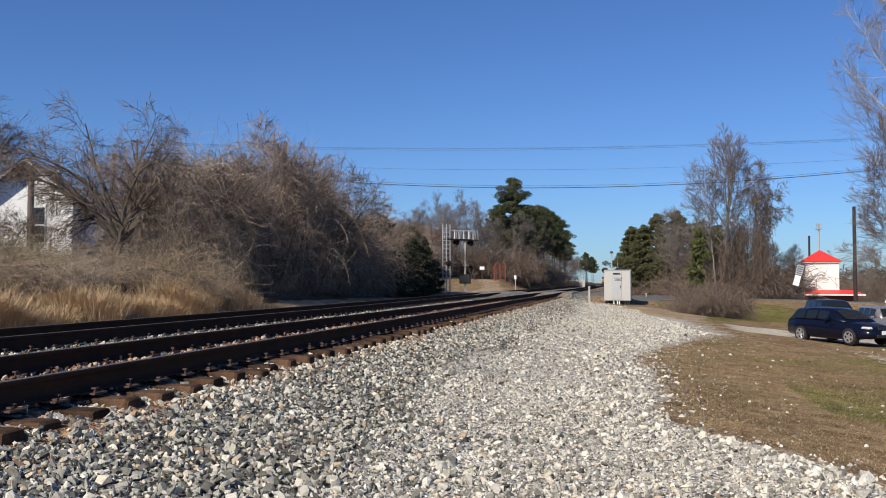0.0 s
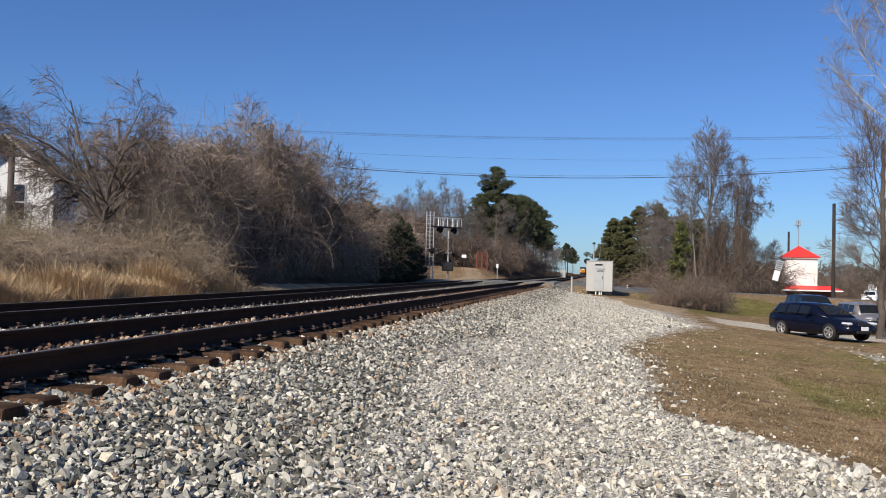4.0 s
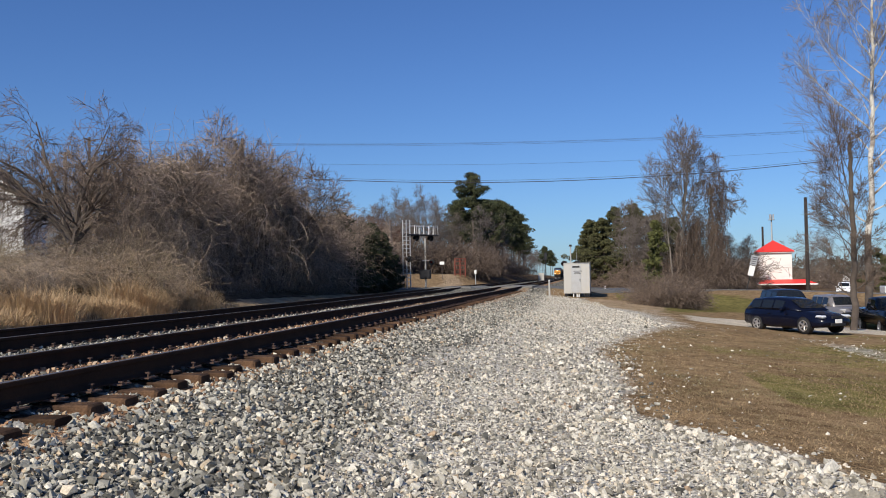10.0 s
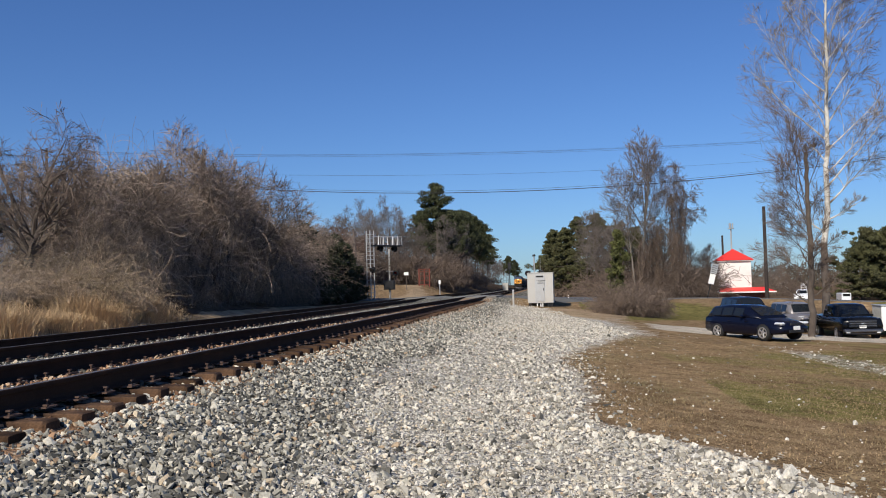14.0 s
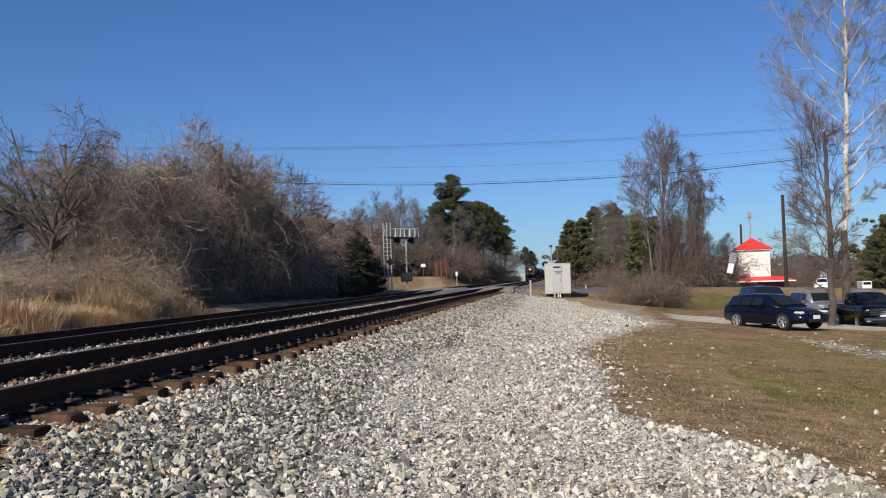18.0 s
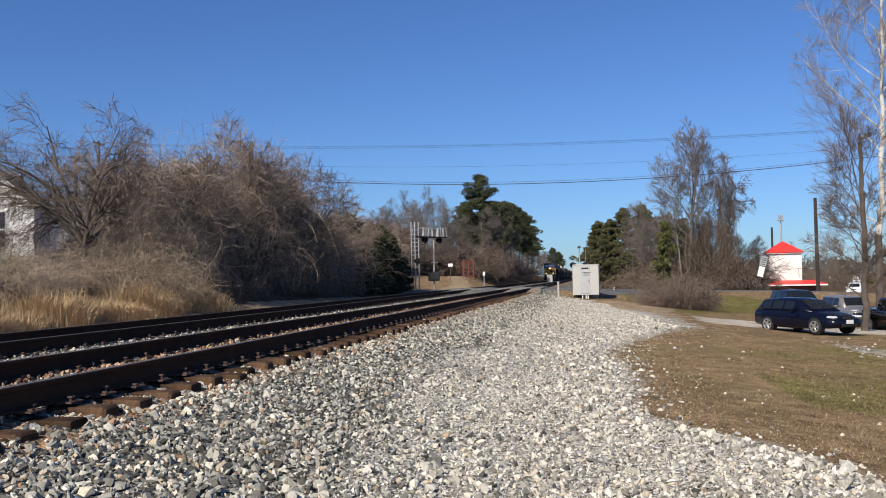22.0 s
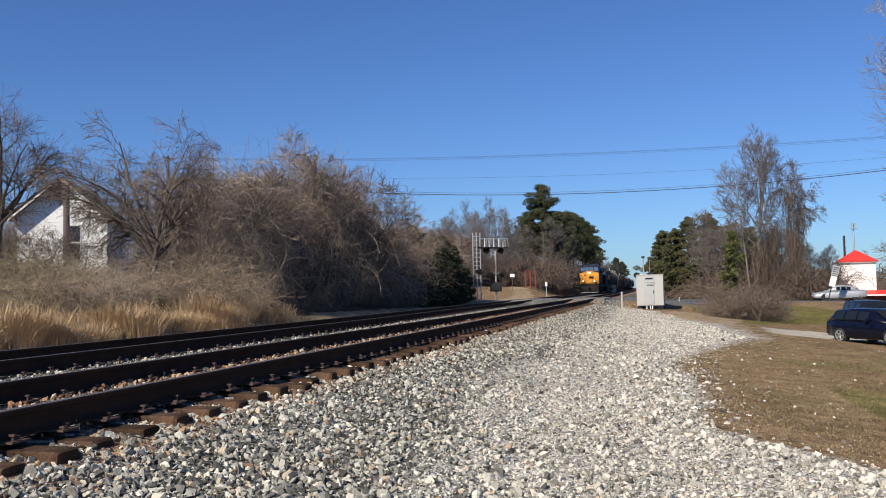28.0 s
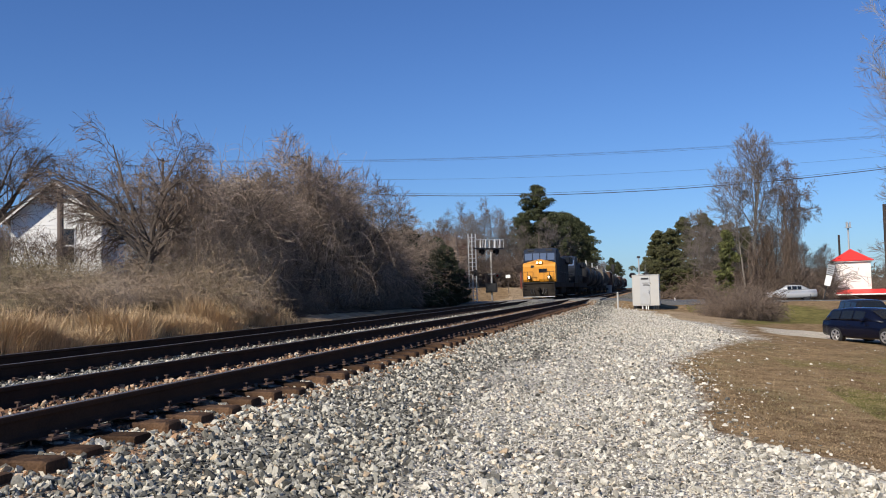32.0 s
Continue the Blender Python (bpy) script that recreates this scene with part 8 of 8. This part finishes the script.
def box_car():
    t = thing("box_car", Matrix.Identity(4), "dark brown boxcar in the train", "boxcar", "freight cars in the train")
    part("body", Geo().box((0, 8.0, 2.9), (3.0, 15.4, 3.3), None, 0.06), M["boxcar"], t)
    for k in range(14):
        for s in (-1, 1):
            part("side_rib", Geo().box((s * 1.52, 0.9 + k * 1.1, 2.9), (0.05, 0.1, 3.0)), M["boxcar"], t)
    part("roof", Geo().box((0, 8.0, 4.6), (2.9, 15.3, 0.14), None, 0.05), M["steel"], t)
    part("sill", Geo().box((0, 8.0, 1.1), (1.0, 16.4, 0.35), None, 0.04), M["locoblack"], t)
    truck_frame(t, 1.9, 2)
    truck_frame(t, 14.1, 2)
    return t


def train():
    y = 0.0
    made = {}
    order = ["lead", "second", "tank", "tank", "tank", "hopper", "tank", "box", "hopper", "hopper", "tank", "tank", "box", "hopper", "hopper", "tank", "box", "hopper"]
    size = dict(lead=22.6, second=22.6, tank=15.6, hopper=17.4, box=16.8)
    make = dict(lead=lambda: locomotive(True), second=lambda: locomotive(False), tank=tank_car, hopper=hopper_car, box=box_car)
    for k in order:
        if k not in made:
            made[k] = make[k]()
            ob = made[k]
        else:
            ob = copy_thing(made[k], Matrix.Identity(4))
        TRAIN.append((ob, y))
        y += size[k]


def motions():
    # the train, at an even 15 m/s along the second track
    for ob, back in TRAIN:
        rows = []
        for t in (0, 8, 16, 24, 32):
            y = 80 + 15.45 * (32 - t) + back
            rows.append((t, pose(-9.86, y, RAIL_TOP)))
        walk(ob, rows)
    # the sedan rolls up to the crossing and stops
    car, *wheels = SEDAN
    keys = [(0, 190), (20, 55), (24, 34.5), (25, 29.5), (26, 25.0), (27, 21.1), (27.5, 19.35), (28, 17.6), (28.5, 16.0), (29, 14.85), (29.5, 14.1), (30, 13.72), (30.5, 13.6), (31, 13.58), (32, 13.58)]
    ts = [k[0] for k in keys]

    def where(t):
        return float(np.interp(t, ts, [k[1] for k in keys]))

    walk(car, [(t, pose(x, 92.2, float(np.interp(x, [15, 19, 22, 40, 60, 200], [-0.18, -0.27, -0.38, -1.25, -1.66, -1.92])), 0, 0, 180)) for t, x in keys])
    for w in wheels:
        m0 = w.matrix_local.copy()
        rows, t = [(0, m0)], 26.5
        x0 = where(26.5)
        rows.append((26.5, m0))
        while t < 30.95:
            t += 0.05
            rows.append((t, m0 @ Matrix.Rotation((x0 - where(t)) / 0.33, 4, "Y")))
        rows.append((32, rows[-1][1]))
        walk(w, rows)


tracks()
road()
relay_cabinet()
small_posts()
crossing_signals()
poles_and_wires()
red_roof_building()
white_house()
cars()
train()
left_bank()
left_thicket()
dark_evergreens()
birches()
far_trees()
horizon_woods()
lawn_grass()
lawn_tufts()
lay_stones()
motions()
